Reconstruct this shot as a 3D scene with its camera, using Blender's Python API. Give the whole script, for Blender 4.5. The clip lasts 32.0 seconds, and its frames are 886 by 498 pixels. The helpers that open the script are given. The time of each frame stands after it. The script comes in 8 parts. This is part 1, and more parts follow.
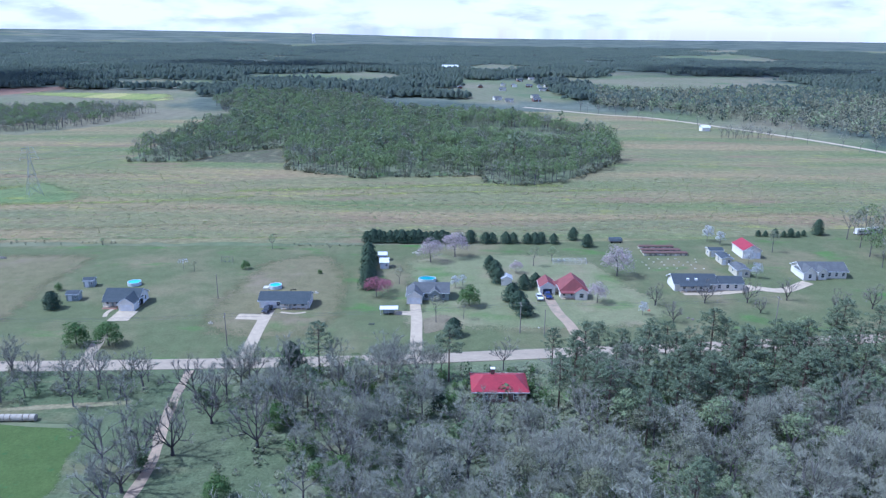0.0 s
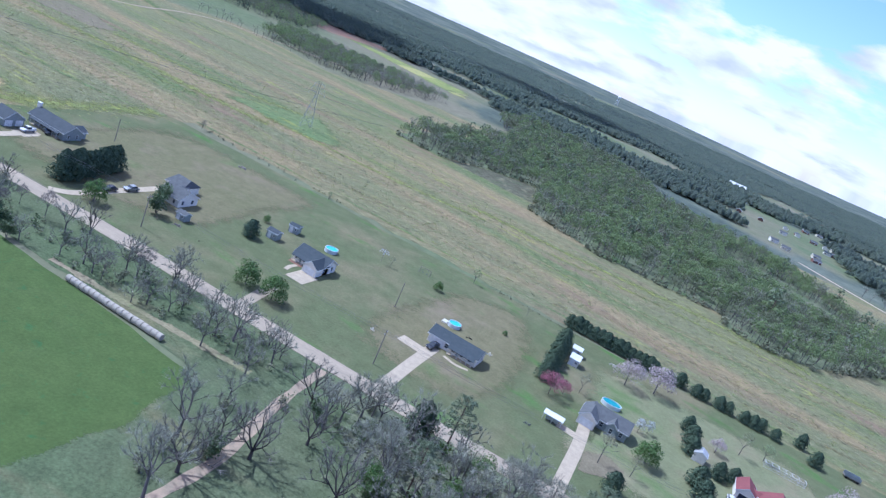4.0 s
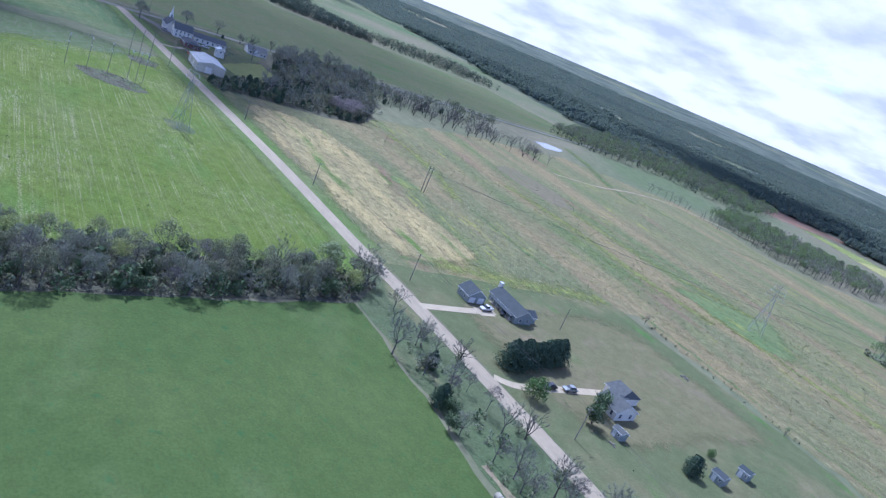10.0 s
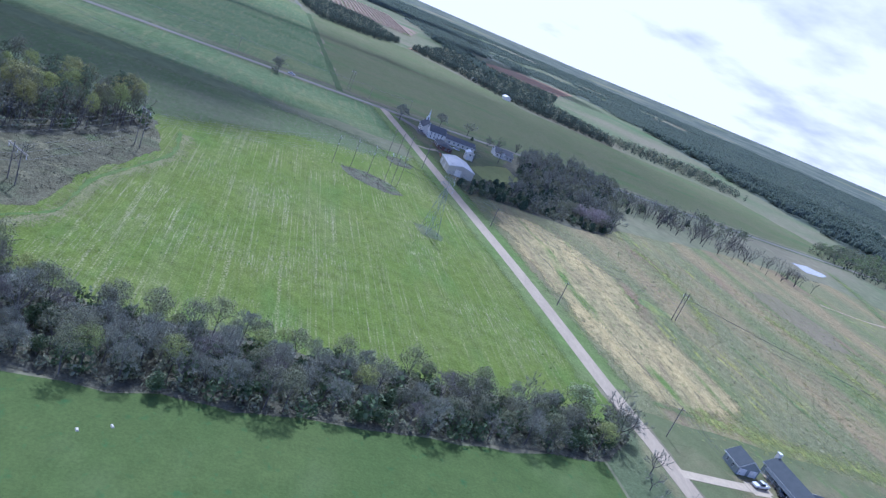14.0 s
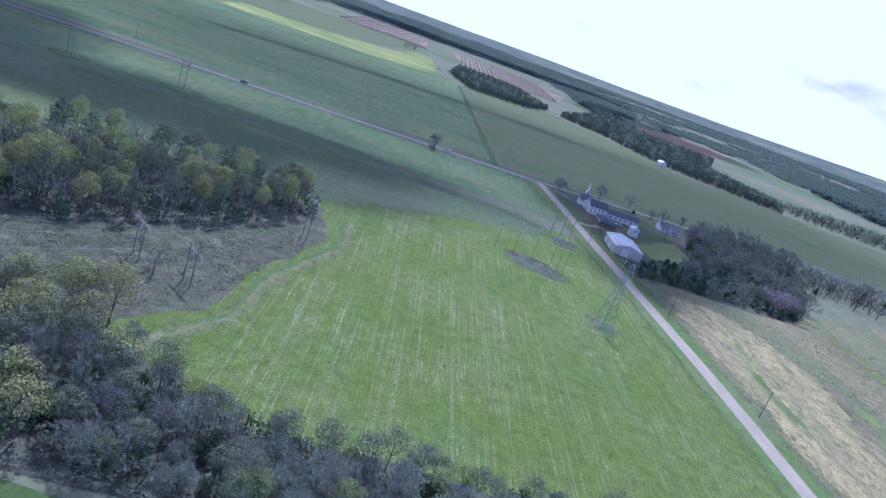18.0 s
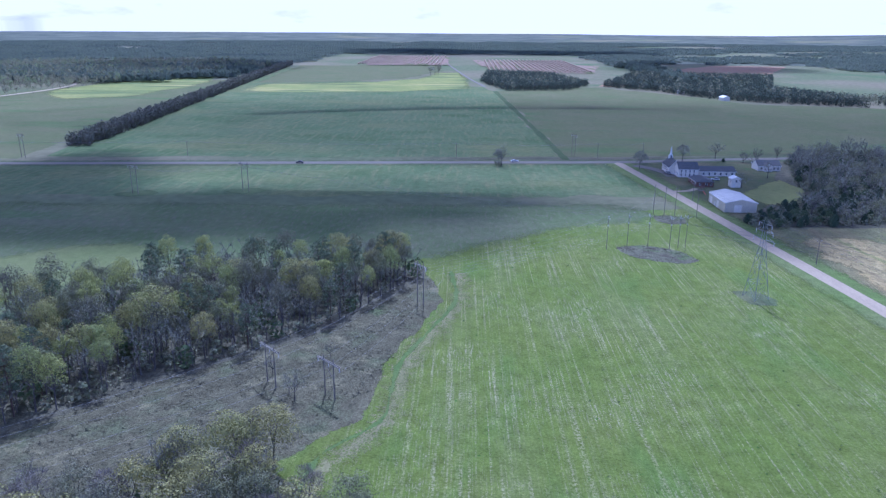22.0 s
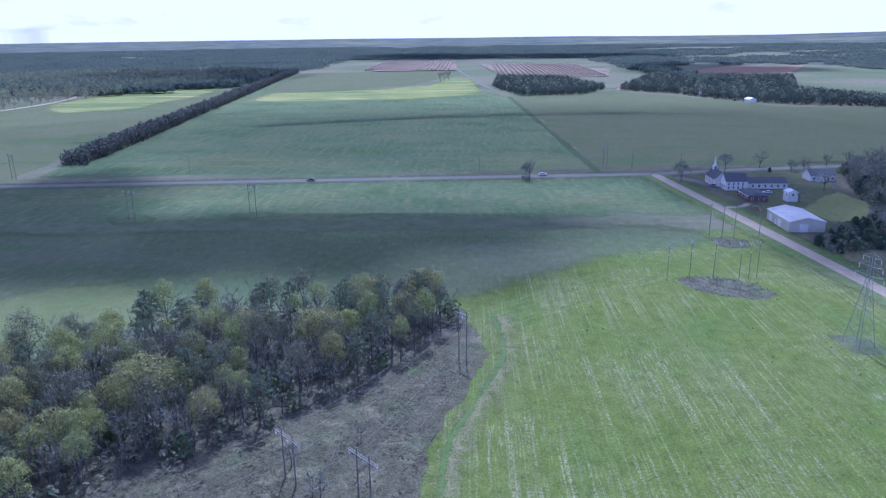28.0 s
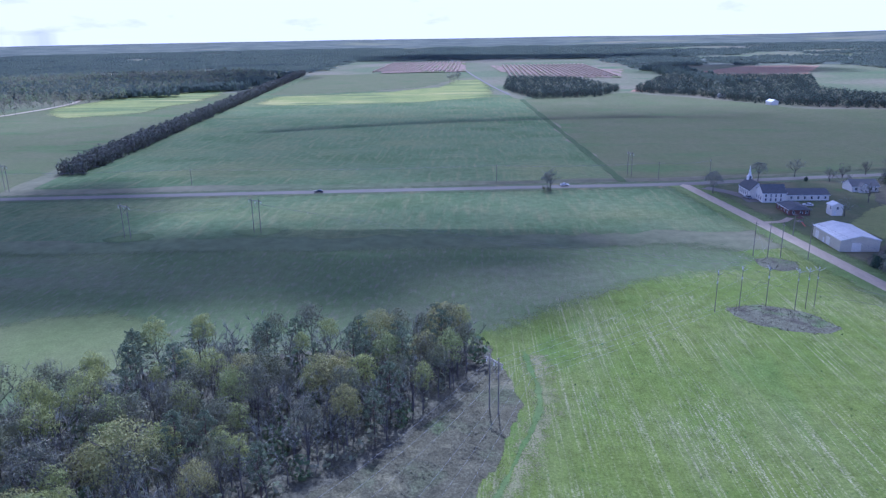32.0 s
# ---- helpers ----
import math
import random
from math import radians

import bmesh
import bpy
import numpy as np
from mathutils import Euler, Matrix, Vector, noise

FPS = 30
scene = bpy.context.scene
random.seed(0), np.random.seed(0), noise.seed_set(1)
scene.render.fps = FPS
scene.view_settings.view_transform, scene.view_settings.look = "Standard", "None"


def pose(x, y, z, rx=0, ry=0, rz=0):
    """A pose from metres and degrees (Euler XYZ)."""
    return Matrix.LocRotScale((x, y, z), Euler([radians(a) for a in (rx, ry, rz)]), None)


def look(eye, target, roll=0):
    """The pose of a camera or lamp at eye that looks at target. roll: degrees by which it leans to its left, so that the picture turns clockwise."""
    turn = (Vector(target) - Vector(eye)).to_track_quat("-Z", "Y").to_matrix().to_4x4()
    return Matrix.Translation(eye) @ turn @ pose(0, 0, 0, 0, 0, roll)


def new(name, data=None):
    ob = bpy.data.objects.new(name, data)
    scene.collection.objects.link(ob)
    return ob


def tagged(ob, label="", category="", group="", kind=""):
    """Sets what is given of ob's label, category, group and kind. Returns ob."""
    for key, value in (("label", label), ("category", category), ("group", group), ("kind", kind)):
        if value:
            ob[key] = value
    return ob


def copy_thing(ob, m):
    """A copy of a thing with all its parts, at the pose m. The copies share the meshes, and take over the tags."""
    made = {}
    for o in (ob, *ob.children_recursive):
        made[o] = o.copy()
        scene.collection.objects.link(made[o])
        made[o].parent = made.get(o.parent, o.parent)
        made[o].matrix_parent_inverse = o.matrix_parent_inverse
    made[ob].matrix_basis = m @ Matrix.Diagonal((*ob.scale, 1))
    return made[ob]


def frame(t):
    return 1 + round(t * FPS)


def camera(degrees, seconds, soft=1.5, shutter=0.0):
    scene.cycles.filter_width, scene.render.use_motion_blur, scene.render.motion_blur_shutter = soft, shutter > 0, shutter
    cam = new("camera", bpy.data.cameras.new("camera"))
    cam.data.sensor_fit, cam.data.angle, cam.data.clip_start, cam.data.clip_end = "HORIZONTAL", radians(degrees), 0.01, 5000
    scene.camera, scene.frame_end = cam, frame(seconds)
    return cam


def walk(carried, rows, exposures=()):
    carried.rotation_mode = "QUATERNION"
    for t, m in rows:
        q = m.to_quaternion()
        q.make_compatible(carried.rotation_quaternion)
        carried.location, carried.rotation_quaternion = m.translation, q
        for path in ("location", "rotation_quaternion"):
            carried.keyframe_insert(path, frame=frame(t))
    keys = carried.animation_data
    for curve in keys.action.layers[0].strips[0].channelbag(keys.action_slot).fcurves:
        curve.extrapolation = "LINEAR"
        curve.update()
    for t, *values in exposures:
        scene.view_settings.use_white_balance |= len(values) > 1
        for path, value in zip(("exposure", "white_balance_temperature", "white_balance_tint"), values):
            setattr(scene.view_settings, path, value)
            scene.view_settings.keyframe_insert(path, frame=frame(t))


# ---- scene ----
cam = camera(63.3, 32.0, 1.3)
# seconds, x, y, z, yaw, pitch, roll
PATH_ROWS = [
    (0, -0.03, -5.22, 80.97, -0.007, -16.945, -0.366),
    (0.5, -0.27, 5.63, 79.56, 0.57, -17.459, -5.769),
    (1, -0.67, 8.32, 79.5, 1.664, -17.398, -10.632),
    (1.5, -1.08, 11.03, 79.47, 3.711, -17.38, -13.854),
    (2, -1.78, 13.85, 79.41, 6.917, -17.396, -16.771),
    (2.5, -2.53, 16.77, 79.42, 10.867, -17.498, -19.308),
    (3, -3.66, 19.54, 79.34, 15.345, -17.618, -21.304),
    (3.5, -4.98, 22.03, 79.31, 20.146, -17.833, -22.407),
    (4, -6.48, 24.36, 79.23, 24.604, -18.04, -22.577),
    (4.5, -8.09, 26.45, 79.1, 28.571, -18.182, -22.556),
    (6.5, -16.7, 32.96, 78.4, 41.816, -18.503, -22.576),
    (7, -19.2, 34.14, 78.41, 44.856, -18.598, -22.568),
    (7.5, -21.68, 35.17, 78.41, 47.827, -18.685, -22.594),
    (8, -24.31, 35.97, 78.45, 50.591, -18.745, -22.618),
    (8.5, -27.01, 36.53, 78.51, 53.162, -18.789, -22.575),
    (9, -29.66, 36.97, 78.63, 55.58, -18.856, -22.366),
    (9.5, -32.39, 37.33, 78.67, 57.958, -18.884, -22.189),
    (10, -35.18, 37.64, 78.65, 60.482, -18.897, -22.262),
    (10.5, -38.03, 37.78, 78.59, 63.096, -18.925, -22.319),
    (11, -41.09, 37.8, 78.47, 65.701, -18.928, -22.365),
    (11.5, -44.33, 37.8, 78.33, 68.21, -18.962, -22.354),
    (12, -47.72, 37.74, 78.17, 70.668, -18.977, -22.268),
    (12.5, -51.17, 37.51, 78, 73.124, -18.983, -22.23),
    (13, -54.56, 37, 77.82, 75.57, -19.022, -22.295),
    (13.5, -57.79, 36.35, 77.62, 77.858, -19.024, -22.385),
    (14, -60.91, 35.59, 77.39, 79.919, -18.938, -22.325),
    (14.5, -64.01, 34.74, 77.12, 81.936, -18.844, -22.19),
    (15, -67.1, 33.81, 76.88, 83.959, -18.744, -22.115),
    (15.5, -70.1, 32.84, 76.68, 85.943, -18.621, -22.05),
    (17.5, -80.44, 28.55, 77.47, 91.013, -18.272, -20.233),
    (18, -83.33, 26.77, 77.65, 91.373, -18.177, -19.285),
    (18.5, -86.22, 24.88, 77.82, 91.445, -18.086, -17.12),
    (19, -89.11, 23.07, 78.08, 91.51, -18.049, -13.628),
    (19.5, -92.06, 21.23, 78.24, 91.592, -18.06, -8.406),
    (20, -94.97, 19.61, 78.4, 91.764, -18.057, -3.296),
    (20.5, -97.78, 18.21, 78.47, 91.793, -18, -1.268),
    (21, -100.51, 17.14, 78.5, 91.827, -17.917, -0.887),
    (21.5, -95.24, 16.05, 80.16, 91.784, -17.338, -0.636),
    (22, -97.92, 14.87, 80.27, 91.762, -17.316, -0.433),
    (22.5, -100.65, 13.79, 80.33, 91.781, -17.275, -0.309),
    (23, -103.46, 12.83, 80.35, 91.784, -17.249, -0.162),
    (23.5, -106.38, 11.93, 80.34, 91.761, -17.224, -0.005),
    (24, -109.41, 11.03, 80.32, 91.796, -17.205, 0.078),
    (24.5, -112.5, 10.08, 80.31, 91.81, -17.178, 0.186),
    (25, -115.52, 9.12, 80.28, 91.821, -17.155, 0.264),
    (25.5, -118.46, 8.19, 80.25, 91.833, -17.133, 0.379),
    (27.5, -130.13, 4.92, 80.1, 91.969, -17.005, 0.583),
    (28, -132.95, 4.19, 80.11, 92.009, -16.991, 0.61),
    (28.5, -135.92, 3.43, 80.16, 92.062, -16.96, 0.655),
    (29, -139, 2.69, 80.27, 92.131, -16.962, 0.665),
    (29.5, -142.07, 2.02, 80.36, 92.196, -16.933, 0.701),
    (30, -145.12, 1.37, 80.48, 92.265, -16.954, 0.716),
    (30.5, -148.12, 0.67, 80.61, 92.333, -16.966, 0.733),
    (31, -151.07, 0.01, 80.73, 92.403, -16.946, 0.792),
    (31.5, -154.01, -0.65, 80.88, 92.457, -16.966, 0.823),
    (32, -156.92, -1.34, 81.03, 92.506, -16.956, 0.862),
]
EXPOSURES = [(0.0, 0.26, 4430, 15), (3.5, 0.25, 4640, 16), (13.0, 0.17, 4630, 17), (19.0, 0.16, 4460, 24), (24.0, 0.16, 4400, 28), (32.0, 0.15, 4400, 29)]  # seconds, stops, kelvin, tint
walk(cam, [(t, pose(x, y, z, 90 + pitch, roll, yaw)) for t, x, y, z, yaw, pitch, roll in PATH_ROWS], EXPOSURES)

# ---------------------------------------------------------------- sky and sun
SUN_ELEV, SUN_AZ = 54.0, 182.0  # the sun stands over -x, shadows fall towards +x

world = bpy.data.worlds.new("sky")
scene.world = world
world.use_nodes = True
wn, wl = world.node_tree.nodes, world.node_tree.links
wn.clear()
w_out = wn.new("ShaderNodeOutputWorld")
w_bg = wn.new("ShaderNodeBackground")
w_sky = wn.new("ShaderNodeTexSky")
w_sky.sky_type = "NISHITA"
w_sky.sun_disc = False
w_sky.sun_elevation = radians(SUN_ELEV)
w_sky.sun_rotation = radians(90 - SUN_AZ)
w_sky.air_density, w_sky.dust_density, w_sky.ozone_density = 1.0, 0.4, 2.0
w_bg.inputs["Strength"].default_value = 0.125
# fair-weather clouds over the whole dome, on a flat layer
w_co = wn.new("ShaderNodeTexCoord")
w_sep = wn.new("ShaderNodeSeparateXYZ")
wl.new(w_co.outputs["Generated"], w_sep.inputs[0])
w_up = wn.new("ShaderNodeMath"); w_up.operation = "MAXIMUM"; w_up.inputs[1].default_value = 0.0
wl.new(w_sep.outputs["Z"], w_up.inputs[0])
w_add = wn.new("ShaderNodeMath"); w_add.operation = "ADD"; w_add.inputs[1].default_value = 0.26
wl.new(w_up.outputs[0], w_add.inputs[0])
w_dx = wn.new("ShaderNodeMath"); w_dx.operation = "DIVIDE"
w_dy = wn.new("ShaderNodeMath"); w_dy.operation = "DIVIDE"
wl.new(w_sep.outputs["X"], w_dx.inputs[0]); wl.new(w_add.outputs[0], w_dx.inputs[1])
wl.new(w_sep.outputs["Y"], w_dy.inputs[0]); wl.new(w_add.outputs[0], w_dy.inputs[1])
w_vec = wn.new("ShaderNodeCombineXYZ")
wl.new(w_dx.outputs[0], w_vec.inputs[0]); wl.new(w_dy.outputs[0], w_vec.inputs[1])
w_n = wn.new("ShaderNodeTexNoise"); w_n.inputs["Scale"].default_value = 2.4; w_n.inputs["Detail"].default_value = 7; w_n.inputs["Roughness"].default_value = 0.55
wl.new(w_vec.outputs[0], w_n.inputs["Vector"])
w_r = wn.new("ShaderNodeValToRGB")
w_r.color_ramp.elements[0].position, w_r.color_ramp.elements[1].position = 0.47, 0.57
# clouds stand closer together towards the horizon
w_low = wn.new("ShaderNodeMapRange"); w_low.inputs["From Min"].default_value = 0.0; w_low.inputs["From Max"].default_value = 0.45; w_low.inputs["To Min"].default_value = 0.02; w_low.inputs["To Max"].default_value = -0.05
wl.new(w_up.outputs[0], w_low.inputs["Value"])
w_den = wn.new("ShaderNodeMath"); w_den.operation = "ADD"
wl.new(w_n.outputs["Fac"], w_den.inputs[0]); wl.new(w_low.outputs["Result"], w_den.inputs[1])
# and thicken into a bright veil towards the sun in the west
w_west = wn.new("ShaderNodeMapRange"); w_west.inputs["From Min"].default_value = -1.0; w_west.inputs["From Max"].default_value = 0.0; w_west.inputs["To Min"].default_value = 0.34; w_west.inputs["To Max"].default_value = 0.0
wl.new(w_sep.outputs["X"], w_west.inputs["Value"])
w_den2 = wn.new("ShaderNodeMath"); w_den2.operation = "ADD"
wl.new(w_den.outputs[0], w_den2.inputs[0]); wl.new(w_west.outputs["Result"], w_den2.inputs[1])
wl.new(w_den2.outputs[0], w_r.inputs[0])
w_n2 = wn.new("ShaderNodeTexNoise"); w_n2.inputs["Scale"].default_value = 3.2; w_n2.inputs["Detail"].default_value = 5
wl.new(w_vec.outputs[0], w_n2.inputs["Vector"])
w_r2 = wn.new("ShaderNodeValToRGB")
w_r2.color_ramp.elements[0].position, w_r2.color_ramp.elements[1].position = 0.44, 0.66
w_r2.color_ramp.elements[0].color = (8.0, 7.35, 7.15, 1)
w_r2.color_ramp.elements[1].color = (5.2, 4.95, 5.0, 1)
w_calm = wn.new("ShaderNodeMapRange"); w_calm.inputs["From Min"].default_value = -0.96; w_calm.inputs["From Max"].default_value = -0.78; w_calm.inputs["To Min"].default_value = -0.22; w_calm.inputs["To Max"].default_value = 0.0
wl.new(w_sep.outputs["X"], w_calm.inputs["Value"])
w_shade = wn.new("ShaderNodeMath"); w_shade.operation = "ADD"
wl.new(w_n2.outputs["Fac"], w_shade.inputs[0]); wl.new(w_calm.outputs["Result"], w_shade.inputs[1])
wl.new(w_shade.outputs[0], w_r2.inputs[0])
w_mix = wn.new("ShaderNodeMix"); w_mix.data_type = "RGBA"
wl.new(w_r.outputs["Color"], w_mix.inputs["Factor"])
w_deep = wn.new("ShaderNodeMix"); w_deep.data_type = "RGBA"; w_deep.blend_type = "MULTIPLY"; w_deep.inputs["Factor"].default_value = 1.0
w_deep.inputs[7].default_value = (1.4, 1.28, 1.45, 1)
wl.new(w_sky.outputs["Color"], w_deep.inputs[6])
wl.new(w_deep.outputs[2], w_mix.inputs[6])
wl.new(w_r2.outputs["Color"], w_mix.inputs[7])
wl.new(w_mix.outputs[2], w_bg.inputs["Color"])
wl.new(w_bg.outputs[0], w_out.inputs[0])

sun_data = bpy.data.lights.new("sun", "SUN")
sun_data.energy, sun_data.angle, sun_data.color = 4.3, radians(1.5), (1.0, 0.94, 0.82)
sun = new("sun", sun_data)
sun_way = Vector((math.cos(radians(SUN_AZ)) * math.cos(radians(SUN_ELEV)), math.sin(radians(SUN_AZ)) * math.cos(radians(SUN_ELEV)), math.sin(radians(SUN_ELEV))))
sun.matrix_world = look(sun_way * 900, (0, 0, 0))

# ---------------------------------------------------------------- materials


def mat_base(name, rough=0.9, metal=0.0, spec=0.3):
    m = bpy.data.materials.new(name)
    m.use_nodes = True
    b = m.node_tree.nodes["Principled BSDF"]
    b.inputs["Roughness"].default_value, b.inputs["Metallic"].default_value = rough, metal
    b.inputs["Specular IOR Level"].default_value = spec
    return m, m.node_tree.nodes, m.node_tree.links, b


def node_noise(n, l, scale, detail=3.0, stretch=(1, 1, 1), turn=0.0, rough=0.55):
    """Noise over world places, stretched and turned about z."""
    g = n.new("ShaderNodeNewGeometry")
    mp = n.new("ShaderNodeMapping")
    mp.inputs["Rotation"].default_value = (0, 0, radians(turn))
    mp.inputs["Scale"].default_value = stretch
    t = n.new("ShaderNodeTexNoise")
    t.inputs["Scale"].default_value, t.inputs["Detail"].default_value, t.inputs["Roughness"].default_value = scale, detail, rough
    l.new(g.outputs["Position"], mp.inputs["Vector"])
    l.new(mp.outputs[0], t.inputs["Vector"])
    return t.outputs["Fac"]


def node_step(n, l, fac, lo, hi):
    r = n.new("ShaderNodeMapRange")
    r.inputs["From Min"].default_value, r.inputs["From Max"].default_value = lo, hi
    l.new(fac, r.inputs["Value"])
    return r.outputs["Result"]


def node_mix(n, l, fac, a, b, mode="MIX"):
    m = n.new("ShaderNodeMix")
    m.data_type, m.blend_type = "RGBA", mode
    for sock, v in ((m.inputs["Factor"], fac), (m.inputs[6], a), (m.inputs[7], b)):
        if isinstance(v, (int, float)):
            sock.default_value = v
        elif isinstance(v, tuple):
            sock.default_value = (*v, 1)
        else:
            l.new(v, sock)
    return m.outputs[2]


def grassland(name, a, b, layers=(), fine=0.35, bump=0.35, blades=1.6):
    """Ground cover: two colours in broad drifts, then layers of (colour, scale, stretch, turn, lo, hi), then fine mottling and relief."""
    m, n, l, bs = mat_base(name, 0.95, 0, 0.1)
    c = node_mix(n, l, node_step(n, l, node_noise(n, l, 0.03, 5), 0.35, 0.65), a, b)
    for col, scale, stretch, turn, lo, hi, *broken in layers:
        fac = node_step(n, l, node_noise(n, l, scale, 4, stretch, turn), lo, hi)
        for bs_, b_lo, b_hi in broken:  # rows broken up by patches and dots
            mul = n.new("ShaderNodeMath"); mul.operation = "MULTIPLY"
            l.new(fac, mul.inputs[0]); l.new(node_step(n, l, node_noise(n, l, bs_, 3), b_lo, b_hi), mul.inputs[1])
            fac = mul.outputs[0]
        c = node_mix(n, l, fac, c, col)
    f1 = node_step(n, l, node_noise(n, l, blades, 4, rough=0.7), 0.2, 0.8)
    f2 = node_step(n, l, node_noise(n, l, 0.25, 4, rough=0.65), 0.25, 0.75)
    dark = node_mix(n, l, f1, (1 - fine, 1 - fine, 1 - fine), (1 + fine, 1 + fine, 1 + fine))
    c = node_mix(n, l, 1.0, c, dark, "MULTIPLY")
    dark2 = node_mix(n, l, f2, (1 - fine * 0.6,) * 3, (1 + fine * 0.6,) * 3)
    c = node_mix(n, l, 1.0, c, dark2, "MULTIPLY")
    l.new(c, bs.inputs["Base Color"])
    bp = n.new("ShaderNodeBump")
    bp.inputs["Strength"].default_value, bp.inputs["Distance"].default_value = bump, 0.6
    l.new(node_noise(n, l, 0.9, 6, rough=0.7), bp.inputs["Height"])
    l.new(bp.outputs[0], bs.inputs["Normal"])
    return m


def plain(name, a, b=None, rough=0.7, scale=1.5, metal=0.0, bump=0.0, spec=0.3, stretch=(1, 1, 1), vary=0.12):
    """Paint, metal, wood: two near tones in worn patches and a fine grain."""
    m, n, l, bs = mat_base(name, rough, metal, spec)
    b = b or tuple(x * 0.8 for x in a)
    c = node_mix(n, l, node_step(n, l, node_noise(n, l, scale, 5, stretch), 0.35, 0.65), a, b)
    g = node_mix(n, l, node_step(n, l, node_noise(n, l, scale * 9, 3, stretch), 0.3, 0.7), (1 - vary,) * 3, (1 + vary,) * 3)
    c = node_mix(n, l, 1.0, c, g, "MULTIPLY")
    l.new(c, bs.inputs["Base Color"])
    if bump:
        bp = n.new("ShaderNodeBump")
        bp.inputs["Strength"].default_value, bp.inputs["Distance"].default_value = bump, 0.05
        l.new(node_noise(n, l, scale * 6, 4, stretch), bp.inputs["Height"])
        l.new(bp.outputs[0], bs.inputs["Normal"])
    return m


def foliage(name, a, b, c, rough=0.8, trans=0.25, drift=0.11):
    """Leaves, needles or twigs: tree-to-tree tone by place, leaf-to-leaf tone by island."""
    m, n, l, bs = mat_base(name, rough, 0, 0.15)
    oi = n.new("ShaderNodeObjectInfo")
    big = node_noise(n, l, drift, 2 if drift > 0.05 else 5)
    add = n.new("ShaderNodeMath"); add.operation = "ADD"
    mul = n.new("ShaderNodeMath"); mul.operation = "MULTIPLY_ADD"; mul.inputs[1].default_value = 0.5; mul.inputs[2].default_value = -0.25
    l.new(oi.outputs["Random"], mul.inputs[0])
    l.new(big, add.inputs[0]); l.new(mul.outputs[0], add.inputs[1])
    col = node_mix(n, l, node_step(n, l, add.outputs[0], 0.36, 0.64), a, b)
    g = n.new("ShaderNodeNewGeometry")
    col = node_mix(n, l, node_step(n, l, g.outputs["Random Per Island"], 0.45, 1.0), col, c)
    l.new(col, bs.inputs["Base Color"])
    if trans:
        tr = n.new("ShaderNodeBsdfTranslucent")
        l.new(col, tr.inputs["Color"])
        mx = n.new("ShaderNodeMixShader")
        mx.inputs[0].default_value = trans
        out = n["Material Output"]
        l.new(bs.outputs[0], mx.inputs[1]); l.new(tr.outputs[0], mx.inputs[2])
        l.new(mx.outputs[0], out.inputs["Surface"])
    return m


M_HAY = grassland("dry_hay_meadow", (0.19, 0.185, 0.092), (0.16, 0.166, 0.084), (
    ((0.25, 0.20, 0.108), 0.03, (0.14, 1, 1), 4, 0.45, 0.60),
    ((0.135, 0.165, 0.066), 0.028, (0.14, 1, 1), 3, 0.50, 0.66),
    ((0.31, 0.31, 0.06), 0.30, (0.16, 1, 1), 2, 0.54, 0.66, (0.016, 0.48, 0.62), (0.9, 0.35, 0.6)),
    ((0.145, 0.138, 0.078), 0.8, (0.22, 1, 1), 4, 0.54, 0.64, (0.05, 0.36, 0.55)),
    ((0.27, 0.25, 0.145), 0.9, (0.3, 1, 1), 8, 0.57, 0.66, (0.06, 0.4, 0.58)),
    ((0.215, 0.155, 0.10), 0.045, (0.25, 1, 1), 5, 0.56, 0.72)), 0.42, 0.9)
M_STRAW = grassland("pale_straw_grass", (0.32, 0.265, 0.132), (0.26, 0.228, 0.115), (
    ((0.38, 0.305, 0.145), 0.09, (0.3, 1, 1), -8, 0.46, 0.62),
    ((0.19, 0.165, 0.085), 0.45, (0.3, 1, 1), -8, 0.54, 0.66),
    ((0.42, 0.345, 0.165), 0.3, (0.3, 1, 1), -8, 0.56, 0.68, (0.1, 0.42, 0.58)),
    ((0.205, 0.165, 0.095), 0.14, (0.3, 1, 1), 8, 0.54, 0.72),
    ((0.13, 0.18, 0.05), 0.09, (0.2, 1, 1), 4, 0.58, 0.7)), 0.5, 0.8)
M_LAWN = grassland("spring_lawn", (0.122, 0.134, 0.065), (0.102, 0.125, 0.056), (
    ((0.18, 0.16, 0.09), 0.03, (1, 1, 1), 0, 0.47, 0.66),
    ((0.085, 0.16, 0.04), 0.07, (0.5, 1, 1), 20, 0.60, 0.72)), 0.25, 0.3)
M_PATCH = grassland("lush_meadow_patch", (0.13, 0.18, 0.07), (0.16, 0.185, 0.08), (
    ((0.24, 0.25, 0.07), 0.12, (0.2, 1, 1), 3, 0.56, 0.68),), 0.4, 0.6)
M_PALELAWN = grassland("pale_yellowish_lawn", (0.195, 0.195, 0.105), (0.165, 0.18, 0.09), (
    ((0.235, 0.20, 0.125), 0.05, (1, 1, 1), 0, 0.50, 0.68),
    ((0.11, 0.165, 0.055), 0.06, (0.6, 1, 1), 15, 0.58, 0.72)), 0.25, 0.3)
# lawn hue brightened and yellowed in place of sunlight
M_SUNLAWN = grassland("sunlit_lawn_tint", (0.225, 0.235, 0.085), (0.19, 0.21, 0.075), (), 0.25, 0.3)
M_REDDIRT = grassland("thin_reddish_grass", (0.19, 0.162, 0.105), (0.17, 0.152, 0.092), (), 0.3, 0.3)
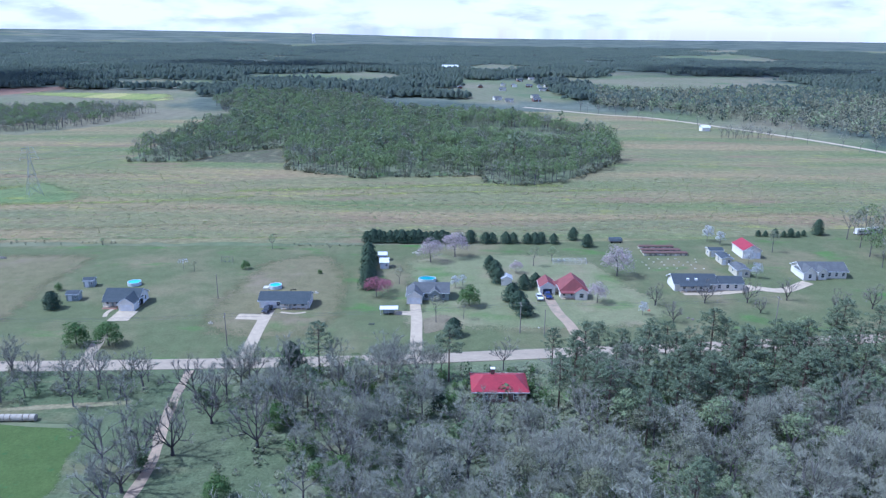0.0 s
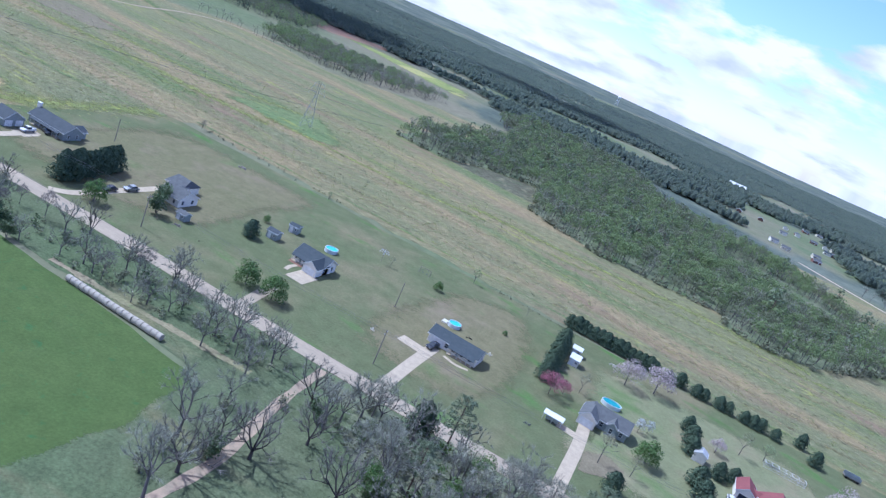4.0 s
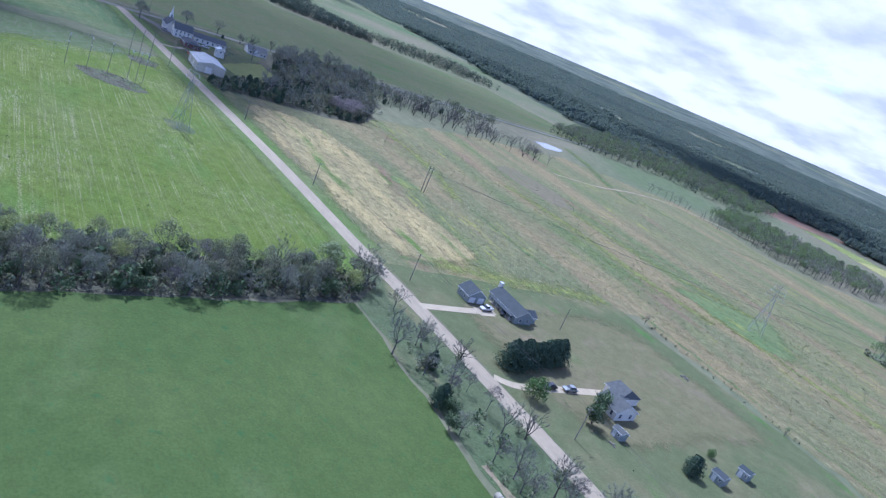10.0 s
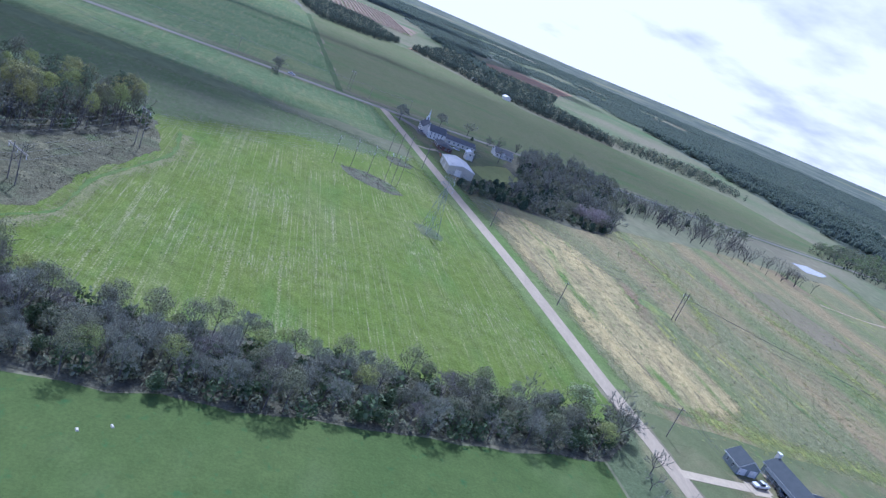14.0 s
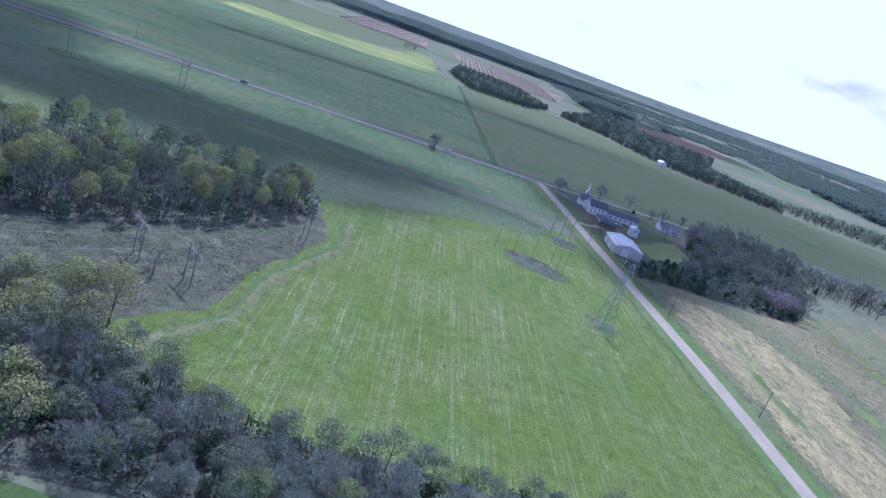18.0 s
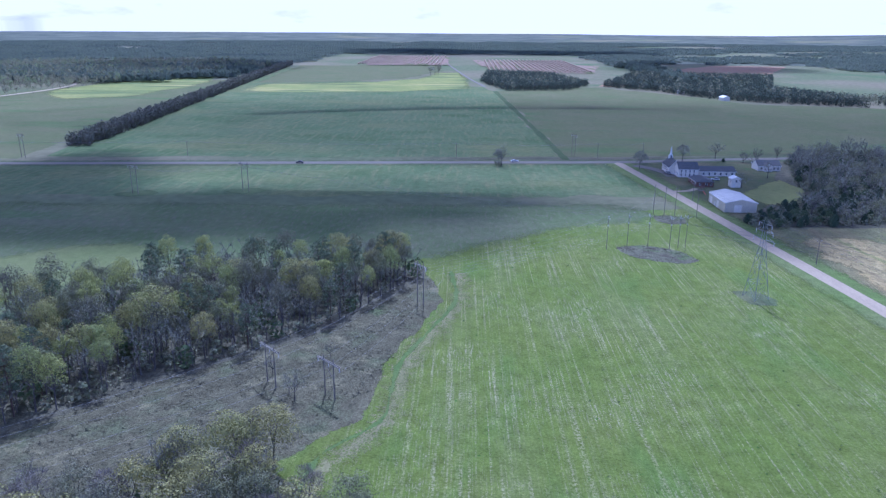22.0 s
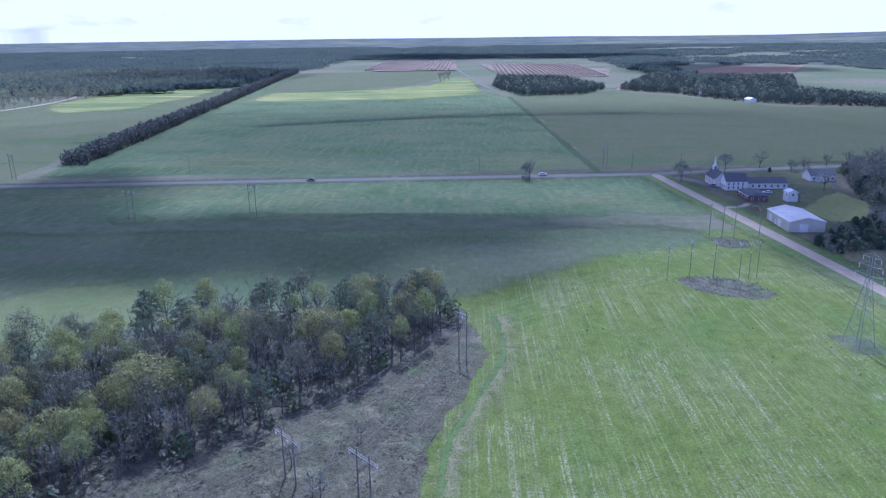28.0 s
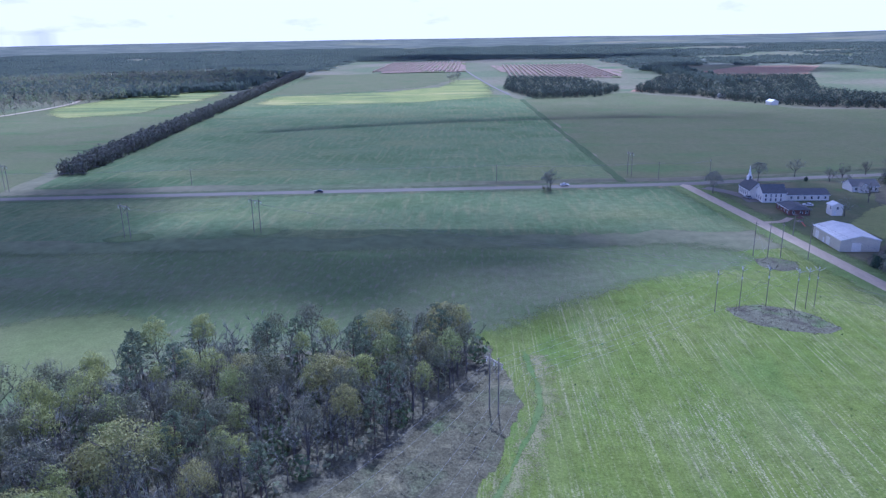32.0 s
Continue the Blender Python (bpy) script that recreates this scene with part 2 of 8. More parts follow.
M_TANLAWN = grassland("dormant_lawn", (0.168, 0.15, 0.082), (0.145, 0.14, 0.07), (
    ((0.20, 0.165, 0.105), 0.06, (1, 1, 1), 0, 0.52, 0.7),
    ((0.12, 0.155, 0.06), 0.05, (1, 1, 1), 30, 0.60, 0.75)), 0.25, 0.3)
M_PASTURE = grassland("lush_green_pasture", (0.072, 0.108, 0.032), (0.088, 0.12, 0.038), (
    ((0.105, 0.138, 0.052), 0.05, (0.6, 1, 1), 15, 0.55, 0.75),
    ((0.052, 0.11, 0.038), 0.4, (1, 1, 1), 0, 0.60, 0.75)), 0.22, 0.3)
M_CROP = grassland("striped_green_crop", (0.108, 0.150, 0.028), (0.126, 0.157, 0.034), (
    ((0.14, 0.168, 0.05), 0.05, (0.30, 1, 1), -2, 0.50, 0.72),
    ((0.106, 0.156, 0.034), 0.06, (0.35, 1, 1), -2, 0.54, 0.68),
    ((0.215, 0.22, 0.108), 0.8, (0.010, 1, 1), -2, 0.545, 0.64, (1.6, 0.42, 0.58), (0.03, 0.38, 0.62)),
    ((0.262, 0.26, 0.145), 1.5, (0.012, 1, 1), -2, 0.545, 0.62, (2.4, 0.45, 0.56), (0.025, 0.38, 0.62)),
    ((0.265, 0.26, 0.155), 2.2, (0.10, 1, 1), -2, 0.50, 0.62, (2.2, 0.42, 0.60), (0.035, 0.46, 0.64)),
    ((0.055, 0.12, 0.02), 0.6, (0.7, 1, 1), 0, 0.67, 0.74)), 0.42, 0.7)
# lighter green that stands in for sun on the field behind the wood
M_LITGREEN = grassland("sunlit_green_field", (0.128, 0.155, 0.058), (0.145, 0.162, 0.068), (
    ((0.15, 0.18, 0.075), 0.05, (1, 0.4, 1), 10, 0.55, 0.75),), 0.25, 0.4)
M_CROPEDGE = grassland("vivid_grass_margin", (0.09, 0.15, 0.04), (0.125, 0.165, 0.06), (), 0.3, 0.4)
M_DITCH = grassland("rank_green_ditch", (0.065, 0.10, 0.042), (0.085, 0.115, 0.05), (), 0.3, 0.5)
M_BARE = grassland("worn_field_track", (0.26, 0.215, 0.14), (0.18, 0.19, 0.085), (
    ((0.12, 0.20, 0.05), 0.10, (1, 1, 1), 0, 0.58, 0.70),), 0.35, 0.4)
M_WORN = grassland("thin_worn_grass", (0.21, 0.198, 0.108), (0.175, 0.182, 0.08), (), 0.35, 0.4)
M_ROADSIDE = grassland("bright_roadside_grass", (0.12, 0.17, 0.05), (0.15, 0.178, 0.07), (), 0.4, 0.5)
M_PLOUGH = grassland("ploughed_field", (0.098, 0.135, 0.055), (0.113, 0.139, 0.065), (
    ((0.138, 0.148, 0.085), 0.03, (1.0, 0.35, 1), 4, 0.52, 0.74),
    ((0.10, 0.15, 0.06), 0.07, (1.0, 0.14, 1), 4, 0.58, 0.74),
    ((0.15, 0.15, 0.095), 0.7, (0.25, 1, 1), 4, 0.52, 0.70)), 0.28, 0.5)
M_FARGREEN = grassland("wide_green_field", (0.10, 0.15, 0.065), (0.135, 0.17, 0.08), (
    ((0.155, 0.175, 0.075), 0.02, (1.0, 0.5, 1), 5, 0.50, 0.70),
    ((0.08, 0.13, 0.05), 0.035, (0.8, 0.4, 1), 5, 0.52, 0.70),
    ((0.165, 0.18, 0.085), 0.30, (0.12, 1, 1), 3, 0.50, 0.70)), 0.40, 0.8)
M_GREYGREEN = grassland("grey_green_pasture", (0.115, 0.135, 0.058), (0.135, 0.14, 0.07), (
    ((0.09, 0.14, 0.05), 0.03, (1, 0.3, 1), 5, 0.56, 0.72),
    ((0.06, 0.085, 0.04), 0.06, (1.0, 0.35, 1), 5, 0.69, 0.74)), 0.25, 0.4)
M_SCRUB = grassland("dead_brown_scrub", (0.104, 0.10, 0.064), (0.124, 0.118, 0.074), (
    ((0.108, 0.118, 0.066), 0.10, (1, 1, 1), 0, 0.50, 0.66),
    ((0.19, 0.178, 0.105), 0.14, (1, 0.6, 1), 40, 0.55, 0.70),
    ((0.075, 0.13, 0.04), 0.06, (1, 1, 1), 0, 0.65, 0.76)), 0.6, 1.0)
M_ISLAND = grassland("grey_dead_weeds", (0.135, 0.135, 0.09), (0.115, 0.115, 0.078), (
    ((0.085, 0.08, 0.06), 0.16, (1, 1, 1), 0, 0.52, 0.64),
    ((0.10, 0.14, 0.055), 0.10, (1, 1, 1), 0, 0.56, 0.68)), 0.5, 0.9)
M_FLOOR = grassland("wood_floor", (0.155, 0.165, 0.105), (0.14, 0.17, 0.085), (
    ((0.14, 0.125, 0.085), 0.08, (1, 1, 1), 0, 0.55, 0.72),
    ((0.08, 0.14, 0.04), 0.06, (1, 1, 1), 0, 0.58, 0.72)), 0.45, 0.8)
M_LITTER = grassland("brown_leaf_litter", (0.112, 0.11, 0.078), (0.128, 0.122, 0.084), (
    ((0.08, 0.076, 0.06), 0.12, (1, 1, 1), 0, 0.52, 0.70),), 0.5, 0.9)
M_VERGE = grassland("roadside_verge", (0.095, 0.125, 0.06), (0.115, 0.13, 0.07), (
    ((0.18, 0.17, 0.09), 0.10, (0.3, 1, 1), 3, 0.55, 0.7),), 0.4, 0.6)
M_PINK = grassland("blossoming_peach_orchard_floor", (0.27, 0.19, 0.155), (0.24, 0.18, 0.13), (
    ((0.13, 0.15, 0.06), 0.06, (0.15, 1, 1), 3, 0.5, 0.62),), 0.3, 0.3)
M_CLAY = grassland("bare_red_clay", (0.30, 0.175, 0.115), (0.26, 0.20, 0.13), (), 0.25, 0.3)
# on the two western fields this yellow carries sunlight put into the colour
M_YELLOW = grassland("yellow_or_sunlit_field", (0.26, 0.275, 0.085), (0.20, 0.235, 0.075), (
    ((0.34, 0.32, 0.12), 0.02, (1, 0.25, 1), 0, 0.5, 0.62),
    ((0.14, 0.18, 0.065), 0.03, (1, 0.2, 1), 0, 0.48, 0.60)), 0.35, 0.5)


def far_ground():
    """The country beyond: pasture, and woodland floor where the woods stand (attribute wooded)."""
    m, n, l, bs = mat_base("rolling_country", 0.95, 0, 0.1)
    field = node_mix(n, l, node_step(n, l, node_noise(n, l, 0.0035, 3), 0.42, 0.58), (0.125, 0.15, 0.075), (0.185, 0.17, 0.11))
    field = node_mix(n, l, node_step(n, l, node_noise(n, l, 0.006, 3), 0.60, 0.70), field, (0.10, 0.145, 0.065))
    wood = node_mix(n, l, node_step(n, l, node_noise(n, l, 0.007, 6, rough=0.7), 0.38, 0.62), (0.06, 0.078, 0.062), (0.14, 0.155, 0.115))
    at = n.new("ShaderNodeAttribute"); at.attribute_name = "wooded"
    c = node_mix(n, l, at.outputs["Fac"], field, wood)
    g = node_mix(n, l, node_step(n, l, node_noise(n, l, 0.12, 5, rough=0.7), 0.25, 0.75), (0.72,) * 3, (1.28,) * 3)
    c = node_mix(n, l, 1.0, c, g, "MULTIPLY")
    l.new(c, bs.inputs["Base Color"])
    return m


M_COUNTRY = far_ground()
M_ASPHALT = plain("worn_grey_asphalt", (0.36, 0.295, 0.208), (0.305, 0.25, 0.178), 0.85, 0.35, bump=0.15, stretch=(0.25, 1, 1))
M_OLDROAD = plain("dark_country_asphalt", (0.165, 0.152, 0.125), (0.14, 0.13, 0.107), 0.85, 0.3, stretch=(1, 0.2, 1))
M_CONCRETE = plain("pale_concrete", (0.45, 0.37, 0.255), (0.37, 0.305, 0.215), 0.85, 0.6, bump=0.1)
M_DIRT = plain("sandy_dirt", (0.38, 0.28, 0.19), (0.27, 0.22, 0.15), 0.95, 0.4, bump=0.3)
M_MULCH = plain("red_mulch", (0.23, 0.12, 0.085), (0.25, 0.15, 0.10), 0.95, 1.0)
M_WHITE = plain("white_siding", (0.77, 0.735, 0.66), (0.69, 0.655, 0.59), 0.6, 0.7, stretch=(1, 1, 4))
M_CREAM = plain("cream_metal_siding", (0.56, 0.52, 0.41), (0.50, 0.465, 0.37), 0.55, 0.6)
M_GREYWALL = plain("grey_blue_siding", (0.275, 0.305, 0.30), (0.235, 0.265, 0.262), 0.6, 0.7)
M_BRICK = plain("red_brick", (0.175, 0.10, 0.082), (0.145, 0.085, 0.07), 0.85, 1.5, bump=0.2)
M_SLATE = plain("charcoal_shingles", (0.050, 0.063, 0.069), (0.063, 0.075, 0.081), 0.85, 0.9, bump=0.25)
M_GREYROOF = plain("weathered_grey_shingles", (0.118, 0.122, 0.122), (0.092, 0.096, 0.097), 0.9, 0.8, bump=0.25)
M_BLUEROOF = plain("blue_grey_metal_roof", (0.07, 0.08, 0.088), (0.058, 0.068, 0.075), 0.8, 0.6, spec=0.2)
M_REDROOF = plain("red_metal_roof", (0.30, 0.034, 0.048), (0.245, 0.03, 0.042), 0.5, 0.6, spec=0.35)
M_MAROON = plain("dusty_red_shingles", (0.215, 0.07, 0.07), (0.175, 0.062, 0.062), 0.85, 0.6)
M_TIN = plain("galvanised_roof", (0.43, 0.43, 0.42), (0.34, 0.345, 0.35), 0.6, 0.35, metal=0.1, stretch=(1, 0.2, 1))
M_BARNROOF = plain("pale_barn_roof", (0.58, 0.57, 0.53), (0.49, 0.485, 0.46), 0.6, 0.3, stretch=(1, 0.2, 1))
M_WHITEROOF = plain("white_metal_roof", (0.70, 0.70, 0.68), (0.60, 0.61, 0.60), 0.5, 0.4)
M_BROWN = plain("brown_tarp", (0.14, 0.08, 0.062), (0.11, 0.068, 0.055), 0.9, 0.8)
M_GLASS = plain("window_glass", (0.03, 0.04, 0.05), (0.05, 0.06, 0.075), 0.12, 0.6, spec=0.6)
M_TRIM = plain("white_trim", (0.78, 0.78, 0.77), None, 0.55, 1.0, vary=0.05)
M_POLE = plain("weathered_timber", (0.25, 0.225, 0.195), (0.19, 0.17, 0.145), 0.9, 2.0, stretch=(1, 1, 0.2))
M_STEEL = plain("galvanised_steel", (0.34, 0.355, 0.36), (0.27, 0.285, 0.29), 0.65, 1.0, metal=0.3)
M_ARM = plain("dull_grey_crossarm", (0.33, 0.31, 0.26), (0.25, 0.235, 0.20), 0.85, 1.5)
M_WIRE = plain("aluminium_wire", (0.27, 0.27, 0.265), None, 0.7, 1.0)
M_PORCELAIN = plain("white_insulator", (0.52, 0.53, 0.53), None, 0.4, 1.0)
M_POOLWATER = plain("turquoise_pool_water", (0.05, 0.40, 0.38), (0.07, 0.46, 0.43), 0.3, 0.8, spec=0.4)
M_POOLDARK = plain("blue_pool_cover", (0.03, 0.22, 0.25), (0.04, 0.27, 0.29), 0.35, 0.8)
M_POOLWALL = plain("pale_pool_wall", (0.62, 0.66, 0.68), None, 0.5, 1.0)
M_HAYBALE = plain("weathered_hay", (0.42, 0.375, 0.30), (0.35, 0.31, 0.25), 0.95, 2.0, bump=0.5)
M_RUBBER = plain("black_rubber", (0.02, 0.02, 0.02), None, 0.85, 2.0)
M_CARWHITE = plain("white_car_paint", (0.75, 0.75, 0.75), None, 0.25, 0.5, spec=0.6, vary=0.03)
M_CARDARK = plain("dark_car_paint", (0.035, 0.04, 0.055), None, 0.25, 0.5, spec=0.6, vary=0.03)
M_CARBLUE = plain("blue_car_paint", (0.03, 0.05, 0.17), None, 0.25, 0.5, spec=0.6, vary=0.03)
M_CARGREY = plain("silver_car_paint", (0.40, 0.42, 0.45), None, 0.3, 0.5, metal=0.4, vary=0.03)
M_POND = plain("pond_water", (0.10, 0.14, 0.17), (0.13, 0.17, 0.20), 0.06, 0.05, spec=0.8)
M_ORANGE = plain("faded_orange_canvas", (0.55, 0.17, 0.11), None, 0.8, 1.0)


def faded(m):
    """A copy of a ground cover that thins out towards its rim (attribute cover)."""
    f = m.copy()
    n, l = f.node_tree.nodes, f.node_tree.links
    at = n.new("ShaderNodeAttribute"); at.attribute_name = "cover"
    mix = n.new("ShaderNodeMath"); mix.operation = "MULTIPLY_ADD"; mix.inputs[1].default_value = 1.2; mix.inputs[2].default_value = -0.6
    l.new(at.outputs["Fac"], mix.inputs[0])
    half = n.new("ShaderNodeMath"); half.operation = "MULTIPLY_ADD"; half.inputs[1].default_value = 0.6
    l.new(node_noise(n, l, 0.3, 5, rough=0.65), half.inputs[0]); l.new(node_noise(n, l, 2.6, 5, rough=0.75), half.inputs[2])
    add = n.new("ShaderNodeMath"); add.operation = "ADD"
    l.new(mix.outputs[0], add.inputs[0]); l.new(half.outputs[0], add.inputs[1])
    fac = node_step(n, l, add.outputs[0], 0.78, 0.82)  # tuft by tuft
    tr = n.new("ShaderNodeBsdfTransparent")
    mx = n.new("ShaderNodeMixShader")
    l.new(fac, mx.inputs[0]); l.new(tr.outputs[0], mx.inputs[1]); l.new(n["Principled BSDF"].outputs[0], mx.inputs[2])
    l.new(mx.outputs[0], n["Material Output"].inputs["Surface"])
    return f


FADED = {}


def veil_stuff():
    """One thin shell of a veil of cloud."""
    m, n, l, bs = mat_base("thin_cloud_veil", 1.0, 0, 0)
    bs.inputs["Base Color"].default_value = (0.88, 0.89, 0.9, 1)
    tr = n.new("ShaderNodeBsdfTransparent")
    mx = n.new("ShaderNodeMixShader")
    mx.inputs[0].default_value = 0.105
    l.new(tr.outputs[0], mx.inputs[1]); l.new(bs.outputs[0], mx.inputs[2])
    l.new(mx.outputs[0], n["Material Output"].inputs["Surface"])
    return m


M_VEIL = veil_stuff()


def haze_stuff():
    """See-through blue-grey tint that stands in for haze, as dense as its attribute says."""
    m, n, l, bs = mat_base("blue_haze_tint", 1.0, 0, 0)
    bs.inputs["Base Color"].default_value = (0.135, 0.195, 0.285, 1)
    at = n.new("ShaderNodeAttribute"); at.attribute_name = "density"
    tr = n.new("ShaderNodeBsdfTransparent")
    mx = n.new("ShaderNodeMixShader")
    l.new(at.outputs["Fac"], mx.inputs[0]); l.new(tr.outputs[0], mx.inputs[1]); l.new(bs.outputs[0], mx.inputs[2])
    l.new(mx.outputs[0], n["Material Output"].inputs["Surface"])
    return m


M_HAZE = haze_stuff()


def cloud_stuff():
    """Thin white vapour: part of the sunlight passes straight through."""
    m, n, l, bs = mat_base("white_cloud", 1.0, 0, 0)
    bs.inputs["Base Color"].default_value = (0.88, 0.89, 0.9, 1)
    tr = n.new("ShaderNodeBsdfTransparent")
    mx = n.new("ShaderNodeMixShader")
    l.new(node_step(n, l, node_noise(n, l, 0.012, 4), 0.3, 0.7), mx.inputs[0])
    lo = n.new("ShaderNodeMapRange")
    lo.inputs["To Min"].default_value, lo.inputs["To Max"].default_value = 0.13, 0.30
    l.new(mx.inputs[0].links[0].from_socket, lo.inputs["Value"])
    l.new(lo.outputs["Result"], mx.inputs[0])
    l.new(tr.outputs[0], mx.inputs[1]); l.new(bs.outputs[0], mx.inputs[2])
    l.new(mx.outputs[0], n["Material Output"].inputs["Surface"])
    return m


M_CLOUD = cloud_stuff()

M_BARK = plain("grey_bark", (0.15, 0.137, 0.133), (0.105, 0.094, 0.092), 0.95, 1.2, bump=0.4, stretch=(1, 1, 0.3))
M_PECANBARK = plain("dark_pecan_bark", (0.095, 0.085, 0.08), (0.065, 0.058, 0.055), 0.95, 1.2, bump=0.4, stretch=(1, 1, 0.3))
M_PINEBARK = plain("brown_pine_bark", (0.14, 0.10, 0.08), (0.10, 0.075, 0.06), 0.95, 1.2, bump=0.4)
M_TWIG = foliage("bare_grey_twigs", (0.272, 0.277, 0.215), (0.312, 0.315, 0.245), (0.222, 0.225, 0.175), 0.9, 0.0)
M_PECANTWIG = foliage("dark_pecan_twigs", (0.20, 0.19, 0.165), (0.23, 0.215, 0.19), (0.17, 0.16, 0.14), 0.9, 0.0)
M_BRUSH = foliage("grey_green_brush", (0.20, 0.208, 0.135), (0.235, 0.238, 0.155), (0.185, 0.212, 0.12), 0.95, 0.15)
M_BUD = foliage("budding_twigs", (0.25, 0.265, 0.165), (0.275, 0.265, 0.185), (0.29, 0.305, 0.185), 0.85, 0.3)
M_SPRING = foliage("pale_spring_leaves", (0.29, 0.34, 0.17), (0.225, 0.285, 0.155), (0.31, 0.345, 0.19), 0.8, 0.35)
M_GOLD = foliage("golden_catkin_leaves", (0.30, 0.285, 0.115), (0.265, 0.27, 0.105), (0.34, 0.325, 0.14))
M_LEAF = foliage("fresh_green_leaves", (0.085, 0.155, 0.05), (0.11, 0.18, 0.06), (0.15, 0.20, 0.07))
M_PINE = foliage("dark_pine_needles", (0.11, 0.145, 0.085), (0.135, 0.17, 0.10), (0.19, 0.22, 0.14), 0.8, 0.2)
M_CEDAR = foliage("dark_cedar_sprays", (0.050, 0.078, 0.050), (0.065, 0.095, 0.058), (0.085, 0.115, 0.070), 0.85, 0.05)
M_EVERGREEN = foliage("glossy_evergreen_leaves", (0.068, 0.108, 0.05), (0.095, 0.135, 0.062), (0.15, 0.185, 0.10), 0.55, 0.15)
M_PINKBLOOM = foliage("pale_pink_blossom", (0.47, 0.385, 0.385), (0.42, 0.355, 0.35), (0.54, 0.47, 0.455), 0.8, 0.3)
M_REDBUD = foliage("redbud_blossom", (0.34, 0.13, 0.17), (0.28, 0.12, 0.15), (0.40, 0.20, 0.22), 0.8, 0.25)
M_WHITEBLOOM = foliage("white_blossom", (0.55, 0.56, 0.55), (0.47, 0.50, 0.47), (0.66, 0.66, 0.64), 0.8, 0.3)
M_PEACH = foliage("dusty_peach_blossom", (0.40, 0.30, 0.205), (0.35, 0.265, 0.185), (0.43, 0.345, 0.245), 0.85, 0.1)
M_MAUVE = foliage("grey_mauve_buds", (0.27, 0.225, 0.22), (0.31, 0.26, 0.25), (0.35, 0.31, 0.29), 0.9, 0.1)
M_DEADBRUSH = foliage("dead_brush", (0.135, 0.13, 0.088), (0.16, 0.152, 0.098), (0.115, 0.112, 0.078), 0.95, 0.0)


def canopy(name, a, b, c):
    """Closed woodland crowns far off: stands in drifts, crown-to-crown tone, leafy mottling and a broken relief."""
    m, n, l, bs = mat_base(name, 0.95, 0, 0.05)
    col = node_mix(n, l, node_step(n, l, node_noise(n, l, 0.011, 5), 0.36, 0.64), a, b)
    g = n.new("ShaderNodeNewGeometry")
    col = node_mix(n, l, node_step(n, l, g.outputs["Random Per Island"], 0.35, 1.0), col, c)
    mottle = node_mix(n, l, node_step(n, l, node_noise(n, l, 0.75, 5, rough=0.75), 0.28, 0.72), (0.7,) * 3, (1.45,) * 3)
    col = node_mix(n, l, 1.0, col, mottle, "MULTIPLY")
    l.new(col, bs.inputs["Base Color"])
    bp = n.new("ShaderNodeBump")
    bp.inputs["Strength"].default_value, bp.inputs["Distance"].default_value = 1.0, 2.2
    l.new(node_noise(n, l, 0.55, 5, rough=0.75), bp.inputs["Height"])
    l.new(bp.outputs[0], bs.inputs["Normal"])
    tr = n.new("ShaderNodeBsdfTranslucent")
    l.new(col, tr.inputs["Color"]); l.new(bp.outputs[0], tr.inputs["Normal"])
    mx = n.new("ShaderNodeMixShader")
    mx.inputs[0].default_value = 0.6
    l.new(bs.outputs[0], mx.inputs[1]); l.new(tr.outputs[0], mx.inputs[2])
    l.new(mx.outputs[0], n["Material Output"].inputs["Surface"])
    return m


# greens paled and blued: part of the distance haze is in these colours
M_FARWOOD = canopy("far_mixed_woods_hazed", (0.15, 0.19, 0.16), (0.205, 0.238, 0.19), (0.185, 0.228, 0.17))
M_FARPINE = canopy("far_pine_woods_hazed", (0.135, 0.17, 0.15), (0.165, 0.198, 0.165), (0.155, 0.19, 0.155))
M_WBUD = foliage("grey_olive_budding_twigs", (0.16, 0.16, 0.118), (0.19, 0.202, 0.112), (0.215, 0.225, 0.135), 0.9, 0.15)
M_WHAZE = foliage("grey_purple_twig_haze", (0.19, 0.172, 0.16), (0.235, 0.212, 0.19), (0.155, 0.14, 0.13), 0.95, 0.0)
M_WSPRING = foliage("yellow_green_new_leaves", (0.32, 0.345, 0.115), (0.255, 0.30, 0.115), (0.34, 0.36, 0.15), 0.8, 0.35)
M_MIDBUD = foliage("grey_green_budding_crowns", (0.165, 0.19, 0.11), (0.19, 0.19, 0.135), (0.175, 0.215, 0.115), 0.85, 0.3)
M_MIDSPRING = foliage("fresh_green_crowns", (0.20, 0.262, 0.112), (0.16, 0.215, 0.098), (0.235, 0.285, 0.13), 0.8, 0.35)
M_FPINE = foliage("dark_far_pines", (0.07, 0.094, 0.072), (0.085, 0.11, 0.084), (0.10, 0.125, 0.092), 0.9, 0.2)
M_HEDGE = foliage("dark_hedgerow_twigs", (0.13, 0.135, 0.11), (0.155, 0.15, 0.125), (0.145, 0.16, 0.11), 0.95, 0.2)

# ---------------------------------------------------------------- mesh helpers


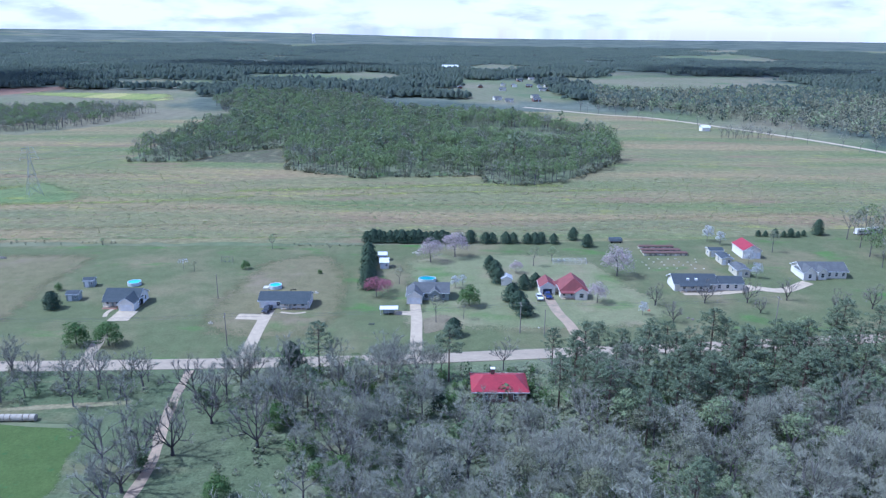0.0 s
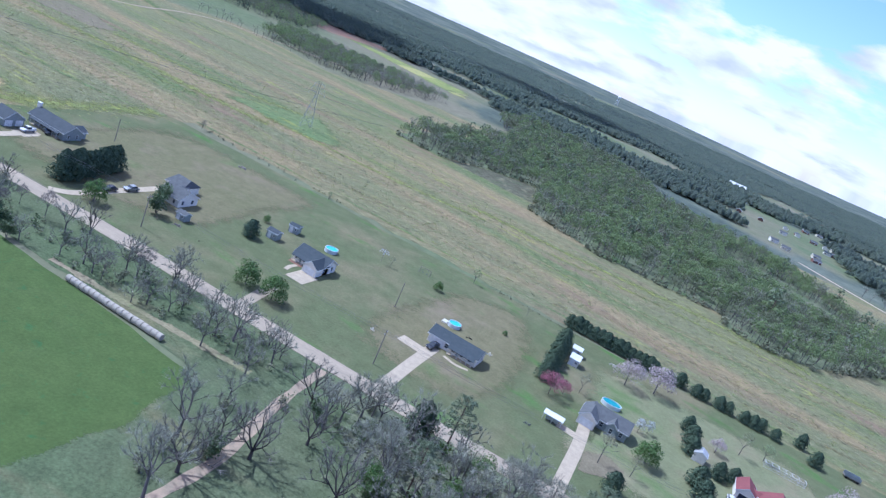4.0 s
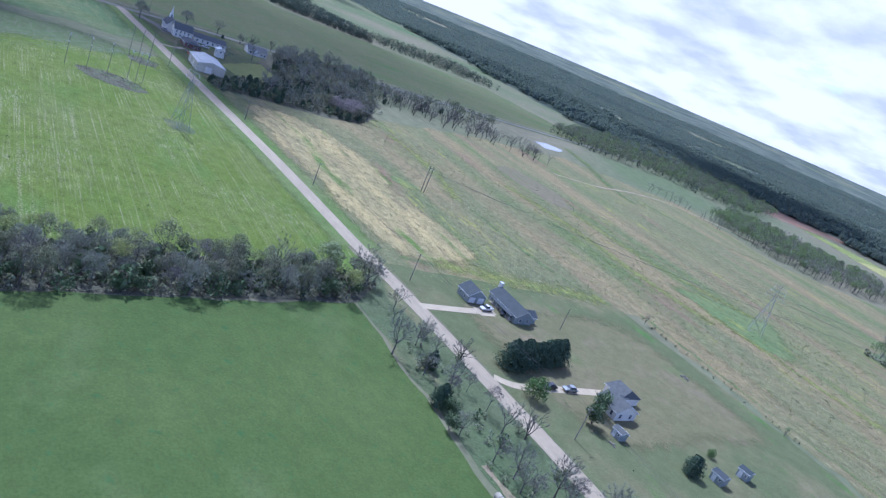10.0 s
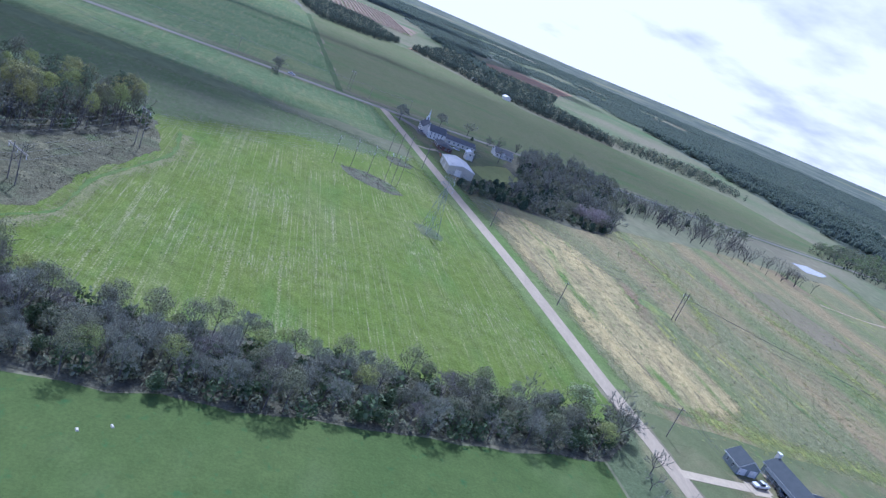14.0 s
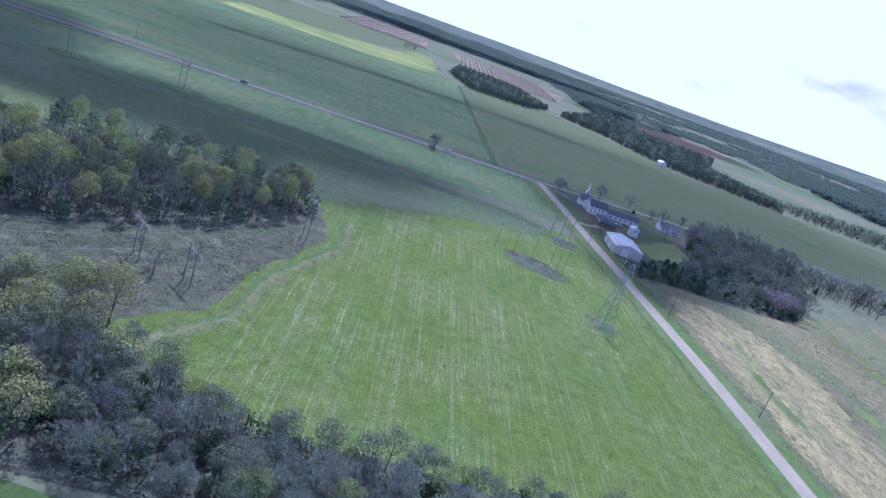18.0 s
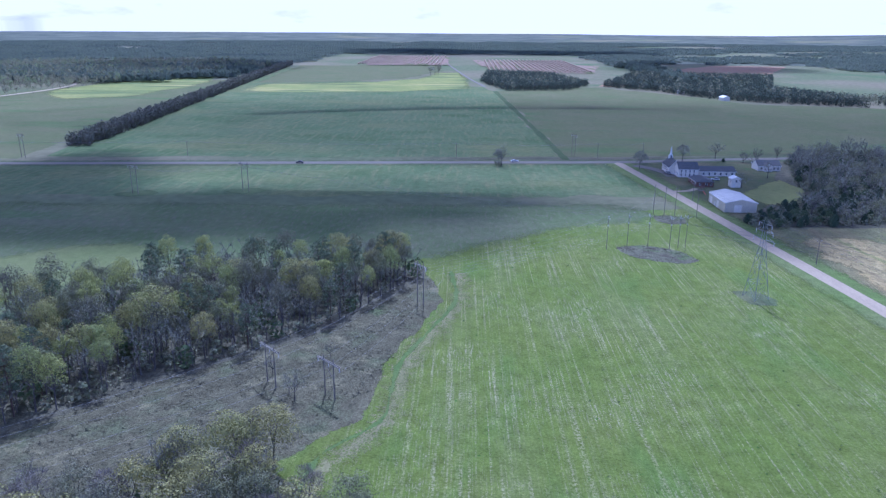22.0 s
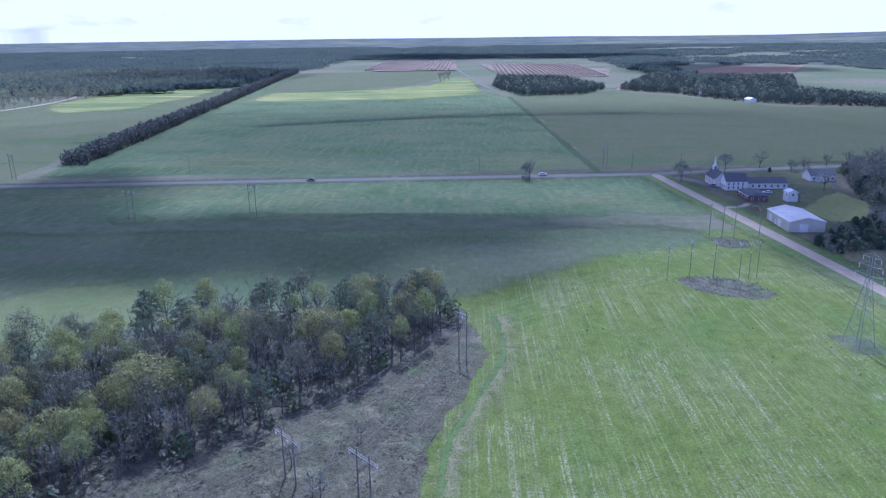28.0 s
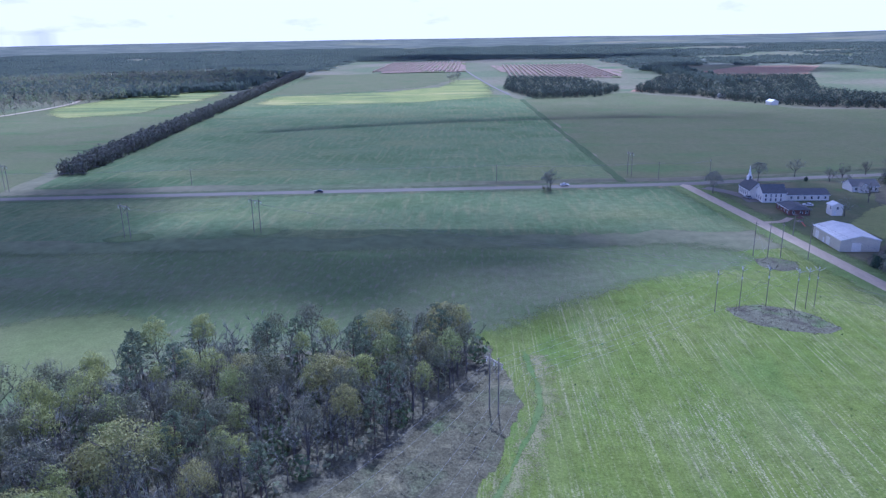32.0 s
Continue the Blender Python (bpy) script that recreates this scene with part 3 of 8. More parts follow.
class Geo:
    """Collects corners and faces of one mesh."""

    def __init__(self):
        self.v, self.f, self.m = [], [], []

    def quad(self, a, b, c, d, m=0):
        i = len(self.v)
        self.v += [a, b, c, d]
        self.f.append((i, i + 1, i + 2, i + 3)); self.m.append(m)

    def tri(self, a, b, c, m=0):
        i = len(self.v)
        self.v += [a, b, c]
        self.f.append((i, i + 1, i + 2)); self.m.append(m)

    def box(self, x0, y0, z0, x1, y1, z1, m=0, inset=0.0):
        i, s = len(self.v), inset
        self.v += [(x0, y0, z0), (x1, y0, z0), (x1, y1, z0), (x0, y1, z0), (x0 + s, y0 + s, z1), (x1 - s, y0 + s, z1), (x1 - s, y1 - s, z1), (x0 + s, y1 - s, z1)]
        for q in ((0, 3, 2, 1), (4, 5, 6, 7), (0, 1, 5, 4), (1, 2, 6, 5), (2, 3, 7, 6), (3, 0, 4, 7)):
            self.f.append(tuple(i + k for k in q)); self.m.append(m)

    def tube(self, p, q, r0, r1, n=5, m=0, cap=False):
        p, q = Vector(p), Vector(q)
        w = (q - p).normalized()
        u = w.orthogonal().normalized()
        s = w.cross(u)
        i = len(self.v)
        for c, r in ((p, r0), (q, r1)):
            for k in range(n):
                a = 2 * math.pi * k / n
                self.v.append(tuple(c + u * (r * math.cos(a)) + s * (r * math.sin(a))))
        for k in range(n):
            j = (k + 1) % n
            self.f.append((i + k, i + j, i + n + j, i + n + k)); self.m.append(m)
        if cap:
            self.f.append(tuple(i + n + k for k in range(n))); self.m.append(m)
            self.f.append(tuple(i + n - 1 - k for k in range(n))); self.m.append(m)

    def rope(self, pts, r, n=3):
        """One unbroken tube along many points."""
        i = len(self.v)
        for p in pts:
            for k in range(n):
                a = 2 * math.pi * k / n
                self.v.append((p.x + r * math.cos(a) * 0.7, p.y + r * math.cos(a) * 0.7, p.z + r * math.sin(a)))
        for s in range(len(pts) - 1):
            for k in range(n):
                j = (k + 1) % n
                self.f.append((i + s * n + k, i + s * n + j, i + (s + 1) * n + j, i + (s + 1) * n + k)); self.m.append(0)

    def ring(self, x, y, z0, z1, r0, r1, n=20, m=0, cap=True):
        self.tube((x, y, z0), (x, y, z1), r0, r1, n, m, cap)

    def mesh(self, name, mats, smooth=False):
        me = bpy.data.meshes.new(name)
        me.from_pydata(self.v, [], self.f)
        for mt in mats:
            me.materials.append(mt)
        if len(mats) > 1:
            me.polygons.foreach_set("material_index", self.m)
        if smooth:
            me.polygons.foreach_set("use_smooth", [True] * len(self.f))
        me.update()
        return me


def part(name, geo, material, parent, label=""):
    ob = new(name, geo.mesh(name, [material] if not isinstance(material, list) else material))
    ob.parent = parent
    if label:
        tagged(ob, label)
    return ob


def thing(name, label, category, m=None, group="", kind=""):
    e = new(name)
    e.empty_display_size = 0.5
    if m is not None:
        e.matrix_world = m
    return tagged(e, label, category, group, kind)


def at(x, y, rz=0.0, z=0.0, s=1.0):
    return pose(x, y, z, 0, 0, rz) @ Matrix.Scale(s, 4)


# ---------------------------------------------------------------- the lie of the land


def rise(x, y):
    """Height of the open country: level near by, slowly climbing to the skyline."""
    r = math.hypot(x + 150, y - 150)
    if r < 1500:
        return 0.0
    k = (r - 1500) / 3300
    a = math.degrees(math.atan2(-(x + 30), y - 30))  # a range of low hills in the north-west
    hills = max(0.0, 1 - ((a - 33) / 36) ** 2)
    return (22 + 40 * hills) * k * k + 3 * k * noise.noise((x / 700, y / 700, 3.0)) * min(1, k * 3)


CLEAR = [  # open country that carries no woods: x0, x1, y0, y1
    (-1190, 330, -420, 760), (-1100, -540, -640, 330), (-700, -330, 250, 1000), (-2200, -1180, -345, 330), (-1760, -1120, 380, 780), (20, 160, 850, 1250), (-560, -300, 640, 980)]


def wooded(x, y):
    for x0, x1, y0, y1 in CLEAR:
        if x0 < x < x1 and y0 < y < y1:
            return 0.0
    v = noise.noise((x / 420 + 7, y / 420 - 3, 0.5)) + 0.5 * noise.noise((x / 160, y / 160, 4.5))
    return 1.0 if v > (-0.36 if math.hypot(x + 150, y - 150) < 1500 else -0.46) else 0.0


def make_ground():
    verts, faces, wood = [], [], []
    na, radii = 260, [0.0]
    r = 60.0
    while r < 5200:
        radii.append(r)
        r += max(40.0, r * 0.028)
    verts.append((-150, 150, 0)); wood.append(0.0)
    for r in radii[1:]:
        for k in range(na):
            a = 2 * math.pi * k / na
            x, y = -150 + r * math.cos(a), 150 + r * math.sin(a)
            verts.append((x, y, rise(x, y))); wood.append(wooded(x, y))
    for k in range(na):
        faces.append((0, 1 + k, 1 + (k + 1) % na))
    for i in range(len(radii) - 2):
        o = 1 + i * na
        for k in range(na):
            j = (k + 1) % na
            faces.append((o + k, o + na + k, o + na + j, o + j))
    me = bpy.data.meshes.new("ground")
    me.from_pydata(verts, [], faces)
    me.materials.append(M_COUNTRY)
    me.attributes.new("wooded", "FLOAT", "POINT").data.foreach_set("value", wood)
    me.polygons.foreach_set("use_smooth", [True] * len(faces))
    return tagged(new("ground", me), "rolling farm country of pasture and woodland floor", "ground", kind="structure")


make_ground()


FADE = {"rough_grass": 5.0, "green_patch": 20.0, "field_edge": 2.5, "dormant_lawn": 26.0, "pale_lawn": 20.0, "straw_grass": 16.0, "plough_field": 34.0, "lit_field": 20.0, "yellow_or_lit_field": 55.0, "end_field": 20.0, "roadside_grass": 1.0, "worn_margin": 1.0, "grass_margin": 1.0, "pasture_track": 1.0, "bare_patch": 7.0, "wood_floor": 2.5, "scrub_island": 3.0, "mulch_ring": 2.2, "scrub": 1.8, "crop_field": 3.0, "clearing_floor": 4.0, "wildflower_strip": 1.0, "tan_strip": 1.0, "green_strip": 1.0, "weed_patch": 5.0, "church_lawn": 7.0, "highway_verge": 1.0}


def field(name, outline, z, material, label, ragged=1.2, step=6.0, category="field"):
    """A sheet of ground cover with a ragged edge, lying a little above the sheet below it."""
    pts = []
    for i, (x0, y0) in enumerate(outline):
        x1, y1 = outline[(i + 1) % len(outline)]
        n = max(1, int(math.hypot(x1 - x0, y1 - y0) / step))
        for k in range(n):
            x, y = x0 + (x1 - x0) * k / n, y0 + (y1 - y0) * k / n
            pts.append((x + ragged * noise.noise((x * 0.13, y * 0.13, z * 9)) * 2, y + ragged * noise.noise((x * 0.13, y * 0.13, 20 + z * 9)) * 2, z))
    if sum(a[0] * b[1] - b[0] * a[1] for a, b in zip(pts, pts[1:] + pts[:1])) < 0:
        pts.reverse()
    n, faces = len(pts), [tuple(range(len(pts)))]
    fade = FADE.get(name, 0)
    cover = []
    if fade:  # a fine grid whose cover thins out towards the rim
        cell = max(fade * 0.6, 1.8)
        x0, y0 = min(p[0] for p in pts) - cell, min(p[1] for p in pts) - cell
        nx, ny = int((max(p[0] for p in pts) - x0) / cell) + 3, int((max(p[1] for p in pts) - y0) / cell) + 3
        gx, gy = np.meshgrid(x0 + np.arange(nx) * cell, y0 + np.arange(ny) * cell)
        gx, gy = gx.ravel(), gy.ravel()
        gap, ins = np.full(gx.shape, 1e9), np.zeros(gx.shape, dtype=bool)
        for (ax, ay, _), (bx, by, _) in zip(pts, pts[1:] + pts[:1]):
            dx, dy = bx - ax, by - ay
            t = np.clip(((gx - ax) * dx + (gy - ay) * dy) / (dx * dx + dy * dy + 1e-9), 0, 1)
            gap = np.minimum(gap, np.hypot(ax + dx * t - gx, ay + dy * t - gy))
            if ay != by:
                ins ^= ((ay > gy) != (by > gy)) & (gx < (bx - ax) * (gy - ay) / (by - ay) + ax)
        level = np.where(ins, np.minimum(gap / fade, 1.0), 0.0)
        use, faces, pts = {}, [], []
        for j in range(ny - 1):
            for i in range(nx - 1):
                q = (j * nx + i, j * nx + i + 1, (j + 1) * nx + i + 1, (j + 1) * nx + i)
                if max(level[k] for k in q) > 0:
                    for k in q:
                        if k not in use:
                            use[k] = len(pts); pts.append((float(gx[k]), float(gy[k]), z)); cover.append(float(level[k]))
                    faces.append(tuple(use[k] for k in q))
        if material not in FADED:
            FADED[material] = faded(material)
        material = FADED[material]
    me = bpy.data.meshes.new(name)
    me.from_pydata(pts, [], faces)
    if fade:
        me.attributes.new("cover", "FLOAT", "POINT").data.foreach_set("value", cover)
    me.materials.append(material)
    me.update()
    return tagged(new(name, me), label, category, kind="structure")


def smooth_line(pts, n=14):
    """Catmull-Rom through the points."""
    out = []
    p = [pts[0]] + list(pts) + [pts[-1]]
    for i in range(1, len(p) - 2):
        for k in range(n):
            t = k / n
            q = [0.5 * (2 * p[i][d] + (p[i + 1][d] - p[i - 1][d]) * t + (2 * p[i - 1][d] - 5 * p[i][d] + 4 * p[i + 1][d] - p[i + 2][d]) * t * t + (3 * p[i][d] - p[i - 1][d] - 3 * p[i + 1][d] + p[i + 2][d]) * t ** 3) for d in (0, 1)]
            out.append(tuple(q))
    out.append(tuple(pts[-1]))
    return out


def ribbon(name, pts, width, z, material, label, category="road", crown=0.0, ragged=0.0, thick=1.0):
    g = Geo()
    rows = []
    line = smooth_line(pts)
    for i, (x, y) in enumerate(line):
        a, b = line[max(0, i - 1)], line[min(len(line) - 1, i + 1)]
        dx, dy = b[0] - a[0], b[1] - a[1]
        s = math.hypot(dx, dy) or 1
        w = width / 2 + ragged * noise.noise((x * 0.2, y * 0.2, 1))
        nx, ny = -dy / s * w, dx / s * w
        h = rise(x, y)
        rows.append(((x - nx, y - ny, z + h), (x, y, z + crown + h), (x + nx, y + ny, z + h)))
    if name in FADE:  # worn lines thin out to both sides
        pts = [p for r3 in rows for p in r3]
        me = bpy.data.meshes.new(name)
        me.from_pydata(pts, [], [(3 * i + k, 3 * i + k + 1, 3 * i + k + 4, 3 * i + k + 3) for i in range(len(rows) - 1) for k in (0, 1)])
        me.attributes.new("cover", "FLOAT", "POINT").data.foreach_set("value", [0.0, thick, 0.0] * len(rows))
        if material not in FADED:
            FADED[material] = faded(material)
        me.materials.append(FADED[material])
        return tagged(new(name, me), label, category, kind="structure")
    for a, b in zip(rows, rows[1:]):
        g.quad(a[0], b[0], b[1], a[1]); g.quad(a[1], b[1], b[2], a[2])
    # thin sides
    for a, b in zip(rows, rows[1:]):
        for k in (0, 2):
            g.quad(a[k], b[k], (b[k][0], b[k][1], b[k][2] - z), (a[k][0], a[k][1], a[k][2] - z))
    return tagged(new(name, g.mesh(name, [material])), label, category, kind="structure")


# fields, widest first
field("meadow", [(-540, 112), (-465, 119), (-376, 131), (-298, 143), (-206, 150), (-202, 264), (-120, 266), (0, 268), (160, 276), (330, 300), (310, 480), (285, 560), (215, 700), (150, 740), (60, 760), (-150, 700), (-270, 660), (-330, 560), (-440, 580), (-500, 470), (-470, 345), (-430, 250), (-395, 200), (-392, 140), (-440, 125)], 0.04, M_HAY, "rough hay meadow, tan with green and yellow streaks", 2.0)
field("straw_grass", [(-384, 141), (-337, 140), (-288, 146), (-244, 150), (-212, 156), (-208, 180), (-232, 210), (-258, 212), (-284, 202), (-322, 208), (-366, 196), (-388, 165)], 0.08, M_STRAW, "pale straw-coloured grass beside the road", 4.0)
field("lawn", [(-214, 153), (-130, 160), (-49, 163), (40, 171), (150, 182), (190, 230), (185, 296), (105, 276), (0, 266), (-120, 262), (-208, 258)], 0.06, M_LAWN, "mown spring lawn round the houses", 0.8, category="lawn")
field("dormant_lawn", [(-76, 250), (-66, 262), (-31, 264), (-20, 230), (-16, 168), (-49, 164), (-72, 163), (-82, 184), (-80, 220)], 0.10, M_TANLAWN, "dormant tan lawn round a ranch house", 1.6, category="lawn")
field("dormant_lawn", [(-208, 155), (-160, 158), (-116, 163), (-112, 196), (-117, 222), (-108, 262), (-160, 261), (-207, 260)], 0.10, M_TANLAWN, "dormant olive-tan lawns round two houses", 2.5, category="lawn")
field("pale_lawn", [(-20, 172), (30, 173), (76, 178), (78, 206), (66, 236), (60, 262), (0, 264), (-24, 262), (-20, 230)], 0.10, M_PALELAWN, "pale yellowish lawn round two houses", 2.0, category="lawn")
field("pasture", [(-187, 131), (-150, 131), (-113, 130), (-62, 130), (-58, 95), (-40, -60), (-150, -60), (-166, -12), (-169, 20), (-174, 60), (-180, 105)], 0.05, M_PASTURE, "smooth lush green pasture", 0.8)
field("verge", [(-214, 149), (-130, 155), (-60, 158), (-60, 132), (-113, 132), (-187, 132)], 0.055, M_VERGE, "grassy strip between pasture and road", 1.0, category="verge")
field("rough_grass", [(-62, 92), (-58, 150), (-46, 143), (-37, 135), (-27, 122), (-24, 106), (-30, 90)], 0.08, M_VERGE, "rough grass and dead stems in a glade beside the dirt track", 1.5, category="grass")
field("wood_floor", [(-62, 156), (0, 160), (60, 166), (150, 176), (215, 190), (260, 120), (220, 20), (-20, 10), (-55, 95)], 0.07, M_FLOOR, "leaf-littered floor under bare woods", 2.0, category="wood floor")
field("rough_grass", [(-98, 139), (-64, 152), (-46, 152), (-40, 95), (-50, 55), (-78, 55), (-74, 110), (-78, 128)], 0.075, M_VERGE, "rough dull grass under roadside pecans", 1.5, category="verge")
field("crop_field", [(-205, 147), (-298, 137), (-376, 125), (-425, 120), (-412, 60), (-378, 20), (-348, -14), (-300, -12), (-240, -26), (-222, -36), (-196, -36), (-192, 20), (-196, 80), (-196, 138)], 0.045, M_CROP, "bright green crop field with pale stubble rows", 1.5)
field("plough_field", [(-386, 120), (-373, 64), (-340, 30), (-320, -8), (-290, -60), (-240, -150), (-250, -330), (-380, -330), (-432, -200), (-442, 0), (-448, 118)], 0.05, M_PLOUGH, "dull brown-green ploughed field", 4.0)
field("green_field", [(-448, 118), (-442, 0), (-432, -200), (-400, -420), (-495, -420), (-505, -256), (-517, -131), (-528, 5), (-536, 108)], 0.045, M_FARGREEN, "green winter-wheat field along the highway", 3.0)
# lit stretch of the field, painted as a patch of lighter green
field("lit_field", [(-372, -112), (-352, -82), (-318, -76), (-290, -118), (-250, -180), (-300, -300), (-352, -300), (-345, -160)], 0.085, M_LITGREEN, "green field behind the wood, sunlit patch painted lighter", 4.0)
field("far_field", [(-538, -250), (-556, 76), (-1035, 52), (-1100, 40), (-1180, -140), (-1500, -325), (-1000, -285)], 0.05, M_FARGREEN, "wide green field beyond the highway", 3.0, 20)
field("far_pasture", [(-556, 80), (-1035, 55), (-1110, 190), (-1020, 262), (-900, 330), (-840, 600), (-640, 640), (-585, 300)], 0.055, M_GREYGREEN, "grey-green pasture beyond the church", 3.0, 20)
field("left_pasture", [(-530, -262), (-1000, -300), (-1180, -330), (-1150, -430), (-960, -520), (-700, -600), (-500, -560)], 0.055, M_GREYGREEN, "grey-green pasture beyond the hedgerow", 3.0, 20)
field("scrub", [(-332, 1), (-314, 9), (-302, 10), (-278, 3), (-260, -3), (-244, -4), (-231, -5), (-219, -17), (-203, -38), (-170, -75), (-190, -115), (-222, -84), (-250, -58), (-268, -38), (-290, -17)], 0.07, M_SCRUB, "dead brown brush under a power line", 1.5, category="scrub")
for pts in ([(-335, 5), (-318, 3), (-284, -15), (-260, -39), (-243, -58), (-220, -79), (-187, -104), (-175, -140), (-220, -156), (-285, -116), (-322, -80), (-332, -40)],
            [(-168, -10), (-168, 20), (-172, 55), (-180, 105), (-184, 132), (-200, 146), (-204, 130), (-200, 80), (-198, 40), (-196, 18), (-202, -2), (-216, -22), (-204, -50), (-186, -84), (-148, -84), (-158, -38)],
            [(-392, 131), (-393, 176), (-393, 198), (-402, 224), (-418, 238), (-470, 265), (-562, 303), (-578, 262), (-545, 208), (-500, 188), (-440, 164), (-408, 136)]):
    field("wood_floor", pts, 0.09, M_LITTER, "leaf litter under a belt of trees", 0.8, category="wood floor")
ribbon("grass_margin", [(-330, 11), (-303, 13), (-279, 6), (-260, 0), (-244, -1), (-232, -2), (-219, -12), (-206, -14)], 3.6, 0.095, M_CROPEDGE, "vivid green grass along the scrub", "verge", 0.0, 3.0, 0.7)
ribbon("worn_margin", [(-328, 14), (-302, 14), (-279, 7.5), (-260, 1.6), (-243, 0), (-229, -2), (-216, -10), (-205, -12)], 32.0, 0.079, M_WORN, "worn bare margin of the crop field", "verge", 0.0, 2.0, 0.55)
field("scrub_island", [(-362, 71), (-366, 84), (-358, 99), (-345, 102), (-340, 96), (-343, 84), (-350, 73)], 0.08, M_ISLAND, "oval of dead brush round the power poles", 1.0, category="scrub")
field("scrub_island", [(-410, 97), (-412, 106), (-406, 115), (-396, 112), (-394, 103), (-400, 97)], 0.08, M_ISLAND, "small oval of dead brush", 1.0, category="scrub")
field("scrub_island", [(-316, 99), (-317, 109), (-308, 114), (-301, 111), (-302, 101)], 0.08, M_VERGE, "rank dull weeds under the steel tower", 0.8, category="scrub")
field("church_lawn", [(-536, 112), (-465, 121), (-402, 128), (-395, 140), (-440, 168), (-520, 205), (-552, 190), (-546, 120)], 0.065, M_LAWN, "lawn round the church", 1.0, category="lawn")
# gap of sunlight behind the barn, painted as a brighter, yellower patch
field("church_lawn", [(-455, 150), (-428, 156), (-436, 180), (-470, 196), (-500, 190), (-478, 168)], 0.10, M_SUNLAWN, "lawn behind the metal barn, sunlight painted in yellow-green", 1.0, category="lawn")
field("weed_patch", [(-316, 200), (-306, 198), (-297, 206), (-298, 214), (-308, 215), (-316, 208)], 0.112, M_PATCH, "green weeds beside a pylon in the meadow", 1.0, category="weeds")
for x, y in ((-447, -94), (-438, -146)):
    field("weed_patch", [(x + 9 * math.cos(k * 0.7) * (1 + 0.2 * math.sin(k * 5)), y + 13 * math.sin(k * 0.7)) for k in range(9)], 0.085, M_DITCH, "dark weeds round the feet of a pylon", 1.0, category="weeds")
# sunlight on this pasture is put into its yellow-green colour
field("yellow_or_lit_field", [(-850, -440), (-900, -340), (-1050, -320), (-1190, -332), (-1300, -360), (-1240, -430), (-1110, -510), (-960, -520)], 0.09, M_YELLOW, "pasture beyond the hedgerow, sunlight painted in yellow-green", 6.0, 15)
field("orchard_floor", [(-1400, 240), (-1640, 290), (-1880, 30), (-1620, 45), (-1420, 160)], 0.9, M_PINK, "floor of a blossoming peach orchard", 3.0, 30)
field("orchard_floor", [(-1610, -190), (-1630, -20), (-2080, -30), (-2010, -225)], 1.4, M_PINK, "floor of a blossoming peach orchard", 3.0, 30)
field("clay_field", [(-1120, 200), (-1170, 420), (-1700, 700), (-1720, 560), (-1400, 300)], 0.4, M_CLAY, "bare clay field", 3.0, 30)
field("yellow_or_lit_field", [(-560, 900), (-406, 842), (-276, 790), (-290, 850), (-330, 960), (-560, 985)], 0.1, M_YELLOW, "yellow-green field behind an orchard", 2.0, 15)
# sunlit strip between cloud shades, painted as a yellower patch
field("yellow_or_lit_field", [(-960, -290), (-970, -157), (-985, -66), (-1060, 48), (-1300, 44), (-1470, 20), (-1420, -60), (-1260, -80), (-1175, -160), (-1130, -292)], 0.09, M_YELLOW, "end of a field, sunlight painted in yellow-green", 6.0, 15)
field("end_field", [(-1120, -290), (-1320, -308), (-1594, -325), (-1615, -187), (-1622, -26), (-1434, -22), (-1237, -70), (-1160, -160)], 0.08, M_GREYGREEN, "grey-green field before an orchard", 3.0, 20)
ribbon("orchard_road", [(-1100, 42), (-1285, 18), (-1667, -21), (-2080, -58), (-2550, -99)], 4.5, 0.25, M_OLDROAD, "narrow road running out past the orchards")
field("clearing_floor", [(-165, 446), (-145, 484), (-112, 505), (-96, 442)], 0.09, M_SCRUB, "brown brush in a power-line clearing", 1.5, category="scrub")
field("woodland_floor", [(-201, 448), (-165, 448), (-143, 487), (-112, 508), (-96, 444), (-90, 423), (-46, 400), (0, 406), (22, 408), (26, 386), (46, 382), (66, 391), (90, 422), (113, 458), (131, 545), (100, 620), (60, 700), (-40, 720), (-190, 660), (-205, 520)], 0.085, M_FLOOR, "leaf litter under a spring wood", 0.8, category="wood floor")
field("green_patch", [(-262, 322), (-245, 354), (-222, 398), (-165, 350), (-176, 322), (-215, 318)], 0.085, M_PATCH, "lush green patch under a steel tower", 3.0)
field("bare_patch", [(-404, 316), (-404, 345), (-372, 358), (-336, 348), (-332, 324), (-365, 313)], 0.09, M_REDDIRT, "bare dull-brown patch in the meadow", 4.0)
field("pond", [(-520, 462), (-526, 485), (-540, 500), (-550, 486), (-540, 464)], 0.10, M_POND, "small farm pond", 1.5, category="pond")

M_FLOWERS = grassland("yellow_wildflowers", (0.215, 0.235, 0.075), (0.18, 0.205, 0.07), (
    ((0.32, 0.315, 0.085), 0.5, (0.5, 1, 1), 3, 0.52, 0.64),), 0.45, 0.9)
M_TANHAY = grassland("bleached_hay", (0.265, 0.212, 0.115), (0.23, 0.195, 0.10), (
    ((0.32, 0.265, 0.15), 0.5, (0.2, 1, 1), 3, 0.54, 0.64),), 0.45, 0.9)
FLOWERS = (([(-110, 362), (-81, 366), (-46, 370), (14, 381), (66, 380)], 8), ([(-60, 352), (0, 362), (50, 366), (110, 372)], 5), ([(-352, 298), (-337, 303), (-309, 308), (-288, 310), (-244, 312), (-206, 318)], 9), ([(-215, 330), (-150, 336), (-95, 350)], 6),
           ([(-330, 335), (-270, 345), (-220, 372)], 7), ([(-396, 240), (-376, 243), (-356, 243), (-328, 240), (-300, 233)], 7), ([(-221, 176), (-219, 190), (-217, 204), (-213, 254)], 12))
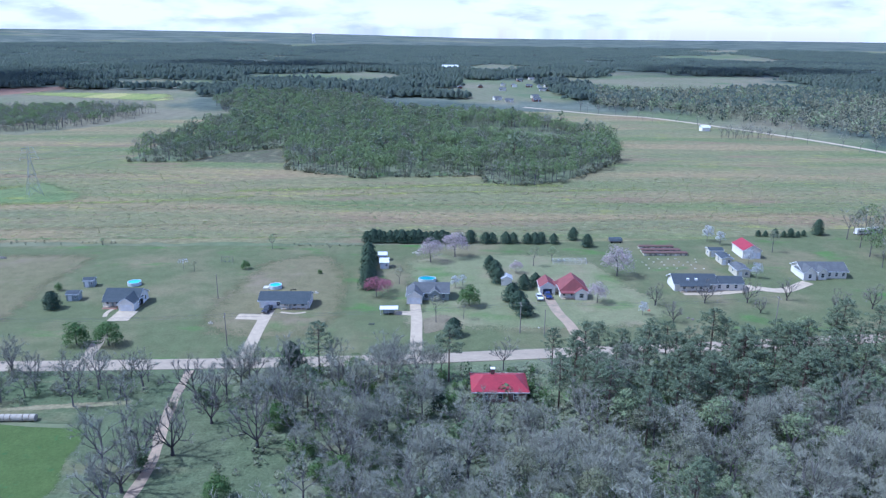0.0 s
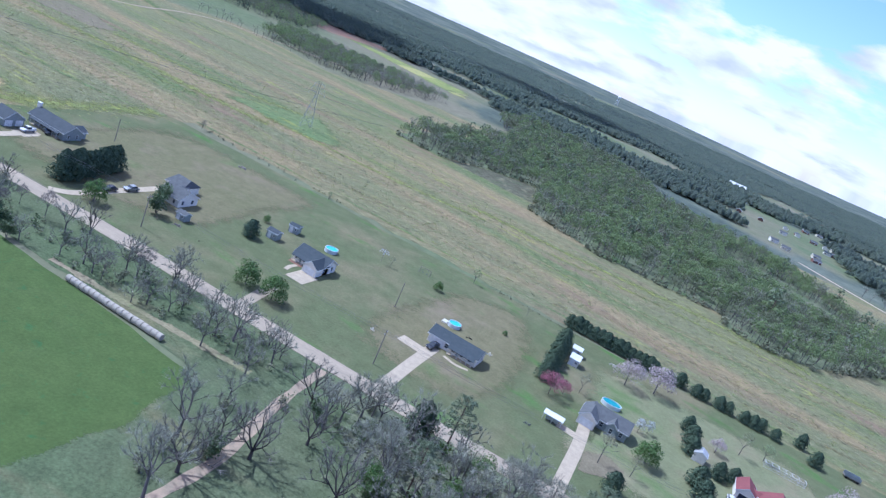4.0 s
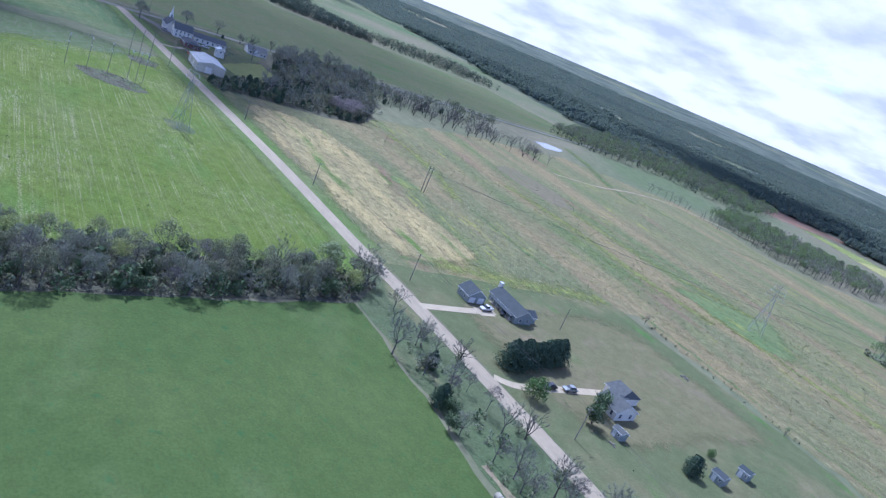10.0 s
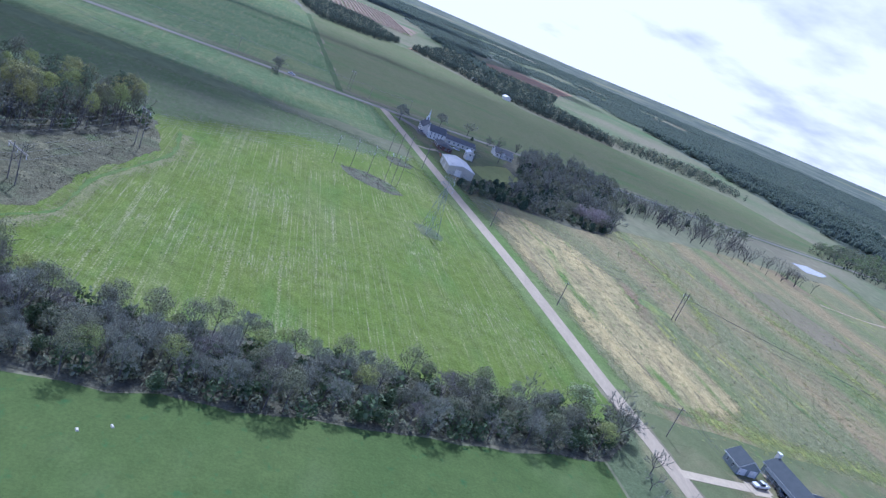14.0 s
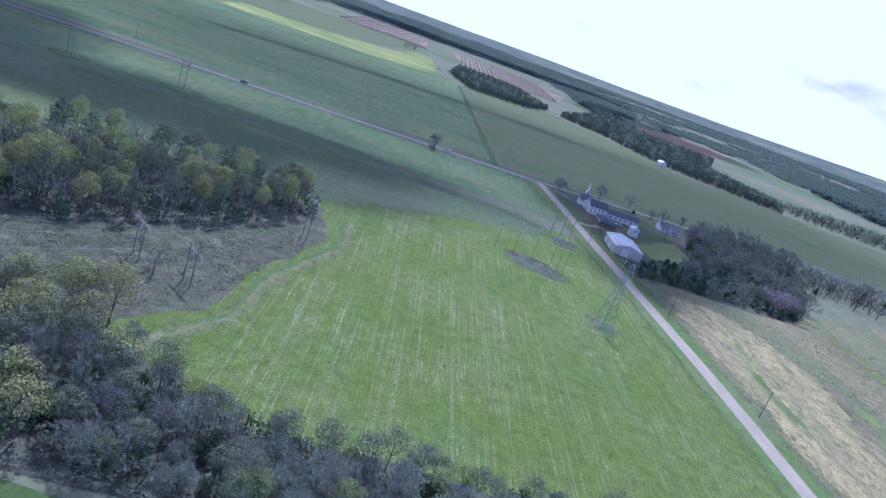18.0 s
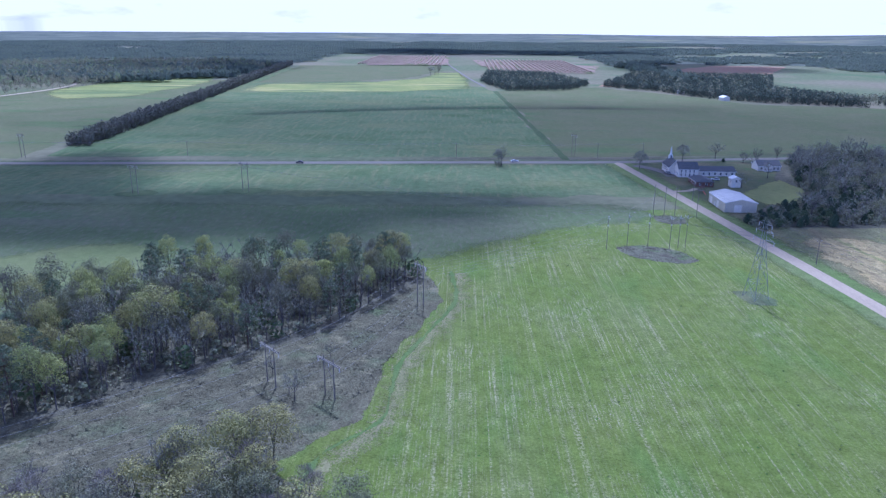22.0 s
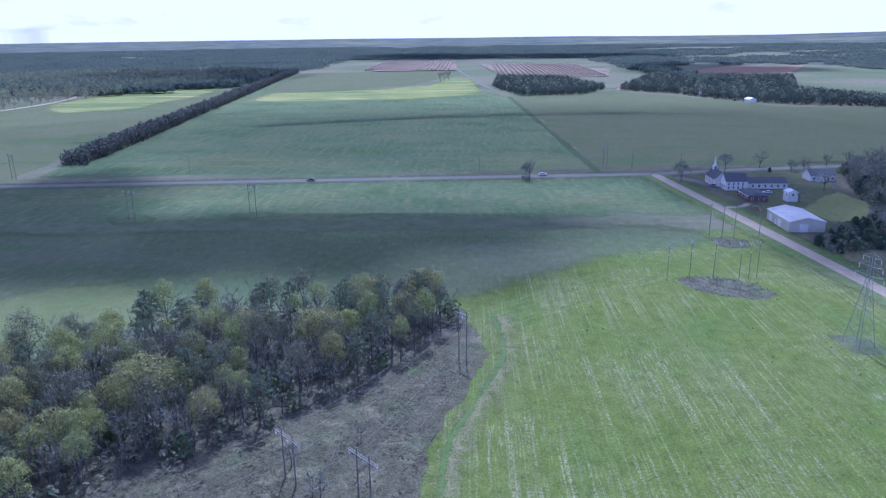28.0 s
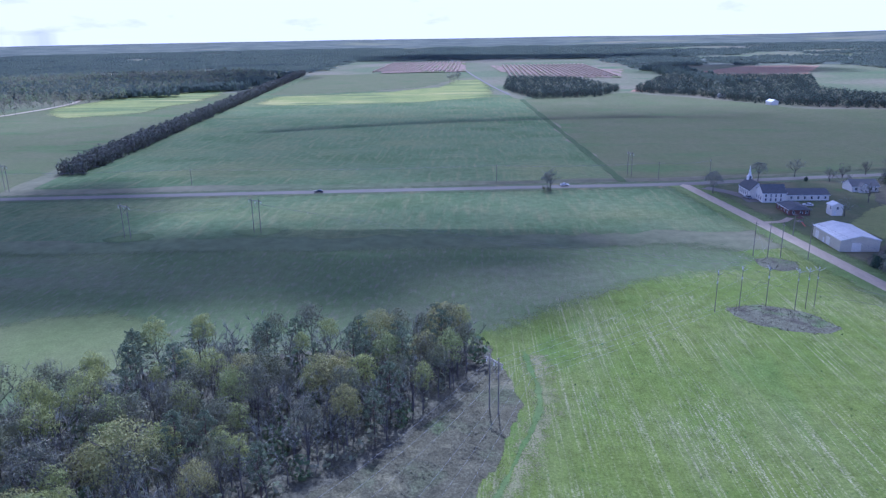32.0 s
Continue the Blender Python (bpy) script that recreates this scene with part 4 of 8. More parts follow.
for pts, w in FLOWERS:
    ribbon("wildflower_strip", pts, w * 4.0, 0.113, M_FLOWERS, "yellow wildflowers in a strip of the meadow", "meadow", 0, 9.0, 0.55)
for pts, w in (([(-394, 432), (-311, 440), (-229, 462)], 16), ([(-205, 280), (-140, 290), (-60, 300), (60, 306), (180, 322)], 13), ([(-330, 392), (-240, 398), (-180, 410)], 14), ([(-160, 318), (-60, 330), (60, 338), (170, 352)], 10), ([(-360, 250), (-300, 262), (-250, 262)], 10), ([(-40, 284), (60, 290), (200, 310)], 7)):
    ribbon("tan_strip", pts, w * 2.4, 0.104, M_TANHAY, "bleached tan strip of mown hay", "meadow", 0, 8.0, 0.5)
for pts, w in (([(-205, 268), (-120, 273), (-20, 277), (60, 281)], 6), ([(-221, 162), (-217, 200), (-211, 256)], 9), ([(-560, 520), (-500, 500), (-440, 470), (-400, 462)], 26), ([(-300, 296), (-262, 300), (-230, 306)], 9), ([(-290, 236), (-240, 240), (-212, 250)], 8), ([(-420, 480), (-360, 500), (-320, 540)], 14)):
    ribbon("green_strip", pts, w * 1.8, 0.1085, M_PATCH, "lush green strip of the meadow", "meadow", 0, 6.0, 0.56)
field("clay_field", [(-650, 880), (-548, 890), (-515, 1000), (-540, 1050), (-640, 985)], 0.1, M_CLAY, "bare reddish field behind a wood", 2.0, 20)

# roads
LANE = [(-541, 109), (-465, 119), (-376, 130.5), (-298, 140.5), (-223, 147.5), (-191, 151.2), (-131, 156.5), (-75, 159), (-19, 162.3), (37, 168), (120, 178), (260, 200), (520, 240)]
ribbon("roadside_grass", LANE[:5], 34.0, 0.105, M_ROADSIDE, "bright green grass along the country road", "verge", 0, 2.0)
ribbon("road", LANE, 5.8, 0.12, M_ASPHALT, "straight worn grey country road", crown=0.05)
HIGHWAY = [(-470, -900), (-497, -420), (-511, -256), (-522, -131), (-533, 5), (-541, 109), (-552, 161), (-568, 260), (-590, 420), (-640, 700), (-700, 1000)]
ribbon("highway_verge", HIGHWAY, 34.0, 0.08, M_VERGE, "mown grass along the highway", "verge", 0, 2.0)
ribbon("highway", HIGHWAY, 7.5, 0.13, M_OLDROAD, "dark two-lane highway between fields", crown=0.05)
ribbon("north_road", [(90, 800), (157, 734), (206, 701), (258, 619), (295, 548), (320, 480), (345, 380), (380, 240)], 5.5, 0.12, M_CONCRETE, "pale lane beyond the meadow", crown=0.03)
ribbon("dirt_track", [(-62, 156), (-61, 144), (-59, 130), (-56.5, 118), (-56, 105), (-58, 70)], 2.2, 0.11, M_DIRT, "sandy dirt track into the woods", "track", 0, 0.35)
ribbon("farm_track", [(-424, 396), (-424, 440), (-440, 500), (-440, 548), (-404, 592), (-350, 640)], 2.4, 0.11, M_DIRT, "pale farm track across the meadow", "track", 0, 1.0)
ribbon("pasture_track", [(-122, 134), (-112, 135), (-100, 136), (-70, 140)], 3.6, 0.10, M_BARE, "faint worn track along the pasture", "track", 0, 1.5)
ribbon("far_road", [(-895, -509), (-1000, -500), (-1091, -519), (-1180, -580)], 6, 0.2, M_CONCRETE, "pale far lane", "road")
ribbon("ditch_line", [(-548, 79), (-700, 71), (-1035, 53)], 5.0, 0.10, M_DITCH, "dark green ditch between two fields", "ditch", 0, 2.0)


def drive(pts, width, label, material=None, z=0.14):
    return ribbon("driveway", pts, width, z, material or M_CONCRETE, label, "driveway")


drive([(-90, 160), (-91.5, 168), (-93, 177)], 3.2, "pale driveway apron at the road", M_ASPHALT)
drive([(-93.5, 187), (-93.4, 195)], 6.0, "pale concrete drive before a garage")
drive([(-50.5, 162), (-51, 172), (-51.5, 183), (-51.7, 196)], 3.4, "pale concrete driveway to a ranch house")
drive([(-60, 191), (-53, 190.5)], 4.2, "parking bay of pale concrete", z=0.145)
drive([(-48, 194.5), (-44, 193.5), (-40.5, 194.5)], 1.1, "curved concrete garden walk", z=0.142)
drive([(-6.5, 164), (-6.8, 175), (-7.2, 190), (-8.2, 203)], 3.3, "jointed concrete driveway to a grey-roofed house")
drive([(-14, 194.5), (-8, 194)], 3.0, "concrete spur to a carport", z=0.145)
drive([(38, 172), (37, 186), (35, 196), (33.7, 211)], 3.2, "sandy concrete driveway to a red-roofed house", M_DIRT)
drive([(78, 213.5), (92, 214.5), (104, 219)], 5.0, "pale concrete apron of a long house")
drive([(104, 218), (112, 216), (124, 224)], 4.0, "pale gravel drive", z=0.143)
drive([(-188, 152), (-188.5, 163), (-189, 172), (-190, 182)], 3.2, "pale concrete driveway to a dark-roofed house")
drive([(-192, 177.5), (-187, 178)], 6.0, "concrete apron of a garage", z=0.145)
drive([(-154, 158), (-150.5, 164), (-150, 180), (-149.5, 195)], 3.0, "sandy pale driveway to a grey-roofed house")
drive([(-98.5, 190), (-99.2, 193.5), (-98.5, 197)], 1.3, "curved concrete walk", z=0.146)
drive([(-531, 118), (-521, 126), (-510, 131), (-498, 132)], 7.0, "worn church car park", M_OLDROAD)
drive([(-460, 122), (-462, 130), (-468, 136)], 3.0, "gravel drive by the church", M_ASPHALT)
field("mulch_bed", [(-97.6, 195.8), (-97.4, 198.6), (-102.5, 198.6), (-102, 196)], 0.15, M_MULCH, "red mulch bed before a porch", 0.1, 1.0, category="flower bed")
field("mulch_ring", [(-6, 178), (4, 181), (6, 190), (0, 195), (-6, 191)], 0.13, M_REDDIRT, "reddish bare ground under a tree", 0.8, 2.0, category="flower bed")

# ---------------------------------------------------------------- trees
R = random.Random(11)


def rnd_dir(r):
    z, a = r.uniform(-1, 1), r.uniform(0, 2 * math.pi)
    s = math.sqrt(1 - z * z)
    return Vector((s * math.cos(a), s * math.sin(a), z))


def branch(g, p, d, length, rad, level, tips, r, spread, kids, lift):
    """A bent limb that splits again and again; its ends are gathered in tips."""
    segs = 3 if level > 1 else 2
    for s in range(segs):
        nd = (d + rnd_dir(r) * 0.22 + Vector((0, 0, lift))).normalized()
        q = p + nd * (length / segs)
        g.tube(p, q, rad * (1 - s / segs * 0.45), rad * (1 - (s + 1) / segs * 0.45), 5 if rad > 0.09 else 3)
        p, d = q, nd
        if level > 0 and s >= 1:
            for _ in range(kids):
                side = (d + rnd_dir(r) * spread).normalized()
                if side.z < -0.15:
                    side.z *= -0.3
                branch(g, p, side.normalized(), length * r.uniform(0.55, 0.78), rad * 0.52, level - 1, tips, r, spread, kids, lift)
    tips.append((p, d))


def skeleton(h, r, levels=3, fork=0.32, spread=0.95, kids=2, lift=0.05, girth=0.022, lean=0.08):
    g, tips = Geo(), []
    d = (Vector((0, 0, 1)) + rnd_dir(r) * lean).normalized()
    p = Vector((0, 0, -0.3))
    q = d * (h * fork)
    g.tube(p, q * 0.5, h * girth * 1.25, h * girth, 7)
    g.tube(q * 0.5, q, h * girth, h * girth * 0.8, 7)
    n = r.randint(3, 4)
    for k in range(n):
        a = 2 * math.pi * (k + r.random() * 0.6) / n
        side = Vector((math.cos(a) * 0.62, math.sin(a) * 0.62, r.uniform(0.6, 1.1))).normalized()
        branch(g, q, side, h * r.uniform(0.30, 0.40), h * girth * 0.55, levels - 1, tips, r, spread, kids, lift)
    branch(g, q, (d + rnd_dir(r) * 0.15).normalized(), h * 0.42, h * girth * 0.6, levels - 1, tips, r, spread, kids, lift)
    return g, tips


def twigs(g, tips, r, count, length, width, fan=0.9):
    for p, d in tips:
        for _ in range(count):
            w = (d + rnd_dir(r) * fan + Vector((0, 0, 0.25))).normalized()
            b = p - d * r.uniform(0, 0.9)
            u = w.cross(rnd_dir(r)).normalized() * width
            g.tri(tuple(b - u), tuple(b + u), tuple(b + w * length * r.uniform(0.6, 1.3)))


def leaf(g, c, size, r, way=None, loose=0.75):
    n = rnd_dir(r)
    if way is not None:
        n = (n * loose + way).normalized()
    u = n.orthogonal().normalized()
    v = n.cross(u)
    a = r.uniform(0, 6.28)
    u, v = (u * math.cos(a) + v * math.sin(a)) * size, (v * math.cos(a) - u * math.sin(a)) * size * r.uniform(0.55, 0.9)
    g.quad(tuple(c - u - v * 0.3), tuple(c + v), tuple(c + u + v * 0.2), tuple(c - v))


def clumps(g, tips, r, count, radius, size):
    for p, d in tips:
        for _ in range(count):
            c = p + rnd_dir(r) * radius * r.random() ** 0.5
            leaf(g, c, size * r.uniform(0.6, 1.25), r)


def lobes(t, r, h, w, base, count, per, size, flat=0.8):
    """A crown of overlapping rounded lobes, each a loose shell of small leaves that face outwards."""
    for k in range(count):
        f = (k + 0.5) / count
        a = k * 2.4 + r.uniform(-0.4, 0.4)
        up = 1 - f
        q = w * (0.30 + 0.42 * math.sqrt(f)) if k else 0.0
        c = Vector((q * math.cos(a), q * math.sin(a), base + (h - base) * (0.22 + 0.52 * up + r.uniform(-0.08, 0.08))))
        rad = w * r.uniform(0.40, 0.58)
        for _ in range(per):
            d = rnd_dir(r)
            if d.z < -0.45:
                d.z = -d.z
            p = c + Vector((d.x * rad, d.y * rad, d.z * rad * flat)) * r.uniform(0.72, 1.06)
            leaf(t, p, size * r.uniform(0.65, 1.25), r, d, 0.45)


def crown_tree(h, seed, w, base=0.36, count=9, per=60, size=0.24, girth=0.016, levels=2):
    r = random.Random(seed)
    g, tips = skeleton(h * 0.9, r, levels, 0.38, 0.8, 2, 0.12, girth)
    t = Geo()
    lobes(t, r, h, w, h * base, count, per, size)
    return g, t


def haze_tree(h, seed, w, base=0.34, count=9, per=170, girth=0.013):
    """A leafless tree whose fine twigs close into rounded grey domes."""
    r = random.Random(seed)
    g, tips = skeleton(h * 0.92, r, 2, 0.40, 0.75, 2, 0.14, girth)
    t = Geo()
    for k in range(count):
        f, a = (k + 0.5) / count, k * 2.4 + r.uniform(-0.4, 0.4)
        q = w * (0.28 + 0.42 * math.sqrt(f)) if k else 0.0
        c = Vector((q * math.cos(a), q * math.sin(a), h * base + h * (1 - base) * (0.20 + 0.55 * (1 - f) + r.uniform(-0.08, 0.08))))
        rad = w * r.uniform(0.40, 0.56)
        for _ in range(per):
            d = rnd_dir(r)
            if d.z < -0.3:
                d.z = -d.z
            b = c + Vector((d.x, d.y, d.z * 0.85)) * rad * r.uniform(0.45, 0.95)
            e = (d + rnd_dir(r) * 0.5 + Vector((0, 0, 0.3))).normalized()
            u = e.cross(rnd_dir(r)).normalized() * 0.045
            t.tri(tuple(b - u), tuple(b + u), tuple(b + e * r.uniform(0.5, 1.1)))
    return g, t


def bare_tree(h, seed, count=7, levels=3, **kw):
    r = random.Random(seed)
    g, tips = skeleton(h, r, levels, **kw)
    t = Geo()
    twigs(t, tips, r, count * 2, h * 0.11, 0.012 + h * 0.001)
    return g, t


def leafy_tree(h, seed, count=12, radius=0.09, size=0.30, levels=3, **kw):
    r = random.Random(seed)
    g, tips = skeleton(h, r, levels, **kw)
    t = Geo()
    clumps(t, tips, r, count, h * radius, size)
    return g, t


def pine_tree(h, seed, start=0.45):
    r = random.Random(seed)
    g, t = Geo(), Geo()
    g.tube((0, 0, -0.3), (0, 0, h * 0.55), h * 0.016, h * 0.011, 7)
    g.tube((0, 0, h * 0.55), (r.uniform(-.3, .3), r.uniform(-.3, .3), h * 0.97), h * 0.011, h * 0.003, 5)
    n = 46
    for k in range(n):
        f = k / n
        z = h * (start + (1 - start) * f * 0.97)
        ln = h * 0.235 * (math.sin(math.pi * (0.25 + 0.72 * f)) ** 0.8) * r.uniform(0.6, 1.2)
        a = k * 2.4 + r.uniform(-0.5, 0.5)
        e = Vector((math.cos(a) * ln, math.sin(a) * ln, z + ln * r.uniform(0.0, 0.45)))
        g.tube((0, 0, z), e, h * 0.0035, h * 0.0012, 3)
        for s, amount, puff in ((1.0, 44, 0.046), (0.66, 26, 0.036)):  # puffs of needles with gaps between
            m = Vector((e.x * s, e.y * s, z + (e.z - z) * s + h * 0.012))
            for _ in range(amount):
                d = rnd_dir(r)
                c = m + Vector((d.x, d.y, d.z * 0.6)) * h * puff * r.uniform(0.5, 1.05)
                leaf(t, c, r.uniform(0.12, 0.22), r, Vector((d.x, d.y, abs(d.z) + 0.5)), 0.55)
    return g, t


def cedar_tree(h, w, seed, count=850, tip=0.6):
    """Dense evergreen: sprays on a lumpy spindle round a short stem."""
    r = random.Random(seed)
    g, t = Geo(), Geo()
    g.tube((0, 0, -0.2), (0, 0, h * 0.8), h * 0.03, h * 0.01, 6)
    off = r.uniform(0, 50)
    for _ in range(count):
        f = r.random() ** 0.85
        prof = (min(1, f * 5 + 0.45)) * (1 - f ** 1.6) ** tip
        a = r.uniform(0, 6.283)
        lump = 1 + 0.34 * noise.noise((math.cos(a) * 1.4 + off, math.sin(a) * 1.4, f * 4)) + 0.42 * noise.noise((math.cos(a) * 3.4 + off, math.sin(a) * 3.4, f * 9))
        rad = w * prof * lump * r.uniform(0.55, 1.12)
        leaf(t, Vector((rad * math.cos(a), rad * math.sin(a), 0.15 + f * h * 0.97)), r.uniform(0.17, 0.36) * (850 / count) ** 0.45, r, Vector((math.cos(a), math.sin(a), 0.35)), 0.5)
    return g, t


def bush(h, w, seed, count=260, size=0.28, woody=True):
    r = random.Random(seed)
    g, t = Geo(), Geo()
    tips = []
    for k in range(7):
        d = Vector((r.uniform(-1, 1) * w, r.uniform(-1, 1) * w, h * r.uniform(0.6, 1.0)))
        g.tube((0, 0, -0.1), d * 0.6, 0.05, 0.03, 3); g.tube(d * 0.6, d, 0.03, 0.012, 3)
        tips.append((d, d.normalized())); tips.append((d * 0.65, d.normalized()))
    clumps(t, tips, r, count // 14, w * 0.55, size)
    return g, t


KINDS = {}


def kind(key, name, label, category, bark, leafmat, crown, makers):
    made = []
    for g, t in makers:
        made.append((g.mesh(name + "_trunk", [bark], True), t.mesh(name + "_" + crown, [leafmat]), g, t))
    KINDS[key] = (name, label, category, crown, made, bark, leafmat)


kind("bare", "bare_tree", "leafless grey deciduous tree with spreading limbs", "tree", M_BARK, M_TWIG, "crown", [bare_tree(9 + i, 30 + i, 12, 3, spread=1.0) for i in range(4)])
kind("pecan", "pecan_tree", "leafless pecan tree with upswept limbs and a broad open crown", "tree", M_PECANBARK, M_PECANTWIG, "crown", [bare_tree(9, 50 + i, 9, 3, fork=0.13, spread=0.72, lift=0.10, girth=0.026) for i in range(3)])
kind("tall", "bare_tree", "tall slender leafless tree at a wood's edge", "tree", M_BARK, M_TWIG, "crown", [bare_tree(13, 60 + i, 14, 3, fork=0.42, spread=0.7, lift=0.16, girth=0.013) for i in range(3)])
kind("bud", "budding_tree", "grey tree hazed with reddish and green buds", "tree", M_BARK, M_BUD, "crown", [crown_tree(11 + i, 70 + i, 2.9, 0.40, 8, 62, 0.17, 0.014) for i in range(3)])
kind("spring", "spring_tree", "tree in thin pale green new leaf", "tree", M_BARK, M_SPRING, "crown", [crown_tree(11 + i, 80 + i, 3.0, 0.36, 9, 80, 0.21) for i in range(3)])
kind("gold", "oak_tree", "oak hung with golden green catkins", "tree", M_BARK, M_GOLD, "crown", [crown_tree(12, 90 + i, 3.8, 0.34, 12, 90, 0.21, 0.018) for i in range(2)])
kind("leaf", "leafy_tree", "round tree in fresh green leaf", "tree", M_BARK, M_LEAF, "crown", [crown_tree(7, 100 + i, 3.0, -0.06, 19, 150, 0.17, 0.02) for i in range(2)])
kind("pine", "pine_tree", "tall pine with a dark green crown", "tree", M_PINEBARK, M_PINE, "crown", [pine_tree(17, 110 + i, 0.35 + 0.08 * i) for i in range(3)])
kind("cedar", "cedar_tree", "dense dark green cedar", "tree", M_PINEBARK, M_CEDAR, "crown", [cedar_tree(5.2, 1.9, 120 + i, 2600, 0.42 + 0.1 * i) for i in range(3)])
kind("ever", "evergreen_shrub", "glossy broad-leaved evergreen shrub", "shrub", M_BARK, M_EVERGREEN, "crown", [bush(4.2, 1.8, 130 + i, 900, 0.20) for i in range(2)])
kind("brush", "dead_bush", "tangled leafless grey-brown bush", "shrub", M_BARK, M_BRUSH, "crown", [bush(2.2, 1.3, 140 + i, 260, 0.16) for i in range(2)])
kind("whaze", "hardwood_tree", "tall leafless tree with a domed haze of grey-purple twigs", "tree", M_BARK, M_WHAZE, "crown", [haze_tree(14 + i, 300 + i, 3.9 + 0.3 * i) for i in range(4)])
kind("fhaze", "hardwood_tree", "tall leafless tree with a pale grey dome of fine twigs", "tree", M_BARK, M_TWIG, "crown", [haze_tree(12 + i, 350 + i, 4.0 + 0.3 * i, 0.26, 11, 200, 0.016) for i in range(3)])
kind("wbud", "budding_tree", "tall tree with a domed crown of grey-olive buds", "tree", M_BARK, M_WBUD, "crown", [crown_tree(14 + i, 310 + i, 3.9 + 0.3 * i, 0.40, 13, 150, 0.17, 0.014) for i in range(4)])
kind("wspring", "spring_tree", "tall tree with a rounded crown of pale new leaf", "tree", M_BARK, M_WSPRING, "crown", [crown_tree(14 + i, 320 + i, 3.8 + 0.3 * i, 0.38, 13, 150, 0.18, 0.014) for i in range(3)])
kind("wgold", "oak_tree", "broad oak hung with golden green catkins", "tree", M_BARK, M_GOLD, "crown", [crown_tree(15, 330 + i, 5.0, 0.36, 20, 150, 0.18, 0.018) for i in range(2)])
kind("pink", "flowering_tree", "pear or cherry tree in pale pink blossom", "tree", M_BARK, M_PINKBLOOM, "crown", [crown_tree(7, 150 + i, 3.3, 0.14, 14, 120, 0.15, 0.02, 3) for i in range(2)])
kind("bloom", "blossoming_tree", "large tree in grey-mauve bud", "tree", M_BARK, M_MAUVE, "crown", [crown_tree(13, 340, 4.4, 0.2, 14, 150, 0.18, 0.016)])
kind("redbud", "redbud_tree", "redbud tree in dusky pink blossom", "tree", M_BARK, M_REDBUD, "crown", [crown_tree(6, 160, 3.4, 0.2, 12, 110, 0.15, 0.02, 3)])
kind("white", "flowering_tree", "small tree in white blossom", "tree", M_BARK, M_WHITEBLOOM, "crown", [crown_tree(6, 170, 2.3, 0.14, 11, 90, 0.14, 0.02, 3)])


COUNT, SPILL = {}, ("front woodland", "hedge belt", "corner wood", "power-line wood", "pecan orchard", "church thicket")


def tree(key, x, y, s=1.0, label="", which=None, group="", wide=1.0):
    name, lab, cat, crown, made, bark, lm = KINDS[key]
    COUNT[name] = COUNT.get(name, 0) + 1
    if COUNT[name] > 285 and group in SPILL:
        SPILL_GROVE.plant(key, x, y, s, wide)
        return None
    tm, cm, g, t = made[R.randrange(len(made)) if which is None else which % len(made)]
    ob = new(name, tm)
    ob.matrix_world = Matrix.LocRotScale((x, y, rise(x, y)), Euler((0, 0, R.uniform(0, 6.28))), (s * wide, s * wide, s))
    c = new(crown, cm)
    c.parent = ob
    return tagged(ob, label or lab, cat, group)


class Grove:
    """Many trees of several kinds joined into one mesh."""

    def __init__(self):
        self.v, self.idx, self.cnt, self.mat, self.mats, self.n = [], [], [], [], [], 0
        self.cache = {}

    def slot(self, m):
        if m not in self.mats:
            self.mats.append(m)
        return self.mats.index(m)

    def arrays(self, g):
        k = id(g)
        if k not in self.cache:
            self.cache[k] = (np.array(g.v, dtype=np.float32).reshape(-1, 3), np.array([i for f in g.f for i in f], dtype=np.int32), np.array([len(f) for f in g.f], dtype=np.int32))
        return self.cache[k]

    def add(self, g, material, x, y, z, s, a, wide=1.0):
        v, i, c = self.arrays(g)
        ca, sa = math.cos(a) * s * wide, math.sin(a) * s * wide
        w = np.empty_like(v)
        w[:, 0] = v[:, 0] * ca - v[:, 1] * sa + x
        w[:, 1] = v[:, 0] * sa + v[:, 1] * ca + y
        w[:, 2] = v[:, 2] * s + z
        self.v.append(w); self.idx.append(i + self.n); self.cnt.append(c)
        self.mat.append(np.full(len(c), self.slot(material), dtype=np.int32))
        self.n += len(v)

    def plant(self, key, x, y, s, wide=1.0):
        key = LIGHT.get(key, key)
        made = KINDS[key][4]
        tm, cm, g, t = made[R.randrange(len(made))]
        a, z = R.uniform(0, 6.28), rise(x, y)
        self.add(g, KINDS[key][5], x, y, z, s, a, wide)
        self.add(t, KINDS[key][6], x, y, z, s, a, wide)

    def done(self, name, label, category):
        v, idx, cnt, mat = np.concatenate(self.v), np.concatenate(self.idx), np.concatenate(self.cnt), np.concatenate(self.mat)
        me = bpy.data.meshes.new(name)
        me.vertices.add(len(v)); me.vertices.foreach_set("co", v.ravel())
        me.loops.add(len(idx)); me.loops.foreach_set("vertex_index", idx)
        me.polygons.add(len(cnt))
        me.polygons.foreach_set("loop_start", np.concatenate([[0], np.cumsum(cnt)[:-1]]).astype(np.int32))
        for m in self.mats:
            me.materials.append(m)
        me.polygons.foreach_set("material_index", mat)
        me.update(calc_edges=True)
        return tagged(new(name, me), label, category, kind="stuff")


def inside(x, y, poly):
    c, j = False, len(poly) - 1
    for i in range(len(poly)):
        if (poly[i][1] > y) != (poly[j][1] > y) and x < (poly[j][0] - poly[i][0]) * (y - poly[i][1]) / (poly[j][1] - poly[i][1]) + poly[i][0]:
            c = not c
        j = i
    return c


